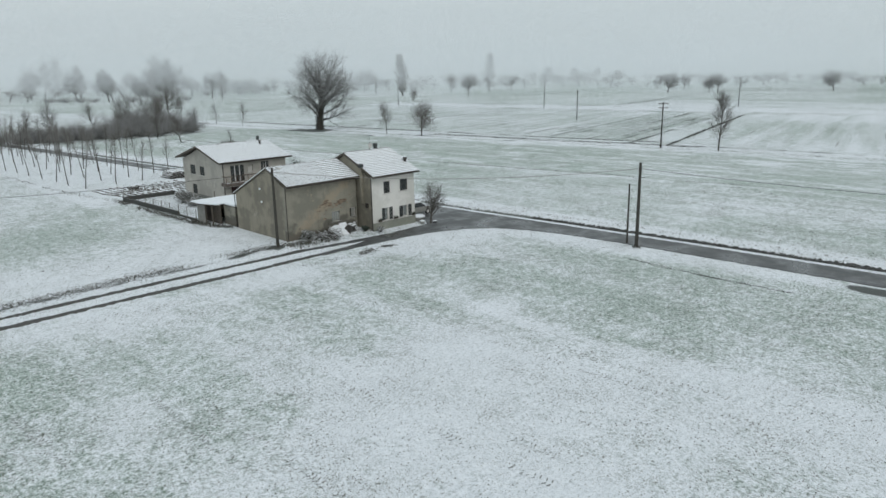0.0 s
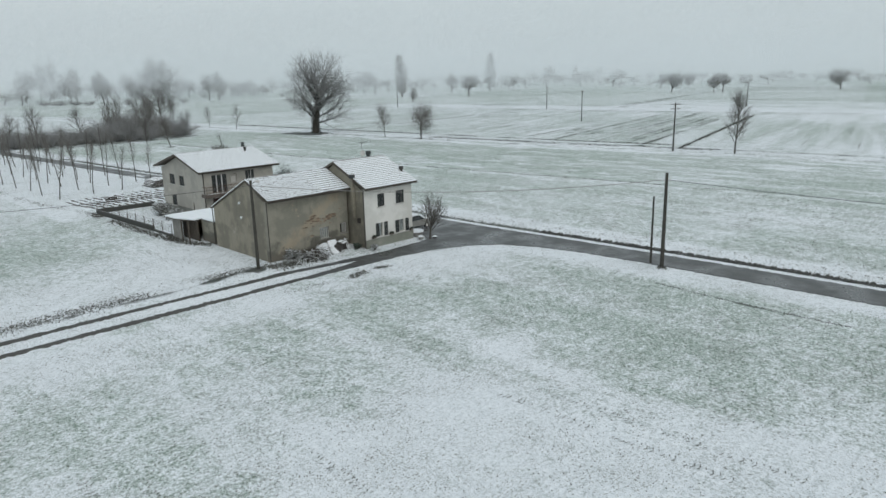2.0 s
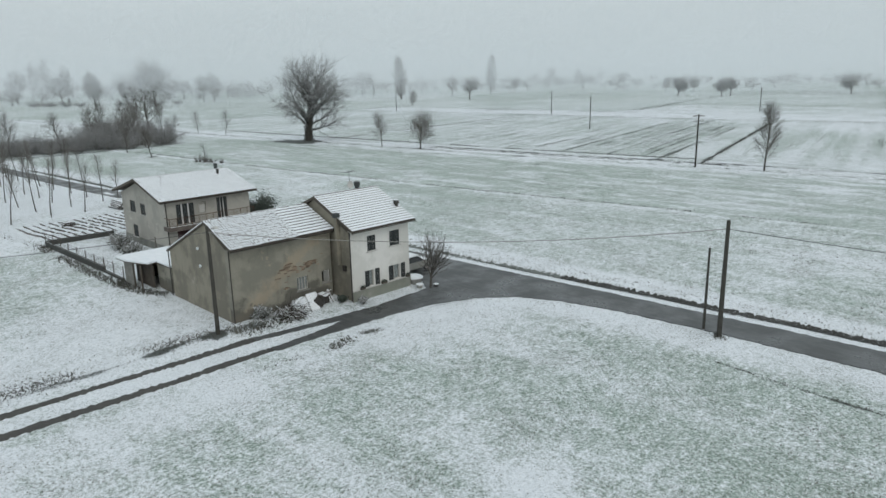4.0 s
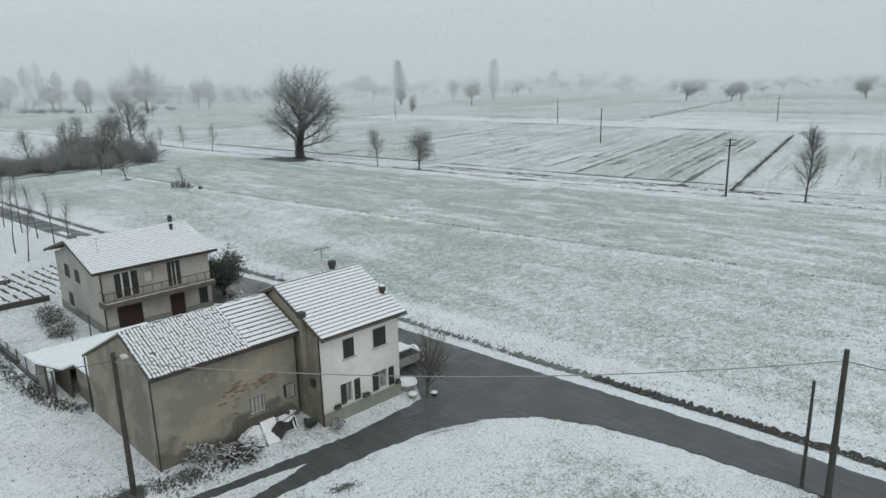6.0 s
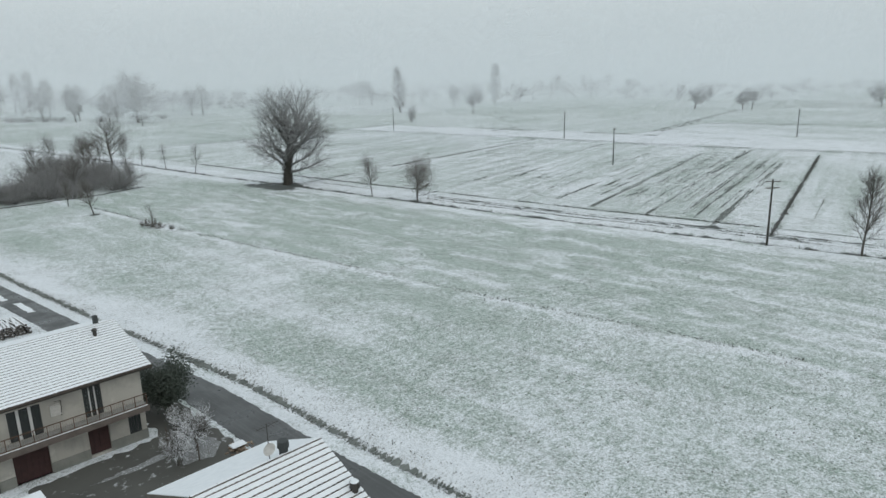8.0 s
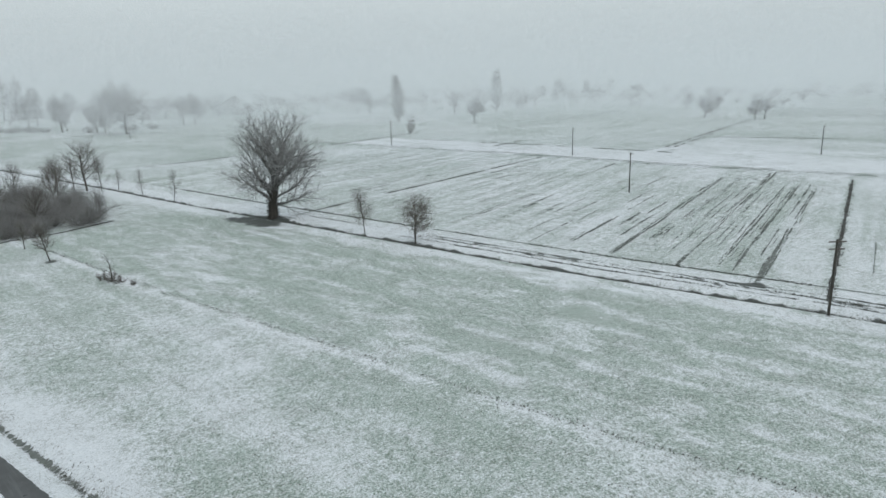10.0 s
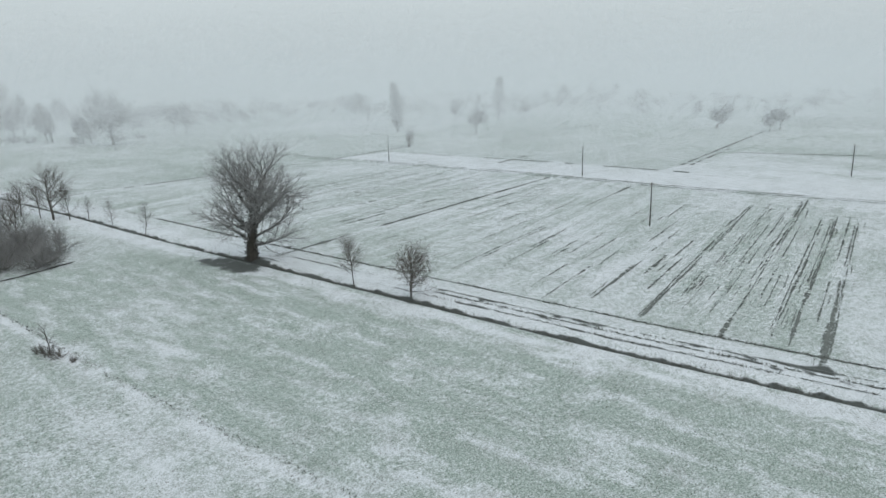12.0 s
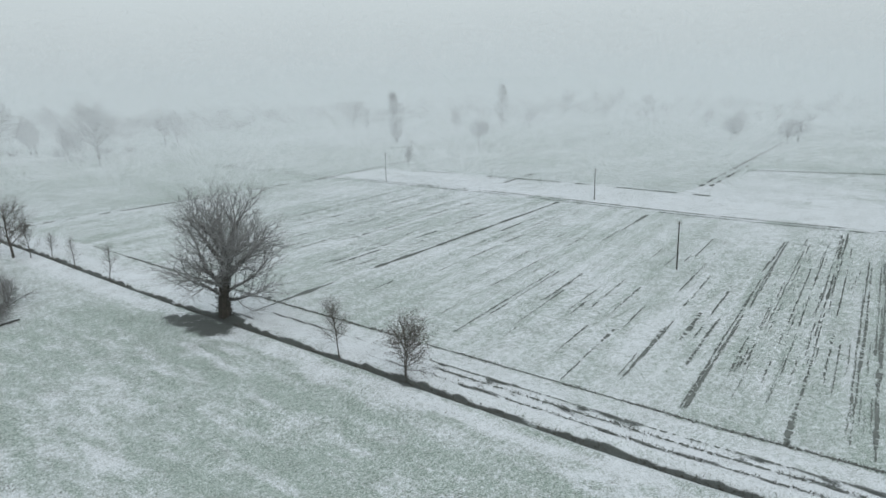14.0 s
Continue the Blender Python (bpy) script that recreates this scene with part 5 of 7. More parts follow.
def shutter_shape(x0, x1, y, z0, z1, out=-1):
    """A louvred leaf with its frame."""
    s = Shape()
    e = 0.06
    ya, yb = sorted((y, y + out * 0.045))
    for a, b, c, d in ((x0, x0 + e, z0, z1), (x1 - e, x1, z0, z1), (x0 + e, x1 - e, z0, z0 + e), (x0 + e, x1 - e, z1 - e, z1)):
        s.box(a, b, ya, yb, c, d)
    n = max(4, int((z1 - z0 - 2 * e) / 0.09))
    h = (z1 - z0 - 2 * e) / n
    for i in range(n):
        z = z0 + e + i * h
        s.box(x0 + e, x1 - e, ya + 0.012, yb - 0.008, z + 0.006, z + h - 0.012)
    return s


def sill_shape(x0, x1, y, z, out=-1, deep=0.12):
    s = Shape()
    ya, yb = sorted((y, y + out * deep))
    s.box(x0 - 0.1, x1 + 0.1, ya, yb, z - 0.07, z, 0, 0.01)
    return s


def window_into(parent, x0, x1, z0, z1, y, curtain=True, mullions=1, out=-1):
    """A glazed window set back in its opening."""
    win = thing("window", "", "")
    win.parent = parent
    s = Shape()
    e, yi = 0.055, y - out * 0.13
    ya, yb = yi - 0.03, yi + 0.03
    for a, b, c, d in ((x0, x0 + e, z0, z1), (x1 - e, x1, z0, z1), (x0 + e, x1 - e, z0, z0 + e), (x0 + e, x1 - e, z1 - e, z1)):
        s.box(a, b, ya, yb, c, d)
    for k in range(mullions):
        m = x0 + (x1 - x0) * (k + 1) / (mullions + 1)
        s.box(m - 0.03, m + 0.03, ya, yb, z0 + e, z1 - e)
    part("frame", s, FRAME, win)
    g = Shape()
    g.box(x0 + e, x1 - e, yi - 0.006, yi + 0.006, z0 + e, z1 - e)
    part("pane", g, GLASS, win).visible_shadow = False
    if curtain:
        c = Shape()
        n = 8
        for k in range(n):
            a, b = x0 + e + (x1 - x0 - 2 * e) * k / n, x0 + e + (x1 - x0 - 2 * e) * (k + 1) / n
            o = 0.05 + 0.02 * (k % 2)
            c.box(a, b, min(yi - out * o, yi - out * (o + 0.02)), max(yi - out * o, yi - out * (o + 0.02)), z0 + 0.05, z1 - 0.05)
        part("curtain", c, CURTAIN, win, "pale gathered curtain")
    return win


def downpipe(parent, x, y, z0, z1, r=0.05):
    s = Shape()
    s.tube((x, y, z0), (x, y, z1), r, r, 8)
    for z in np.arange(z0 + 0.6, z1, 1.5):
        s.tube((x, y, z), (x, y, z + 0.05), r * 1.35, r * 1.35, 8)
    return part("downpipe", s, METAL, parent)


def gutter(parent, x0, x1, y, z, out=-1):
    s = Shape()
    n = 5
    for i in range(n):
        a0, a1 = math.pi * i / n, math.pi * (i + 1) / n
        pa, pb = (y + 0.038 * math.cos(a0), z - 0.038 * math.sin(a0)), (y + 0.038 * math.cos(a1), z - 0.038 * math.sin(a1))
        s.solid([(x0, *pa), (x1, *pa), (x1, *pb), (x0, *pb)], [(0, 1, 2, 3)])
        s.solid([(x0, pa[0], pa[1] + 0.008), (x1, pa[0], pa[1] + 0.008), (x1, pb[0], pb[1] + 0.008), (x0, pb[0], pb[1] + 0.008)], [(3, 2, 1, 0)])
    return part("gutter", s, METAL, parent)


def chimney(parent, x, y, z0, z1, w, material, cap=True):
    s = Shape()
    s.box(x - w / 2, x + w / 2, y - w / 2, y + w / 2, z0, z1, 0, 0.015)
    st = part("chimney", s, material, parent)
    if cap:
        c = Shape()
        for dx in (-1, 1):
            for dy in (-1, 1):
                c.box(x + dx * w * 0.36 - 0.04, x + dx * w * 0.36 + 0.04, y + dy * w * 0.36 - 0.04, y + dy * w * 0.36 + 0.04, z1, z1 + 0.16)
        c.box(x - w * 0.62, x + w * 0.62, y - w * 0.62, y + w * 0.62, z1 + 0.16, z1 + 0.23, 0, 0.02)
        part("chimney_cap", c, TIMBER, st)
    return st


PAD = 0.2


def white_house():
    ob = thing("white_farmhouse", "two-storey white plastered farmhouse with a snowy tiled gable roof", "house", (0, 0, 0))
    x0, x1, y0, y1, eave, ridge, ry = 35.03, 40.95, 47.4, 55.75, 5.62, 7.86, 51.5
    openings = ((36.68, 37.5, 3.83, 5.03), (38.93, 39.95, 3.83, 5.03), (36.33, 37.2, 1.0, 2.3), (38.74, 39.9, 1.0, 2.2))
    part("front_wall", wall_y(x0, x1, y0, y0 + 0.35, PAD, eave, openings), WHITE_WALL, ob, "white plaster wall, dirty and flaking")
    part("rear_wall", wall_y(x0, x1, y1 - 0.35, y1, PAD, eave, ()), WHITE_WALL, ob)
    for xa, mat, lab in ((x0, GABLE_WALL, "drab unpainted plaster gable wall"), (x1 - 0.35, WHITE_WALL, "")):
        s = Shape()
        s.extrude([(y0 + 0.35, PAD), (y1 - 0.35, PAD), (y1 - 0.35, eave), (ry, ridge - 0.12), (y0 + 0.35, eave)], xa, xa + 0.35, "x")
        part("gable_wall", s, mat, ob, lab)
    # the drab gable runs past the white front as a thin skin
    s = Shape()
    s.box(x0 - 0.03, x0, y0 - 0.01, y0 + 0.5, PAD, eave)
    part("corner_render", s, GABLE_WALL, ob)
    s = Shape()
    s.box(x0 + 0.02, x1 + 0.03, y0 - 0.07, y0, PAD - 0.2, 0.92, 0, 0.03)
    part("plinth", s, PLINTH, ob, "damp mossy grey plinth")
    s = Shape()
    s.box(x0 + 0.02, x1 + 0.05, y0 - 0.1, y0 - 0.072, 0.9, 0.97)
    part("plinth_ledge", s, SILL, ob)
    # roof: boards, tiles in front, plain snow behind
    ya, yb = 46.72, 56.5
    s = Shape()
    slab((x0 - 0.17, ya, 5.72), (x1 + 0.2, ya, 5.72), (x1 + 0.2, ry, ridge), (x0 - 0.17, ry, ridge), 0.045, 0, s)
    slab((x0 - 0.17, ry, ridge), (x1 + 0.2, ry, ridge), (x1 + 0.2, yb, 5.72), (x0 - 0.17, yb, 5.72), 0.12, 0, s)
    roof = part("roof", s, TIMBER, ob, "gable roof of clay tiles half hidden by snow")
    plane = slope_frame((x0 - 0.17, ya, 5.73), (x1 + 0.2, ya, 5.73), (x0 - 0.17, ry, ridge + 0.01))
    tiles(roof, plane, tile_mesh("tile_flat", 0.262, 0.38, 0.046, 0.02, 0.008, -0.012, 0.078, 0.3, True), 0.262, 0.3, 300, None, 2, 0.3)
    s = Shape()
    slab((x0 - 0.15, ry + 0.05, ridge + 0.08), (x1 + 0.18, ry + 0.05, ridge + 0.08), (x1 + 0.18, yb - 0.03, 5.81), (x0 - 0.15, yb - 0.03, 5.81), 0.075, 0, s)
    part("snow_sheet", s, SNOW, roof, "even snow on the rear slope")
    s = Shape()
    for k in range(16):
        a = x0 - 0.17 + 6.29 * k / 16
        s.extrude([(ry - 0.12, ridge + 0.02), (ry - 0.06, ridge + 0.12), (ry + 0.06, ridge + 0.12), (ry + 0.12, ridge + 0.02)], a, a + 0.385, "x")
    part("ridge_cap", s, (CLAY_SNOW), roof)
    # bargeboard on the drab side
    s = Shape()
    for (pa, za), (pb, zb) in (((ya, 5.72), (ry, ridge)), ((yb, 5.72), (ry, ridge))):
        s.solid([(x0 - 0.22, pa, za + 0.06), (x0 - 0.17, pa, za + 0.06), (x0 - 0.17, pb, zb + 0.06), (x0 - 0.22, pb, zb + 0.06),
                 (x0 - 0.22, pa, za - 0.16), (x0 - 0.17, pa, za - 0.16), (x0 - 0.17, pb, zb - 0.16), (x0 - 0.22, pb, zb - 0.16)],
                [(0, 1, 2, 3), (7, 6, 5, 4), (0, 4, 5, 1), (1, 5, 6, 2), (2, 6, 7, 3), (3, 7, 4, 0)])
    part("bargeboard", s, TIMBER, roof)
    gutter(ob, x0 - 0.2, x1 + 0.22, ya - 0.06, 5.66)
    downpipe(ob, x0 - 0.08, y0 - 0.1, PAD, 5.6)
    # windows
    for k, (a, b, c, d) in enumerate(openings):
        part("window_sill", sill_shape(a, b, y0, c), SILL, ob)
        if k < 2:
            mid_ = (a + b) / 2
            part("shutter", shutter_shape(a, mid_ - 0.004, y0 + 0.08, c, d), SHUTTER, ob, "closed dark green louvred shutter")
            part("shutter", shutter_shape(mid_ + 0.004, b, y0 + 0.08, c, d), SHUTTER, ob, "closed dark green louvred shutter")
        else:
            window_into(ob, a, b, c, d, y0, True, 1)
    part("shutter", shutter_shape(36.36, 36.72, y0 + 0.02, 1.02, 2.28), SHUTTER, ob, "half-open dark louvred shutter")
    part("shutter", shutter_shape(37.34, 37.76, y0, 1.0, 2.3), SHUTTER, ob, "dark louvred shutter folded against the wall")
    part("shutter", shutter_shape(38.76, 39.2, y0 + 0.02, 1.02, 2.18), SHUTTER, ob, "half-open dark louvred shutter")
    part("shutter", shutter_shape(40.02, 40.44, y0, 1.0, 2.2), SHUTTER, ob, "dark louvred shutter folded against the wall")
    # chimneys
    s = Shape()
    s.tube((39.3, 51.7, 7.5), (39.3, 51.7, 8.2), 0.2, 0.2, 14)
    s.tube((39.3, 51.7, 8.2), (39.3, 51.7, 8.5), 0.27, 0.25, 14)
    part("chimney", s, SHUTTER, ob, "stout dark chimney pot")
    s = Shape()
    s.tube((40.8, 48.6, 6.3), (40.8, 48.6, 6.85), 0.15, 0.15, 12)
    s.tube((40.8, 48.6, 6.85), (40.8, 48.6, 7.12), 0.24, 0.21, 12)
    flue = part("flue", s, METAL, ob, "dark metal flue with a cowl")
    s = Shape()
    s.tube((40.8, 48.6, 7.12), (40.8, 48.6, 7.2), 0.2, 0.13, 12)
    part("snow_cap", s, SNOW, flue, "small cap of snow")
    s = Shape()
    s.box(34.72, 35.0, 48.55, 48.83, 2.9, 6.6, 0, 0.02)
    s.box(34.66, 35.05, 48.5, 48.9, 6.6, 6.95, 1, 0.03)
    part("chimney_shaft", s, (GABLE_WALL, SHUTTER), ob, "rendered chimney stack on the drab gable")
    s = Shape()
    s.box(34.86, 35.0, 47.9, 48.25, 2.5, 2.95, 0, 0.02)
    part("meter_box", s, METAL, ob, "small dark meter box")
    # aerial and dish
    s = Shape()
    s.tube((38.7, 51.9, 7.7), (38.7, 51.9, 9.5), 0.025, 0.02, 6)
    s.tube((38.2, 51.9, 9.35), (39.3, 51.9, 9.4), 0.014, 0.014, 5)
    for k in range(7):
        x = 38.25 + 0.17 * k
        s.tube((x, 51.65, 9.36), (x, 52.15, 9.36), 0.009, 0.009, 4)
    part("television_aerial", s, METAL, ob, "thin metal television aerial")
    s = Shape()
    for k in range(3):
        r0, r1 = 0.1 * k, 0.1 * (k + 1)
        for i in range(12):
            a, b = 2 * math.pi * i / 12, 2 * math.pi * (i + 1) / 12
            s.face([(38.62 + r * math.cos(t), 51.75 - 0.25 * (r * r) * 3 + 0.02, 8.35 + r * math.sin(t)) for r, t in ((r0, a), (r1, a), (r1, b), (r0, b))])
    part("satellite_dish", s, SILL, ob, "small grey satellite dish")
    return ob


CLAY_SNOW = snowy("clay_with_snow", (0.05, 0.042, 0.036), (0.12, 0.095, 0.08), 0.62, 7)
white_house()


def flower_boxes():
    for x, w in ((35.95, 0.42), (38.1, 0.5), (40.62, 0.36)):
        s = Shape()
        s.box(x - w / 2, x + w / 2, 47.14, 47.3, 0.97, 1.12, 0, 0.01)
        ob = whole("flower_box", s, TIMBER, "dark flower box with withered plants on the plinth ledge", "flower box", "flower boxes")
        rng = random.Random(int(x * 10))
        p = Shape()
        for _ in range(40):
            c = Vector((x + rng.uniform(-w / 2, w / 2), 47.22 + rng.uniform(-0.07, 0.07), 1.12))
            q = c + Vector((rng.gauss(0, 0.08), rng.gauss(0, 0.08), rng.uniform(0.08, 0.24)))
            p.face([c - Vector((0.03, 0, 0)), c + Vector((0.03, 0, 0)), q])
        part("plants", p, LEAF, ob)


flower_boxes()


def barn():
    ob = thing("old_barn", "old drab plastered barn with snowy clay roof beside the white house", "barn", (0, 0, 0))
    x0, x1, y0, y1, ry, ridge = 26.3, 34.8, 49.6, 59.1, 52.65, 7.12
    ef, er = 5.55, 4.0
    holes = ((31.6, 32.6, 1.35, 2.4), (33.86, 34.6, 1.5, 2.45))
    part("front_wall", wall_y(x0, x1, y0, y0 + 0.4, PAD - 0.2, ef, holes), BARN_WALL, ob, "stained ochre-grey plaster wall with exposed brick")
    s = Shape()
    s.extrude([(y0 + 0.4, PAD - 0.2), (y1, PAD - 0.2), (y1, er), (ry, ridge - 0.14), (y0 + 0.4, ef)], x0, x0 + 0.4, "x")
    part("gable_wall", s, GABLE_WALL, ob, "grey-brown plaster gable wall")
    part("rear_wall", wall_y(x0 + 0.4, x1, y1 - 0.4, y1, PAD - 0.2, er, ()), BARN_WALL, ob)
    ya, yb = 48.98, 59.5
    za, zb = 5.6, 3.95
    s = Shape()
    slab((x0 - 0.12, ya, za), (x1 + 0.05, ya, za), (x1 + 0.05, ry, ridge), (x0 - 0.12, ry, ridge), 0.12, 0, s)
    slab((x0 - 0.12, ry, ridge), (x1 + 0.05, ry, ridge), (x1 + 0.05, yb, zb), (x0 - 0.12, yb, zb), 0.12, 0, s)
    roof = part("roof", s, TIMBER, ob, "clay tile roof, old barrel tiles beside newer flat tiles")
    cut = 31.75
    plane = slope_frame((x0 - 0.12, ya, za + 0.01), (cut, ya, za + 0.01), (x0 - 0.12, ry, ridge + 0.01))
    tiles(roof, plane, tile_mesh("tile_barrel", 0.162, 0.36, 0.04, 0.024, 0.036, 0.008, 0.03, 0.28), 0.182, 0.28, 300, None, 3, 2.2)
    plane = slope_frame((cut, ya, za + 0.03), (x1 + 0.05, ya, za + 0.03), (cut, ry, ridge + 0.03))
    tiles(roof, plane, tile_mesh("tile_flat_barn", 0.262, 0.42, 0.055, 0.022, 0.008, -0.012, 0.1, 0.34, True), 0.262, 0.34, 200, None, 4, 0.5)
    s = Shape()
    slab((x0 - 0.1, ry + 0.1, ridge + 0.06), (x1, ry + 0.1, ridge + 0.06), (x1, yb - 0.03, zb + 0.1), (x0 - 0.1, yb - 0.03, zb + 0.1), 0.08, 0, s)
    part("snow_sheet", s, SNOW, roof, "snow on the long rear slope")
    s = Shape()
    for k in range(22):
        a = x0 - 0.12 + (x1 - x0 + 0.17) * k / 22
        o = 0.02 * ((k * 7) % 3)
        s.extrude([(ry - 0.13, ridge + 0.02), (ry - 0.06, ridge + 0.11 + o), (ry + 0.06, ridge + 0.11 + o), (ry + 0.13, ridge + 0.02)], a, a + 0.375, "x")
    part("ridge_cap", s, CLAY_SNOW, roof)
    downpipe(ob, x0 + 0.02, y0 - 0.07, 0.1, 5.5, 0.04)
    downpipe(ob, x0 - 0.08, 59.25, 0.1, 3.9, 0.045)
    gutter(ob, x0 - 0.1, x1, ya - 0.05, za - 0.06)
    # barred window and the shuttered one
    for k, (a, b, c, d) in enumerate(holes):
        part("window_sill", sill_shape(a, b, y0, c, -1, 0.08), CONCRETE, ob)
        window_into(ob, a, b, c, d, y0, k == 0, 3 if k == 0 else 1)
    s = Shape()
    s.box(34.03, 34.5, y0 + 0.02, y0 + 0.06, 1.55, 2.4)
    part("board", s, CONCRETE, ob, "pale board leaning in the window")
    # two white lamps on the gable
    for y, z in ((54.0, 5.0), (53.85, 3.7)):
        s = Shape()
        s.tube((x0, y, z), (x0 - 0.12, y, z - 0.02), 0.09, 0.12, 10)
        part("wall_lamp", s, SNOW, ob, "small round white wall lamp")
    # bricks laid bare where the plaster fell
    one = Shape()
    one.box(-0.12, 0.12, -0.03, 0.03, -0.028, 0.028)
    mesh = one.mesh("brick", BRICK)
    rng = random.Random(9)
    front = bpy.data.objects["front_wall.001"] if "front_wall.001" in bpy.data.objects else ob
    for j in range(34):
        z = 1.75 + 0.067 * j
        for i in range(16):
            x = 29.9 + 0.26 * i + (0.13 if j % 2 else 0)
            away = min(abs(x - 30.75) * 1.1 + max(0.0, z - 3.3), abs(z - 3.0 - 0.16 * (x - 31)) * 1.5)
            if lattice(x, z * 1.6, 0.75, 99) * 0.5 + 0.6 * lattice(x, z, 0.2, 98) < 0.52 + 0.5 * away:
                continue
            if x > 34.6 or (31.4 < x < 32.8 and z < 2.5):
                continue
            b = new("brick", mesh)
            b.parent = ob
            b.matrix_basis = pose(x, y0 - 0.005 - rng.uniform(0, 0.02), z, 0, rng.gauss(0, 1.5), 0)
    return ob


barn()


def lean_to():
    ob = thing("lean_to_shed", "low shed with a flat snow-covered roof against the barn", "shed", (0, 0, 0))
    x0, x1, y0, y1, z = 25.0, 32.4, 59.7, 66.0, 2.35
    s = Shape()
    s.box(26.5, x1, y0, y0 + 0.2, 0, z)
    s.box(x1 - 0.2, x1, y0 + 0.2, y1, 0, z)
    s.box(26.5, x1 - 0.2, y1 - 0.2, y1, 0, z)
    part("wall", s, BARN_WALL, ob, "drab plaster wall")
    s = Shape()
    s.box(26.45, 26.6, 59.9, 62.3, 0, z)
    part("end_wall", s, BARN_WALL, ob, "ochre plaster end wall")
    s = Shape()
    s.box(25.05, 25.2, 64.0, 65.8, 0, z)
    for k in range(8):
        s.box(25.02, 25.05, 64.02 + 0.22 * k, 64.12 + 0.22 * k, 0.05, z - 0.05)
    part("sheet_wall", s, CONCRETE, ob, "grey sheet-metal side panel")
    for x, y in ((25.1, 62.4), (25.1, 63.9)):
        s = Shape()
        s.box(x - 0.06, x + 0.06, y - 0.06, y + 0.06, 0, z)
        part("post", s, TIMBER, ob)
    s = Shape()
    s.box(26.0, 26.1, 62.3, 65.7, 0.1, z - 0.1)
    for k in range(12):
        s.box(25.97, 26.0, 62.35 + 0.28 * k, 62.57 + 0.28 * k, 0.1, z - 0.12)
    part("plank_door", s, TIMBER, ob, "dark plank door under the roof")
    s = Shape()
    pts = [(24.6, 66.2), (24.7, 64.3), (25.6, 61.9), (26.3, 62.2), (26.4, 59.55), (32.6, 59.55), (32.6, 66.2)]
    s.extrude(pts, z, z + 0.1, "z")
    roof = part("roof", s, TIMBER, ob)
    s = Shape()
    pts = [(24.55, 66.25), (24.65, 64.3), (25.55, 61.85), (26.3, 62.1), (26.36, 59.52), (32.65, 59.52), (32.65, 66.25)]
    s.extrude(pts, z + 0.104, z + 0.24, "z")
    part("snow_sheet", s, SNOW, roof, "thick smooth snow on the shed roof")
    return ob


lean_to()


WHITE_PAINT = plain("white_paint", (0.62, 0.63, 0.62), (0.78, 0.78, 0.77), 4, 0.5, 0, 0.1)
FASCIA = plain("stained_fascia", (0.085, 0.07, 0.062), (0.17, 0.142, 0.125), 1.5, 0.9, 0, 0.3)


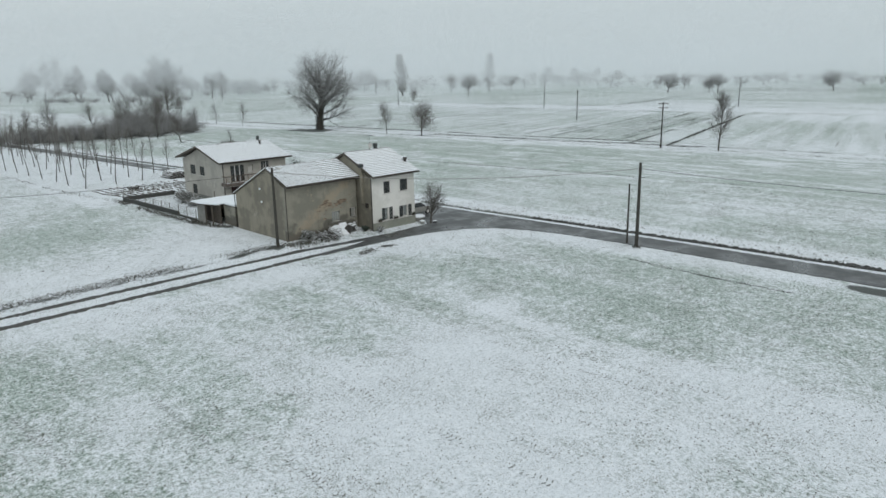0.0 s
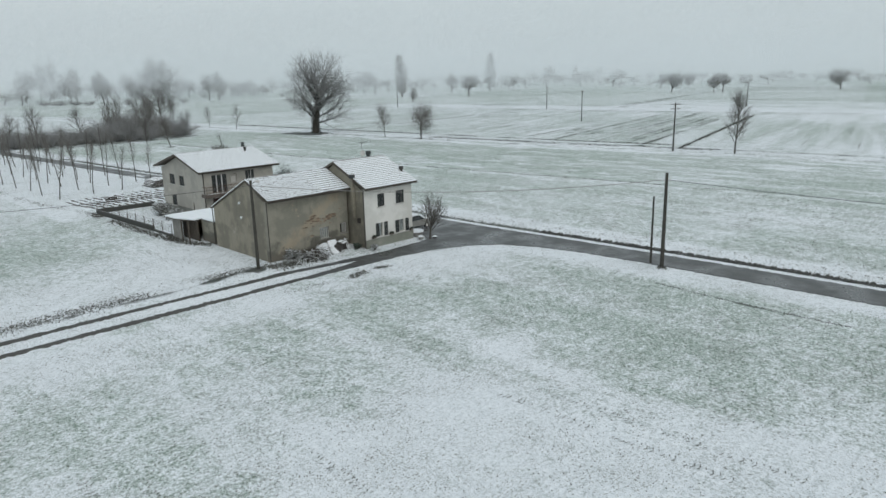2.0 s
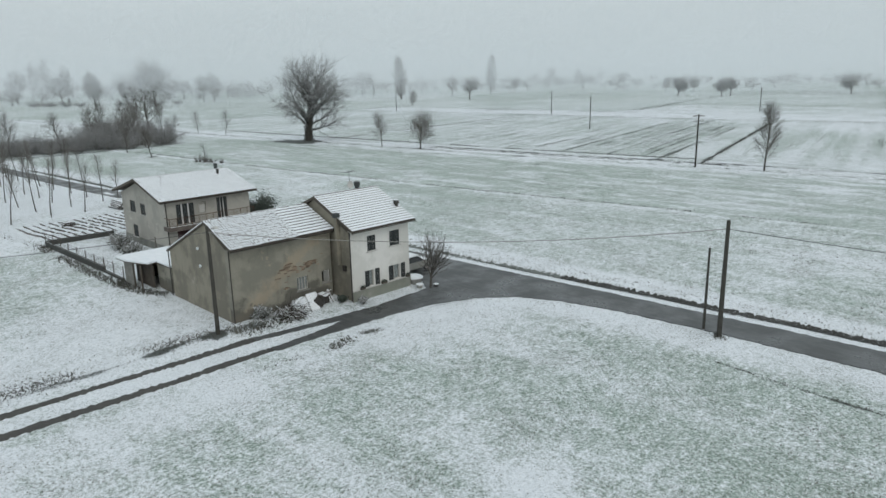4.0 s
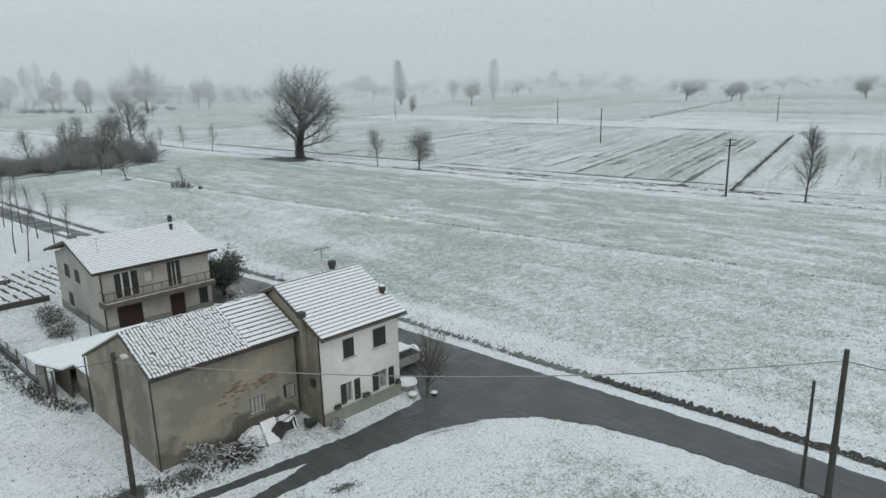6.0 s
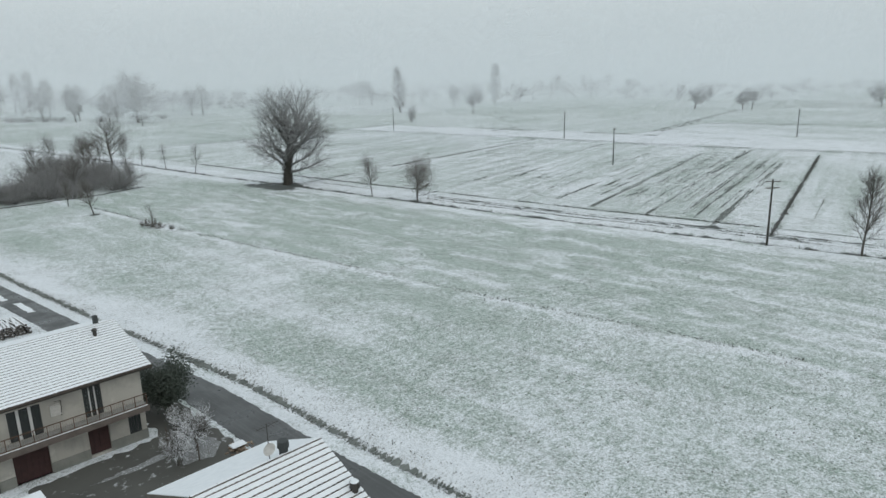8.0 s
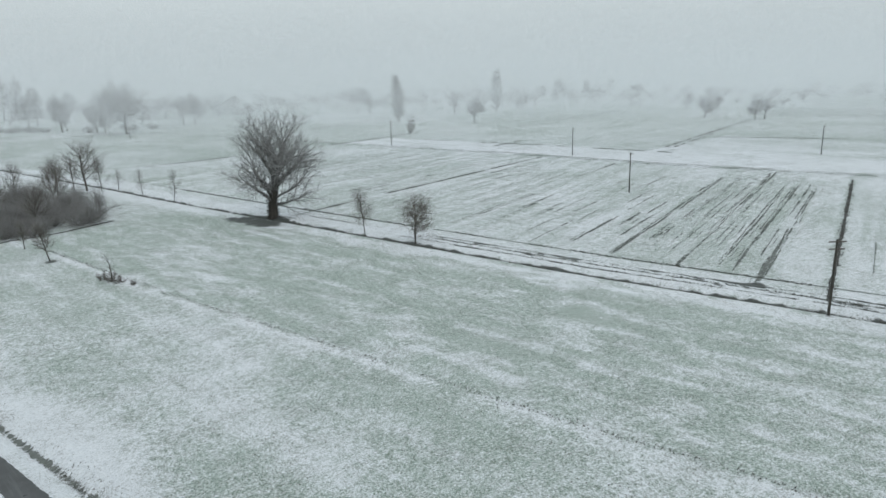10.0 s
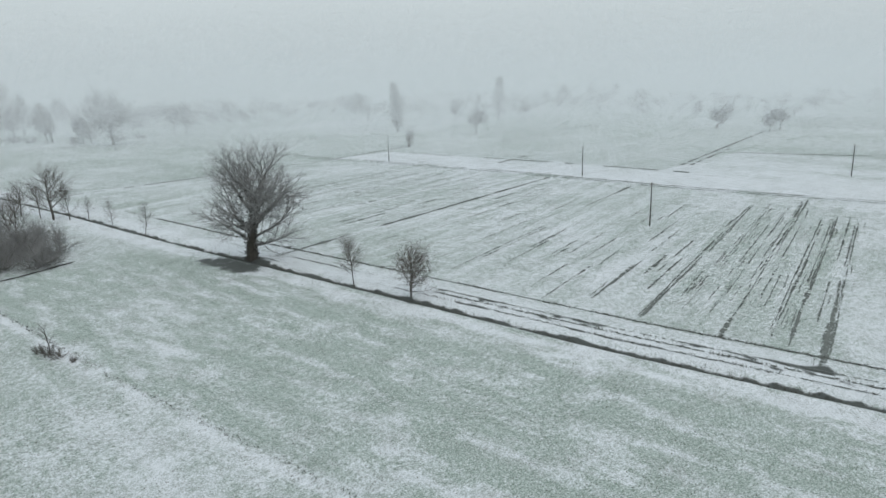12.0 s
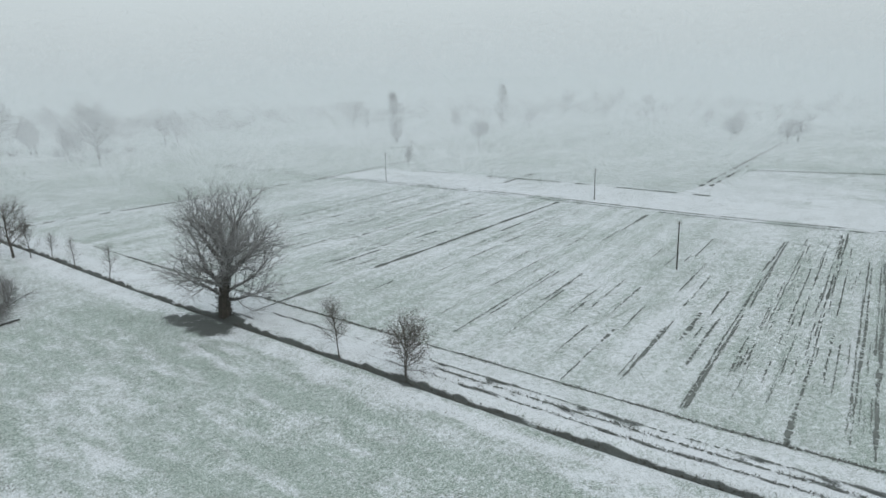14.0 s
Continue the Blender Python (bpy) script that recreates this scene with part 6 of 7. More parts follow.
def country_house():
    ob = thing("country_house", "two-storey beige country house with balcony and snowy gable roof", "house", (0, 0, 0))
    x0, x1, y0, y1, ry = 31.6, 40.6, 71.95, 82.7, 77.25
    ef, ridge = 5.45, 7.3
    doors = ((32.7, 34.5, 3.12, 5.08), (36.95, 38.05, 3.12, 5.2), (32.6, 34.6, 0.25, 2.45), (36.9, 38.2, 0.4, 2.65), (39.45, 40.25, 0.85, 2.7))
    part("front_wall", wall_y(x0, x1, y0, y0 + 0.35, PAD - 0.1, ef, doors), HOUSE_WALL, ob, "beige plaster wall, streaked")
    part("rear_wall", wall_y(x0, x1, y1 - 0.35, y1, PAD - 0.1, ef, ()), HOUSE_WALL, ob)
    gw = ((79.25, 80.65, 3.55, 4.75), (76.75, 78.0, 3.55, 4.7), (79.25, 80.5, 0.95, 2.2))
    side = swap_xy(wall_y(y0 + 0.35, y1 - 0.35, x0, x0 + 0.35, PAD - 0.1, ef, gw))
    side.extrude([(y0 + 0.35, ef), (y1 - 0.35, ef), (ry, ridge - 0.16)], x0, x0 + 0.35, "x")
    part("gable_wall", side, HOUSE_WALL, ob, "grey-beige gable wall with pale patches")
    s = Shape()
    s.extrude([(y0 + 0.35, PAD - 0.1), (y1 - 0.35, PAD - 0.1), (y1 - 0.35, ef), (ry, ridge - 0.16), (y0 + 0.35, ef)], x1 - 0.35, x1, "x")
    part("gable_wall", s, HOUSE_WALL, ob)
    for a, b in ((31.57, 32.6), (34.6, 36.9), (38.2, 40.63)):
        s = Shape()
        s.box(a, b, y0 - 0.05, y0, 0, 0.95, 0, 0.02)
        part("plinth", s, HOUSE_BASE, ob, "darker grey plinth")
    s = Shape()
    s.box(x0 - 0.05, x0, y0 - 0.05, y1, 0, 1.0, 0, 0.02)
    part("plinth", s, HOUSE_BASE, ob, "darker grey plinth")
    ya, yb, z = 71.3, 83.4, 5.58
    s = Shape()
    slab((30.95, ya, z), (41.2, ya, z), (41.2, ry, ridge), (30.95, ry, ridge), 0.14, 0, s)
    slab((30.95, ry, ridge), (41.2, ry, ridge), (41.2, yb, z), (30.95, yb, z), 0.14, 0, s)
    roof = part("roof", s, TIMBER, ob, "gable roof of clay tiles powdered with snow")
    plane = slope_frame((30.95, ya, z + 0.01), (41.2, ya, z + 0.01), (30.95, ry, ridge + 0.01))
    tiles(roof, plane, tile_mesh("tile_fine", 0.3, 0.36, 0.04, 0.02, 0.006, -0.012, 0.078, 0.29, True), 0.3, 0.29, 300, None, 6, 0.35)
    s = Shape()
    slab((30.97, ry + 0.05, ridge + 0.08), (41.18, ry + 0.05, ridge + 0.08), (41.18, yb - 0.02, z + 0.1), (30.97, yb - 0.02, z + 0.1), 0.075, 0, s)
    part("snow_sheet", s, SNOW, roof, "snow on the rear slope")
    s = Shape()
    for k in range(26):
        a = 30.95 + 10.25 * k / 26
        s.extrude([(ry - 0.11, ridge + 0.02), (ry - 0.05, ridge + 0.1), (ry + 0.05, ridge + 0.1), (ry + 0.11, ridge + 0.02)], a, a + 0.386, "x")
    part("ridge_cap", s, CLAY_SNOW, roof)
    for xe in (30.92, 41.2):
        s = Shape()
        for (pa, za), (pb, zb) in (((ya, z), (ry, ridge)), ((yb, z), (ry, ridge))):
            s.solid([(xe, pa, za + 0.05), (xe + 0.04, pa, za + 0.05), (xe + 0.04, pb, zb + 0.05), (xe, pb, zb + 0.05),
                     (xe, pa, za - 0.17), (xe + 0.04, pa, za - 0.17), (xe + 0.04, pb, zb - 0.17), (xe, pb, zb - 0.17)],
                    [(0, 1, 2, 3), (7, 6, 5, 4), (0, 4, 5, 1), (1, 5, 6, 2), (2, 6, 7, 3), (3, 7, 4, 0)])
        part("bargeboard", s, TIMBER, roof)
    gutter(ob, 30.95, 41.2, ya - 0.06, z - 0.05)
    downpipe(ob, x0 + 0.05, y0 - 0.09, 0.2, 5.45)
    # balcony
    s = Shape()
    s.box(31.4, 40.5, 70.85, y0, 2.9, 3.08, 0, 0.02)
    bal = part("balcony", s, CONCRETE, ob, "concrete balcony slab with a thin rail")
    s = Shape()
    s.box(31.36, 40.54, 70.78, 70.88, 2.74, 3.14, 0, 0.015)
    s.box(31.3, 31.4, 70.88, y0 - 0.02, 2.74, 3.14, 0, 0.015)
    part("fascia", s, FASCIA, bal, "brown-grey stained balcony edge")
    s = Shape()
    s.box(31.45, 40.45, 70.8, 70.87, 3.145, 3.17, 0, 0.01)
    part("snow_line", s, SNOW, bal, "thin line of snow on the balcony edge")
    s = Shape()
    s.box(31.45, 40.45, 70.88, 70.92, 3.92, 3.97)
    s.box(31.45, 40.45, 70.88, 70.92, 3.2, 3.24)
    s.box(31.43, 31.47, 70.9, y0, 3.92, 3.97)
    for k in range(13):
        x = 31.46 + 8.98 * k / 12
        s.box(x - 0.02, x + 0.02, 70.88, 70.92, 3.08, 3.92)
    for k in range(72):
        x = 31.5 + 8.9 * k / 72
        s.box(x - 0.004, x + 0.004, 70.896, 70.904, 3.24, 3.92)
    part("balcony_rail", s, RUST, bal, "thin rusty iron railing")
    # openings
    window_into(ob, 32.7, 34.5, 3.12, 5.08, y0, True, 2)
    part("shutter", shutter_shape(32.7, 33.17, y0 + 0.04, 3.12, 5.08), SHUTTER, ob, "dark louvred shutter of the balcony door")
    part("shutter", shutter_shape(33.37, 33.83, y0 + 0.04, 3.12, 5.08), SHUTTER, ob, "dark louvred shutter of the balcony door")
    part("shutter", shutter_shape(34.03, 34.5, y0 + 0.04, 3.12, 5.08), SHUTTER, ob, "dark louvred shutter of the balcony door")
    for a, b in ((33.19, 33.35), (33.85, 34.01), (37.29, 37.37), (37.62, 37.71)):
        p = Shape()
        p.box(a, b, y0 + 0.05, y0 + 0.085, 3.14, 5.06, 0, 0.008)
        part("door_stile", p, WHITE_PAINT, ob, "white painted stile between two shutters")
    part("shutter", shutter_shape(37.39, 37.6, y0 + 0.05, 3.12, 5.2), SHUTTER, ob, "dark louvred shutter of the balcony door")
    window_into(ob, 36.95, 38.05, 3.12, 5.2, y0, True, 1)
    part("shutter", shutter_shape(36.95, 37.28, y0 + 0.04, 3.12, 5.2), SHUTTER, ob, "dark louvred shutter of the balcony door")
    part("shutter", shutter_shape(37.72, 38.05, y0 + 0.04, 3.12, 5.2), SHUTTER, ob, "dark louvred shutter of the balcony door")
    for name, a, b, c, d, lab in (("garage_door", 32.6, 34.6, 0.25, 2.45, "faded red wooden garage door"), ("front_door", 36.9, 38.2, 0.4, 2.65, "faded red double door")):
        s = Shape()
        s.box(a, b, y0 + 0.15, y0 + 0.2, c, d)
        door = part(name, s, RED, ob, lab)
        n = 6 if b - a > 1.5 else 4
        for k in range(n):
            w = (b - a) / n
            p = Shape()
            p.box(a + k * w + 0.02, a + (k + 1) * w - 0.02, y0 + 0.12, y0 + 0.15, c + 0.06, d - 0.06)
            part("plank", p, RED, door)
    part("shutter", shutter_shape(39.45, 40.25, y0 + 0.08, 0.85, 2.7), SHUTTER, ob, "closed dark shutter")
    for a, b, c, d in gw:
        sh = swap_xy(shutter_shape(a, b, x0 + 0.1, c, d))
        part("shutter", sh, SHUTTER, ob, "closed dark shutter")
        sl = swap_xy(sill_shape(a, b, x0, c, -1, 0.1))
        part("window_sill", sl, SILL, ob)
    s = Shape()
    s.tube((35.6, 71.9, 3.9), (35.6, 71.6, 5.0), 0.02, 0.02, 6)
    s.tube((35.6, 71.6, 5.0), (35.2, 71.5, 5.1), 0.02, 0.02, 6)
    part("lamp_arm", s, METAL, ob)
    s = Shape()
    s.box(35.0, 35.6, y0 - 0.12, y0, 4.0, 4.75, 0, 0.03)
    part("wall_cabinet", s, FRAME, ob, "pale wall cabinet on the balcony")
    chimney(ob, 40.0, 77.5, 7.0, 7.95, 0.3, SHUTTER, False)
    s = Shape()
    s.tube((39.4, 76.0, 6.7), (39.4, 76.0, 7.35), 0.13, 0.13, 10)
    s.tube((39.4, 76.0, 7.35), (39.4, 76.0, 7.5), 0.19, 0.16, 10)
    part("flue", s, METAL, ob, "dark metal flue pipe")
    s = Shape()
    s.tube((32.6, 74.5, 6.4), (32.6, 74.5, 7.7), 0.015, 0.012, 5)
    s.tube((32.3, 74.5, 7.6), (32.9, 74.5, 7.6), 0.01, 0.01, 4)
    part("television_aerial", s, METAL, ob)
    return ob


country_house()


# ---- garden, yard and clutter ----
def garden_fence():
    ob = thing("garden_fence", "low concrete garden wall with wire mesh fence, snow on top", "fence", (0, 0, 0))
    runs = (((24.45, 85.6), (25.0, 70.6)), ((24.45, 85.9), (31.3, 85.6)), ((25.0, 70.6), (25.1, 66.4)))
    for k, ((ax, ay), (bx, by)) in enumerate(runs):
        d = Vector((bx - ax, by - ay, 0)).normalized()
        n = Vector((-d.y, d.x, 0)) * 0.11
        a, b = Vector((ax, ay, 0)), Vector((bx, by, 0))
        tall = 0.78 if k < 2 else 0.45
        s = Shape()
        s.solid([*(p + q + Vector((0, 0, z)) for z in (0, tall) for p, q in ((a, -n), (b, -n), (b, n), (a, n)))],
                [(3, 2, 1, 0), (4, 5, 6, 7), (0, 1, 5, 4), (1, 2, 6, 5), (2, 3, 7, 6), (3, 0, 4, 7)])
        part("base_wall", s, WALL_SNOW, ob, "dark damp concrete wall")
        if k == 1:
            continue
        m = max(2, int((b - a).length / 1.9))
        w = Shape()
        for i in range(m + 1):
            p = a.lerp(b, i / m)
            t = Shape()
            t.tube(p + Vector((0, 0, 0.2)), p + Vector((0.02 * (i % 3), 0, 1.55 + 0.06 * (i % 2))), 0.04, 0.035, 6)
            part("fence_post", t, TIMBER, ob)
            if i < m:
                q = a.lerp(b, (i + 1) / m)
                for z in (0.75, 1.0, 1.25, 1.5):
                    w.tube(p + Vector((0, 0, z)), q + Vector((0, 0, z - 0.03)), 0.008, 0.008, 3, caps=False)
                for j in range(12):
                    c = p.lerp(q, j / 12)
                    w.tube(c + Vector((0, 0, 0.65)), c + Vector((0, 0, 1.5)), 0.006, 0.006, 3, caps=False)
        part("wire_mesh", w, METAL, ob, "thin rusty wire mesh")


WALL_SNOW = snowy("damp_wall", (0.035, 0.037, 0.034), (0.085, 0.086, 0.08), 1.02, 4)
garden_fence()


def vegetable_plot():
    rng = random.Random(301)
    for k in range(14):
        x = 25.7 + 0.95 * k
        s = Shape()
        y = 87.6
        while y < 99.5:
            y2 = y + rng.uniform(0.4, 0.9)
            w, h, o = rng.uniform(0.1, 0.24), rng.uniform(0.06, 0.15), rng.uniform(-0.05, 0.05)
            xa = x + o - 0.06 * (y - 87)
            z = level(xa, y)
            s.solid([(xa - w, y, z - 0.05), (xa + w, y, z - 0.05), (xa + w, y2, z - 0.05), (xa - w, y2, z - 0.05), (xa, y + 0.03, z + h), (xa, y2 - 0.03, z + h)],
                    [(0, 1, 4), (1, 2, 5, 4), (2, 3, 5), (3, 0, 4, 5)])
            y = y2 + (rng.uniform(0, 0.9) if rng.random() < 0.3 else 0)
        whole("garden_row", s, SOIL_SNOW, "ridge of dug garden soil flecked with snow", "garden row", "rows of the vegetable plot", kind="stuff")


SOIL_SNOW = snowy("garden_soil", (0.05, 0.045, 0.038), (0.12, 0.105, 0.085), 0.93, 3)
vegetable_plot()


def leafy(name, label, at, wide, tall, count, seed, snowy_too=False):
    """An evergreen of many small leaves on stems."""
    rng = random.Random(seed)
    ob = thing(name, label, "bush", at)
    st, lv = Shape(), Shape()
    tips = []
    for k in range(14):
        a, r = rng.uniform(0, 6.28), rng.uniform(0.1, 0.55) * wide
        top = Vector((math.cos(a) * r, math.sin(a) * r, tall * rng.uniform(0.55, 1.0)))
        mid_ = top * 0.5 + Vector((rng.gauss(0, 0.1), rng.gauss(0, 0.1), 0.1))
        st.tube((0, 0, -0.1), mid_, 0.05, 0.035, 5)
        st.tube(mid_, top, 0.035, 0.012, 5)
        tips += [mid_.lerp(top, f) for f in (0.1, 0.35, 0.6, 0.8, 1.0)]
    for _ in range(count):
        c = rng.choice(tips) + Vector((rng.gauss(0, 1), rng.gauss(0, 1), rng.gauss(0, 0.8))) * wide * 0.14
        c.z = max(c.z, 0.1)
        u = Vector((rng.gauss(0, 1), rng.gauss(0, 1), rng.gauss(0, 0.5))).normalized() * rng.uniform(0.07, 0.13)
        v = u.orthogonal().normalized() * 0.05
        lv.face([c - u, c + v, c + u, c - v])
    part("stems", st, BARK, ob)
    part("leaves", lv, LEAF_SNOW if snowy_too else LEAF, ob, "dense dark evergreen leaves")


LEAF_SNOW = snowy("leaf_with_snow", (0.05, 0.055, 0.048), (0.11, 0.115, 0.1), 0.66, 8)
TWIG_SNOW = snowy("twig_with_snow", (0.05, 0.046, 0.04), (0.1, 0.092, 0.08), 0.15, 9)
leafy("evergreen_bush", "tall dark evergreen bush beside the country house", (43.1, 74.5, 0.15), 3.3, 4.0, 8500, 310)
leafy("evergreen_bush", "low evergreen bush against the house wall", (42.3, 71.5, 0.25), 0.9, 1.6, 900, 311, True)
leafy("garden_shrub", "low dark garden shrub powdered with snow", (29.6, 78.6, 0.2), 2.2, 1.15, 2600, 312, True)
leafy("garden_shrub", "low dark garden shrub powdered with snow", (29.2, 75.2, 0.2), 1.7, 0.9, 1700, 313, True)
tree("fruit_tree", "small bare fruit tree with snowy twigs in the farmyard", (42.0, 67.6, 0.28), 320, 3.3, twig=TWIG_SNOW, **{**ROUND, "angle": (62, 50, 46), "rads": (0.11, 0.045, 0.026, 0.02)})
tree("fruit_tree", "small bare fruit tree with snowy twigs in the farmyard", (40.4, 66.9, 0.28), 321, 2.4, twig=TWIG_SNOW, **{**ROUND, "angle": (62, 50, 46), "rads": (0.09, 0.04, 0.024, 0.018)})
for x, y, h in ((40.6, 68.7, 2.0), (41.6, 66.4, 1.3), (30.6, 72.6, 1.9), (28.6, 70.2, 1.4)):
    s = Shape()
    s.tube((x, y, 0.1), (x, y, 0.25 + h), 0.055, 0.045, 8)
    whole("garden_post", s, TIMBER, "dark weathered wooden post in the snow", "post", "garden posts")


def pile_of_bricks():
    ob = thing("brick_pile", "small heap of old red bricks with snow on top", "brick pile", (44.0, 65.8, 0.3))
    rng = random.Random(5)
    one = Shape()
    one.box(-0.125, 0.125, -0.06, 0.06, 0, 0.06, 0, 0.006)
    mesh = one.mesh("loose_brick", BRICK)
    for j in range(6):
        for i in range(14 - j * 2):
            b = new("brick", mesh)
            b.parent = ob
            b.matrix_basis = pose(rng.gauss(0, 0.5 - 0.06 * j), rng.gauss(0, 0.35 - 0.04 * j), 0.062 * j, rng.gauss(0, 3), rng.gauss(0, 3), rng.uniform(0, 180))
    s = Shape()
    s.box(-0.5, 0.5, -0.35, 0.3, 0.37, 0.44, 0, 0.03)
    part("snow_cap", s, SNOW, ob)


pile_of_bricks()


def log_stack(at, length, rows, cols, seed, label):
    ob = thing("woodpile", label, "woodpile", at)
    rng = random.Random(seed)
    one = Shape()
    one.tube((0, -length / 2, 0), (0, length / 2, 0), 0.12, 0.11, 8)
    mesh = one.mesh("log", LOG_SNOW)
    for j in range(rows):
        for i in range(cols - j):
            b = new("log", mesh)
            b.parent = ob
            b.matrix_basis = pose(0.25 * (i + 0.5 * j) - 0.125 * cols + rng.gauss(0, 0.03), rng.gauss(0, 0.1), 0.12 + 0.2 * j, 0, rng.uniform(0, 360), rng.gauss(0, 4))


LOG_SNOW = snowy("log_with_snow", (0.042, 0.04, 0.036), (0.105, 0.096, 0.085), 0.45, 6)
log_stack((39.6, 103.4, 0.0), 3.6, 5, 14, 7, "long low woodpile of dark logs under snow")
log_stack((30.0, 96.5, 0.0), 1.2, 2, 5, 8, "small woodpile of dark logs under snow")


def brush_heap():
    """Cut branches thrown against the barn."""
    rng = random.Random(410)
    ob = thing("brush_heap", "tangled heap of cut branches flecked with snow beside the barn", "brush heap", (30.05, 48.15, 0.12))
    s, w = Shape(), Shape()
    for _ in range(460):
        c = Vector((rng.gauss(0, 0.48), rng.gauss(0, 0.36), abs(rng.gauss(0, 0.42))))
        d = Vector((rng.gauss(0, 1), rng.gauss(0, 1), rng.gauss(0.25, 0.5))).normalized() * rng.uniform(0.25, 0.85)
        s.tube(c - d, c + d, rng.uniform(0.008, 0.022), 0.006, 4)
        if rng.random() < 0.42:
            w.tube(c - d * 0.6 + Vector((0, 0, 0.025)), c + d * 0.5 + Vector((0, 0, 0.02)), 0.034, 0.018, 4)
    part("brushwood", s, DEAD_WOOD, ob)
    tagged(part("snow_dusting", w, SNOW, ob), kind="stuff")
    for x0, y0, x1, y1, h in ((-1.0, -0.7, 0.1, -0.2, 0.25), (0.4, -0.75, 0.9, -0.1, 0.5), (-0.2, -0.8, -0.25, -0.4, 0.9)):
        p = Shape()
        p.tube((x0, y0, 0.05), (x1, y1, h), 0.045, 0.04, 7)
        part("pole", p, LOG_SNOW, ob)


DEAD_WOOD = plain("wet_dead_wood", (0.028, 0.024, 0.02), (0.085, 0.07, 0.055), 4, 0.85, 0, 0.3)
brush_heap()


SHEET = snowy("sheet_with_snow", (0.06, 0.06, 0.058), (0.13, 0.128, 0.12), 0.3, 6)


def snowy_sheet_heap():
    """A heap under corrugated sheets."""
    ob = thing("sheet_heap", "heap under corrugated sheets and snow against the barn wall", "scrap heap", (31.35, 48.7, 0.12))
    ob.scale = (1.2, 1.2, 1.6)
    s = Shape()
    n = 14
    ring = [(0.95 * math.cos(2 * math.pi * i / n), 0.6 * math.sin(2 * math.pi * i / n)) for i in range(n)]
    levels = ((0.0, 1.0), (0.25, 0.84), (0.48, 0.5), (0.6, 0.25))
    rng = random.Random(3)
    pts = [(x * k * rng.uniform(0.8, 1.2), y * k * rng.uniform(0.8, 1.2), z + rng.uniform(-0.09, 0.09)) for z, k in levels for x, y in ring] + [(0.05, 0, 0.68)]
    faces = [(a * n + i, a * n + (i + 1) % n, (a + 1) * n + (i + 1) % n, (a + 1) * n + i) for a in range(3) for i in range(n)]
    faces += [(3 * n + i, 3 * n + (i + 1) % n, 4 * n) for i in range(n)]
    s.solid(pts, faces)
    part("snow_cover", s, SNOW, ob, "rounded snow cover", smooth=True)
    s = Shape()
    for k in range(6):
        x = 0.2 + 0.13 * k
        s.solid([(x, -0.75, 0.05), (x + 0.07, -0.75, 0.08), (x + 0.13, -0.75, 0.05), (x, -0.1, 0.75), (x + 0.07, -0.1, 0.78), (x + 0.13, -0.1, 0.75)], [(0, 1, 4, 3), (1, 2, 5, 4)])
    part("corrugated_sheet", s, SHEET, ob, "grey corrugated sheet, ridges bare of snow")
    s = Shape()
    s.tube((0.75, -0.62, 0.3), (1.15, -0.25, 0.3), 0.3, 0.3, 12)
    part("drum", s, METAL, ob, "dark drum lying on its side")


snowy_sheet_heap()


def covered_cart():
    ob = thing("covered_cart", "small cart under a dark tarpaulin with a patch of snow", "cart", (33.3, 48.9, 0.15))
    s = Shape()
    n, m = 10, 6
    pts = []
    for j in range(m + 1):
        a = math.pi / 2 * j / m
        for i in range(n):
            b = 2 * math.pi * i / n
            w = 1 + 0.08 * math.sin(3 * b + j)
            pts.append((0.75 * math.cos(b) * math.cos(a) ** 0.5 * w, 0.55 * math.sin(b) * math.cos(a) ** 0.5 * w, 0.85 * math.sin(a)))
    s.solid(pts, [(j * n + i, j * n + (i + 1) % n, (j + 1) * n + (i + 1) % n, (j + 1) * n + i) for j in range(m) for i in range(n)])
    part("tarpaulin", s, METAL, ob, "black tarpaulin with folds", smooth=True)
    s = Shape()
    k = 12
    pts = [(0.6 * math.cos(2 * math.pi * i / k) - 0.05, -0.1 + 0.46 * math.sin(2 * math.pi * i / k), 0.66 + 0.05 * (i % 3)) for i in range(k)] + [(-0.05, -0.1, 0.97)]
    s.solid(pts, [(i, (i + 1) % k, k) for i in range(k)])
    part("snow_patch", s, SNOW, ob, "round patch of snow", smooth=True)
    for x, y0, z0, x1, y1, z1 in ((0.25, -0.75, 0.1, 0.5, 0.1, 0.95), (0.5, -0.7, 0.15, 0.65, 0.15, 0.9), (-0.5, -0.5, 0.8, 0.7, -0.2, 0.95)):
        p = Shape()
        p.tube((x, y0, z0), (x1, y1, z1), 0.05, 0.05, 7)
        part("pole", p, LOG_SNOW, ob)


covered_cart()
leafy("front_shrub", "low evergreen shrub with snow at the house corner", (35.5, 46.7, 0.15), 0.55, 0.34, 420, 330, True)
# leafy clump added in place of dark clutter beside the gable
leafy("wall_shrub", "low leafy clump in place of clutter beside the drab gable", (34.4, 47.9, 0.15), 0.6, 0.5, 420, 331)
leafy("barn_shrub", "low dark shrubs growing at the barn corner", (28.3, 49.15, 0.1), 1.2, 0.9, 900, 332, True)


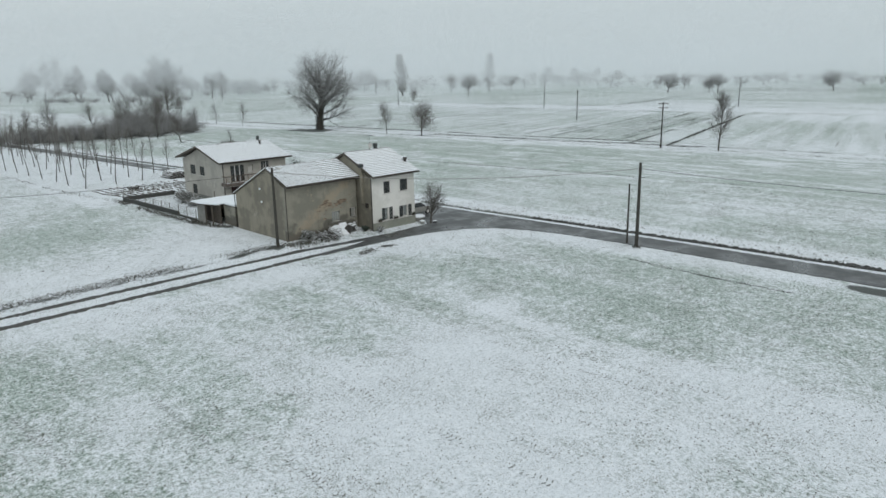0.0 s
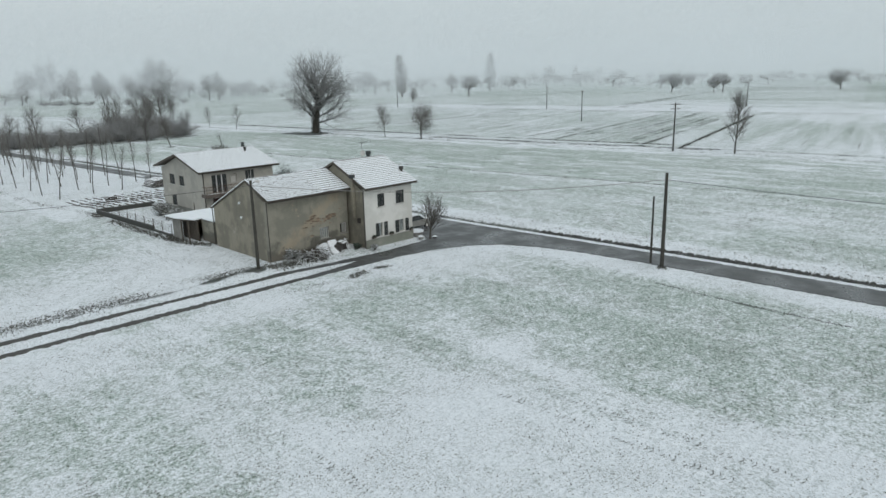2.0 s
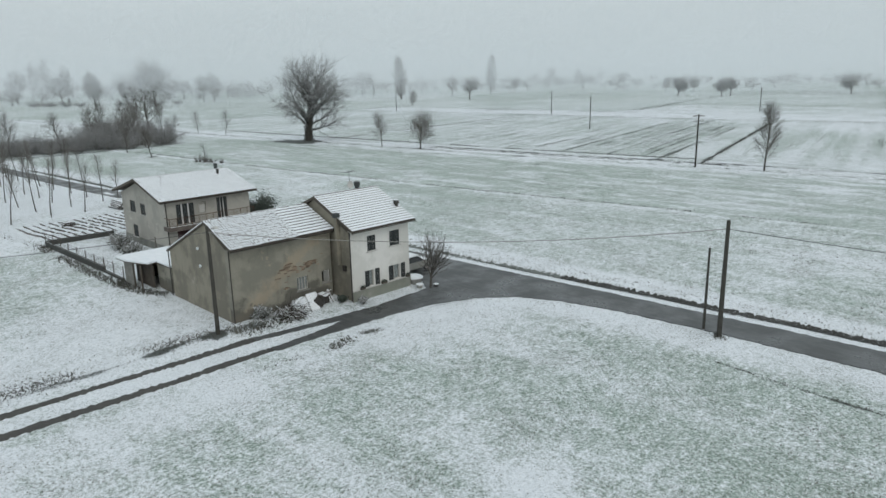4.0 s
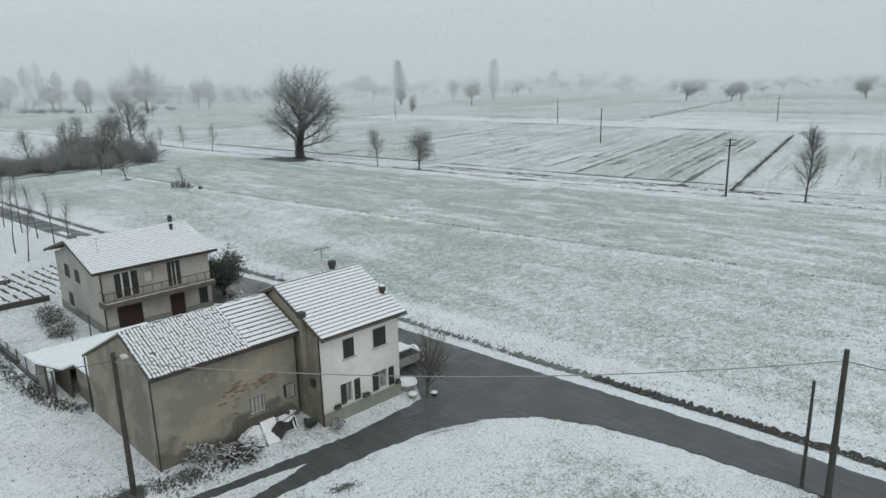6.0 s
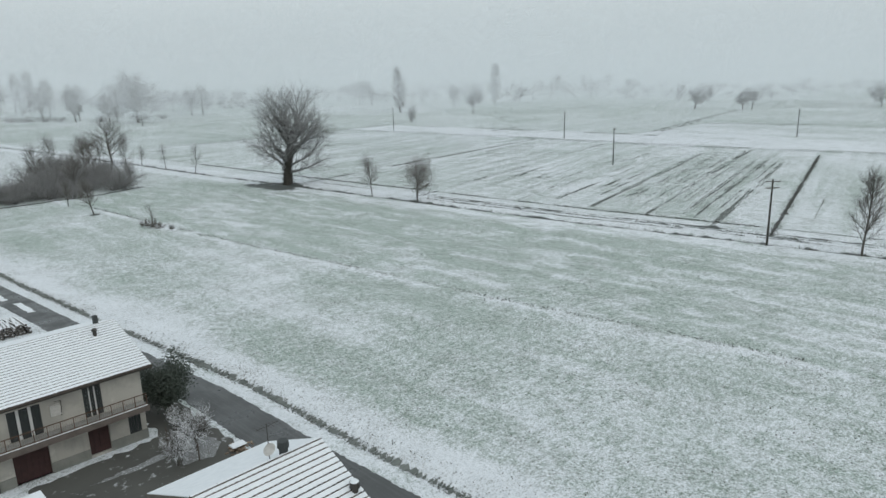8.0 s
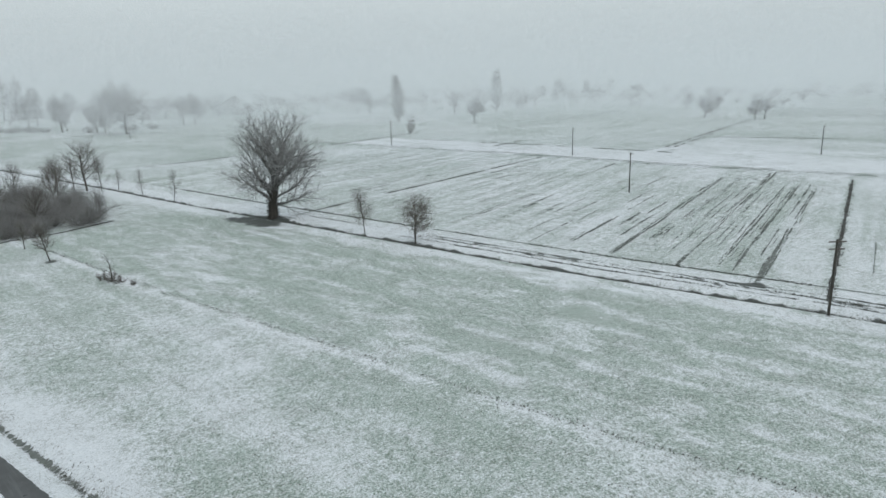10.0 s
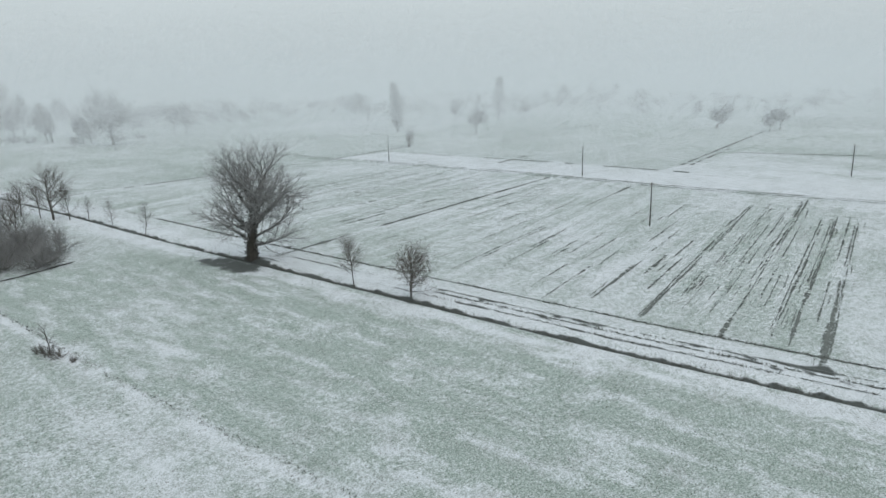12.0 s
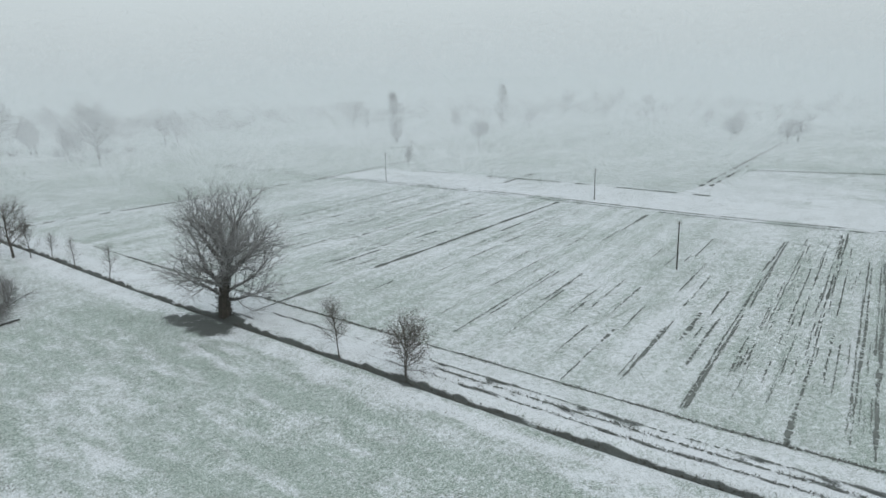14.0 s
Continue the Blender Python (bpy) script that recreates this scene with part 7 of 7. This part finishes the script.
def snow_mound(name, label, at, r, h, seed, kind_word, material):
    rng = random.Random(seed)
    ob = thing(name, label, kind_word, at)
    base, top = Shape(), Shape()
    n = 12
    def dome(sh, r0, z0, hh, m):
        pts = []
        for j in range(4):
            a = math.pi / 2 * j / 4
            pts += [(r0 * math.cos(a) * math.cos(2 * math.pi * i / n) * rng.uniform(0.93, 1.07), r0 * math.cos(a) * math.sin(2 * math.pi * i / n) * rng.uniform(0.93, 1.07), z0 + hh * math.sin(a)) for i in range(n)]
        pts.append((0, 0, z0 + hh))
        sh.solid(pts, [(j * n + i, j * n + (i + 1) % n, (j + 1) * n + (i + 1) % n, (j + 1) * n + i) for j in range(3) for i in range(n)] + [(3 * n + i, 3 * n + (i + 1) % n, 4 * n) for i in range(n)])
    base.tube((0, 0, -0.05), (0, 0, h * 0.55), r * 0.62, r * 0.85, 12)
    dome(top, r * 0.95, h * 0.54, h * 0.28, 0)
    part("pot", base, material, ob)
    part("snow_cap", top, SNOW, ob, "rounded cap of snow", smooth=True)


# the first and largest stands in for a snow-covered heap
snow_mound("stone_planter", "round stone planter shape topped with snow beside the house", (41.7, 47.6, 0.05), 0.75, 0.95, 41, "planter", CONCRETE)
snow_mound("stone_planter", "round stone planter shape topped with snow beside the house", (41.2, 46.5, 0.05), 0.34, 0.45, 42, "planter", CONCRETE)
snow_mound("stone_planter", "low dark pot with snow at the tree's foot", (42.35, 45.75, 0.05), 0.24, 0.3, 43, "planter", METAL)


def parked_car():
    ob = thing("parked_car", "small pale hatchback parked behind the house, snow on its roof", "car", (44.0, 50.6, 0.05))
    s = Shape()
    side = [(-1.85, 0.35), (1.8, 0.35), (1.88, 0.6), (1.75, 0.82), (0.95, 0.92), (-1.8, 0.95), (-1.9, 0.6)]
    s.extrude(side, -0.78, 0.78, "y")
    body = part("body", s, CAR_PAINT, ob, "pale grey painted body")
    s = Shape()
    low, top = [(-1.72, 0.93), (0.92, 0.93)], [(-1.45, 1.42), (0.3, 1.42)]
    pts = [(x, y, z) for (x, z), y in ((low[0], -0.74), (low[1], -0.74), (low[1], 0.74), (low[0], 0.74))] + [(x, y, z) for (x, z), y in ((top[0], -0.6), (top[1], -0.6), (top[1], 0.6), (top[0], 0.6))]
    s.solid(pts, [(4, 5, 6, 7), (0, 1, 5, 4), (1, 2, 6, 5), (2, 3, 7, 6), (3, 0, 4, 7)])
    part("windows", s, CAR_GLASS, ob, "dark glazed cabin")
    s = Shape()
    s.box(-1.48, 0.34, -0.62, 0.62, 1.42, 1.55, 0, 0.05)
    part("roof_snow", s, SNOW, ob, "slab of snow on the car roof")
    s = Shape()
    s.extrude([(0.98, 0.925), (1.7, 0.85), (1.7, 0.92), (0.98, 1.0)], -0.7, 0.7, "y")
    part("bonnet_snow", s, SNOW, ob, "snow on the bonnet")
    for x in (-1.2, 1.15):
        for y in (-0.74, 0.74):
            t = Shape()
            t.tube((x, y - 0.09, 0.3), (x, y + 0.09, 0.3), 0.3, 0.3, 16)
            wheel = part("wheel", t, RUBBER, ob, "black tyre")
            r = Shape()
            yy = y + (0.095 if y > 0 else -0.095)
            r.tube((x, yy - 0.01, 0.3), (x, yy + 0.01, 0.3), 0.18, 0.18, 12)
            part("rim", r, SILL, wheel)


CAR_GLASS = plain("car_glass", (0.02, 0.022, 0.024), (0.03, 0.032, 0.034), 2, 0.1, 0, 0)
CAR_PAINT = plain("car_paint", (0.26, 0.26, 0.24), (0.32, 0.32, 0.3), 2, 0.35, 0.1, 0)
RUBBER = plain("tyre_rubber", (0.02, 0.02, 0.02), (0.035, 0.035, 0.035), 5, 0.8)
parked_car()


SLUSH = snowy("trodden_snow", (0.1, 0.1, 0.095), (0.3, 0.31, 0.31), 1.02, 2.2)


def snow_strip(pts, label, z=0.075):
    bm = ragged(pts, 0.3, 0.12, int(pts[0][1]))
    flat_sheet("snow_patch", bm, SLUSH if "yard" in label or "fruit" in label else SNOW, z, label, "snow")


snow_strip([(35.6, 68.5), (38.0, 68.3), (40.0, 68.2), (40.8, 68.6), (40.0, 69.0), (37.6, 68.7)], "trodden snow patch in the farmyard", 0.335)
snow_strip([(40.7, 66.6), (42.4, 66.2), (43.6, 67.4), (43.4, 69.6), (42.2, 70.6), (41.2, 69.4)], "snow left under the fruit trees", 0.338)


snow_strip([(42.6, 108.5), (43.3, 108.4), (42.9, 113.0), (42.3, 113.2)], "leftover strip of snow on the lane")
snow_strip([(41.5, 115.4), (42.2, 115.2), (42.0, 118.2), (41.4, 118.4)], "leftover strip of snow on the lane")


def slush_streaks():
    """Thin curved lines of slush that turning wheels left at the bend."""
    rng = random.Random(505)
    s = Shape()
    for k in range(64):
        r, cx, cy = rng.uniform(4.5, 8.5), 36.4 + rng.gauss(0, 0.3), 36.3 + rng.gauss(0, 0.3)
        a = rng.uniform(0.72, 1.2)
        for _ in range(rng.randint(3, 9)):
            b = a + rng.uniform(0.02, 0.05)
            w = rng.uniform(0.008, 0.03)
            x, y = cx + (r + 1.5) * math.cos(a), cy + (r + 1.5) * math.sin(a)
            if x < road_edge(y) - 0.4 and (y < 45.0 or x > 43) and math.hypot(x - 36, y - 33) > 9.6:
                s.face([(cx + (r + 1.5 + o) * math.cos(t), cy + (r + 1.5 + o) * math.sin(t), 0.056) for t, o in ((a, -w), (b, -w * 0.6), (b, w * 0.6), (a, w))])
            a = b + rng.uniform(0, 0.02)
    whole("slush_streaks", s, plain("thin_slush", (0.12, 0.125, 0.125), (0.24, 0.25, 0.25), 3, 0.6, 0, 0.2), "thin curved streaks of slush on the wet lane", "slush", kind="stuff")


slush_streaks()


# ---- the mist over the far fields ----
def mist_bank(s0, s1, z0, z1, count, size, seed, soft):
    """Haze of snow mist over the plain, put into shape: a cloud of hair-thin wisps that veils what stands behind.
    s is the way out along the diagonal of the plan; size: length and thickness of a wisp;
    soft: over how many metres the cloud thins out at its top, at its foot, and at its ends."""
    g = np.random.default_rng(seed)
    n = count * 4
    s = s0 + (s1 - s0) * g.random(n)
    wide = 12 + 0.68 * s
    lat = (g.random(n) - 0.5) * 2 * wide
    z = z0 + (z1 - z0) * g.random(n)
    edge = np.clip((z1 - z) / soft[0], 0, 1) * np.clip((z - z0) / soft[1] + (z0 < 1), 0, 1) * np.clip((s - s0) / soft[2], 0, 1) * np.clip((s1 - s) / soft[2], 0, 1)
    thick = edge * wide / s ** 2
    keep = g.random(n) < thick / thick.max()
    s, lat, z = s[keep][:count], lat[keep][:count], z[keep][:count]
    n = len(s)
    x, y = (s + lat) * math.sqrt(0.5), (s - lat) * math.sqrt(0.5)
    c = np.stack([x, y, z + 0.3], -1)
    turn = g.normal(0, 0.5, n) - math.pi / 4
    tilt = g.uniform(-1.5, 1.5, n)
    out = np.stack([np.cos(turn) * np.cos(tilt), np.sin(turn) * np.cos(tilt), np.sin(tilt)], -1) * (size[0] * (0.6 + 0.8 * g.random(n)))[:, None] / 2
    v = np.empty((n, 3, 3))
    v[:, 0] = c - out
    v[:, 1] = c + out
    v[:, 2] = c + out * (g.random(n) - 0.5)[:, None] + np.stack([-np.cos(turn) * np.sin(tilt), -np.sin(turn) * np.sin(tilt), np.cos(tilt)], -1) * size[1]
    me = bpy.data.meshes.new("mist")
    me.vertices.add(3 * n)
    me.vertices.foreach_set("co", v.reshape(-1).astype(np.float32))
    me.loops.add(3 * n)
    me.loops.foreach_set("vertex_index", np.arange(3 * n, dtype=np.int32))
    me.polygons.add(n)
    me.polygons.foreach_set("loop_start", np.arange(0, 3 * n, 3, dtype=np.int32))
    me.update(calc_edges=True)
    me.materials.append(MIST)
    tagged(new("mist", me), "pale thin wisps in place of snow-mist haze over the far fields", "mist", kind="stuff")


def mist_material():
    m, t, b = nodes_of("haze_wisps")
    b.inputs["Base Color"].default_value = (0.905, 0.935, 0.955, 1)
    b.inputs["Roughness"].default_value = 1.0
    tr = t.nodes.new("ShaderNodeBsdfTranslucent")
    tr.inputs["Color"].default_value = (0.905, 0.935, 0.955, 1)
    mix = t.nodes.new("ShaderNodeMixShader")
    mix.inputs[0].default_value = 0.5
    t.links.new(b.outputs[0], mix.inputs[1])
    t.links.new(tr.outputs[0], mix.inputs[2])
    t.links.new(mix.outputs[0], t.nodes["Material Output"].inputs["Surface"])
    return m


MIST = mist_material()
# The first two banks hang high, added so that higher views meet more haze.
mist_bank(225, 370, 8, 36, 172000, (4.2, 0.016), 11, (14, 8, 45))
mist_bank(140, 300, 25, 42, 240000, (2.0, 0.01), 15, (8, 4, 30))
mist_bank(260, 440, 0, 34, 62000, (4.2, 0.016), 12, (14, 1, 40))
mist_bank(440, 690, 0, 82, 275000, (7.0, 0.043), 13, (45, 1, 40))
mist_bank(690, 1100, 0, 52, 110000, (12.0, 0.11), 14, (30, 1, 60))
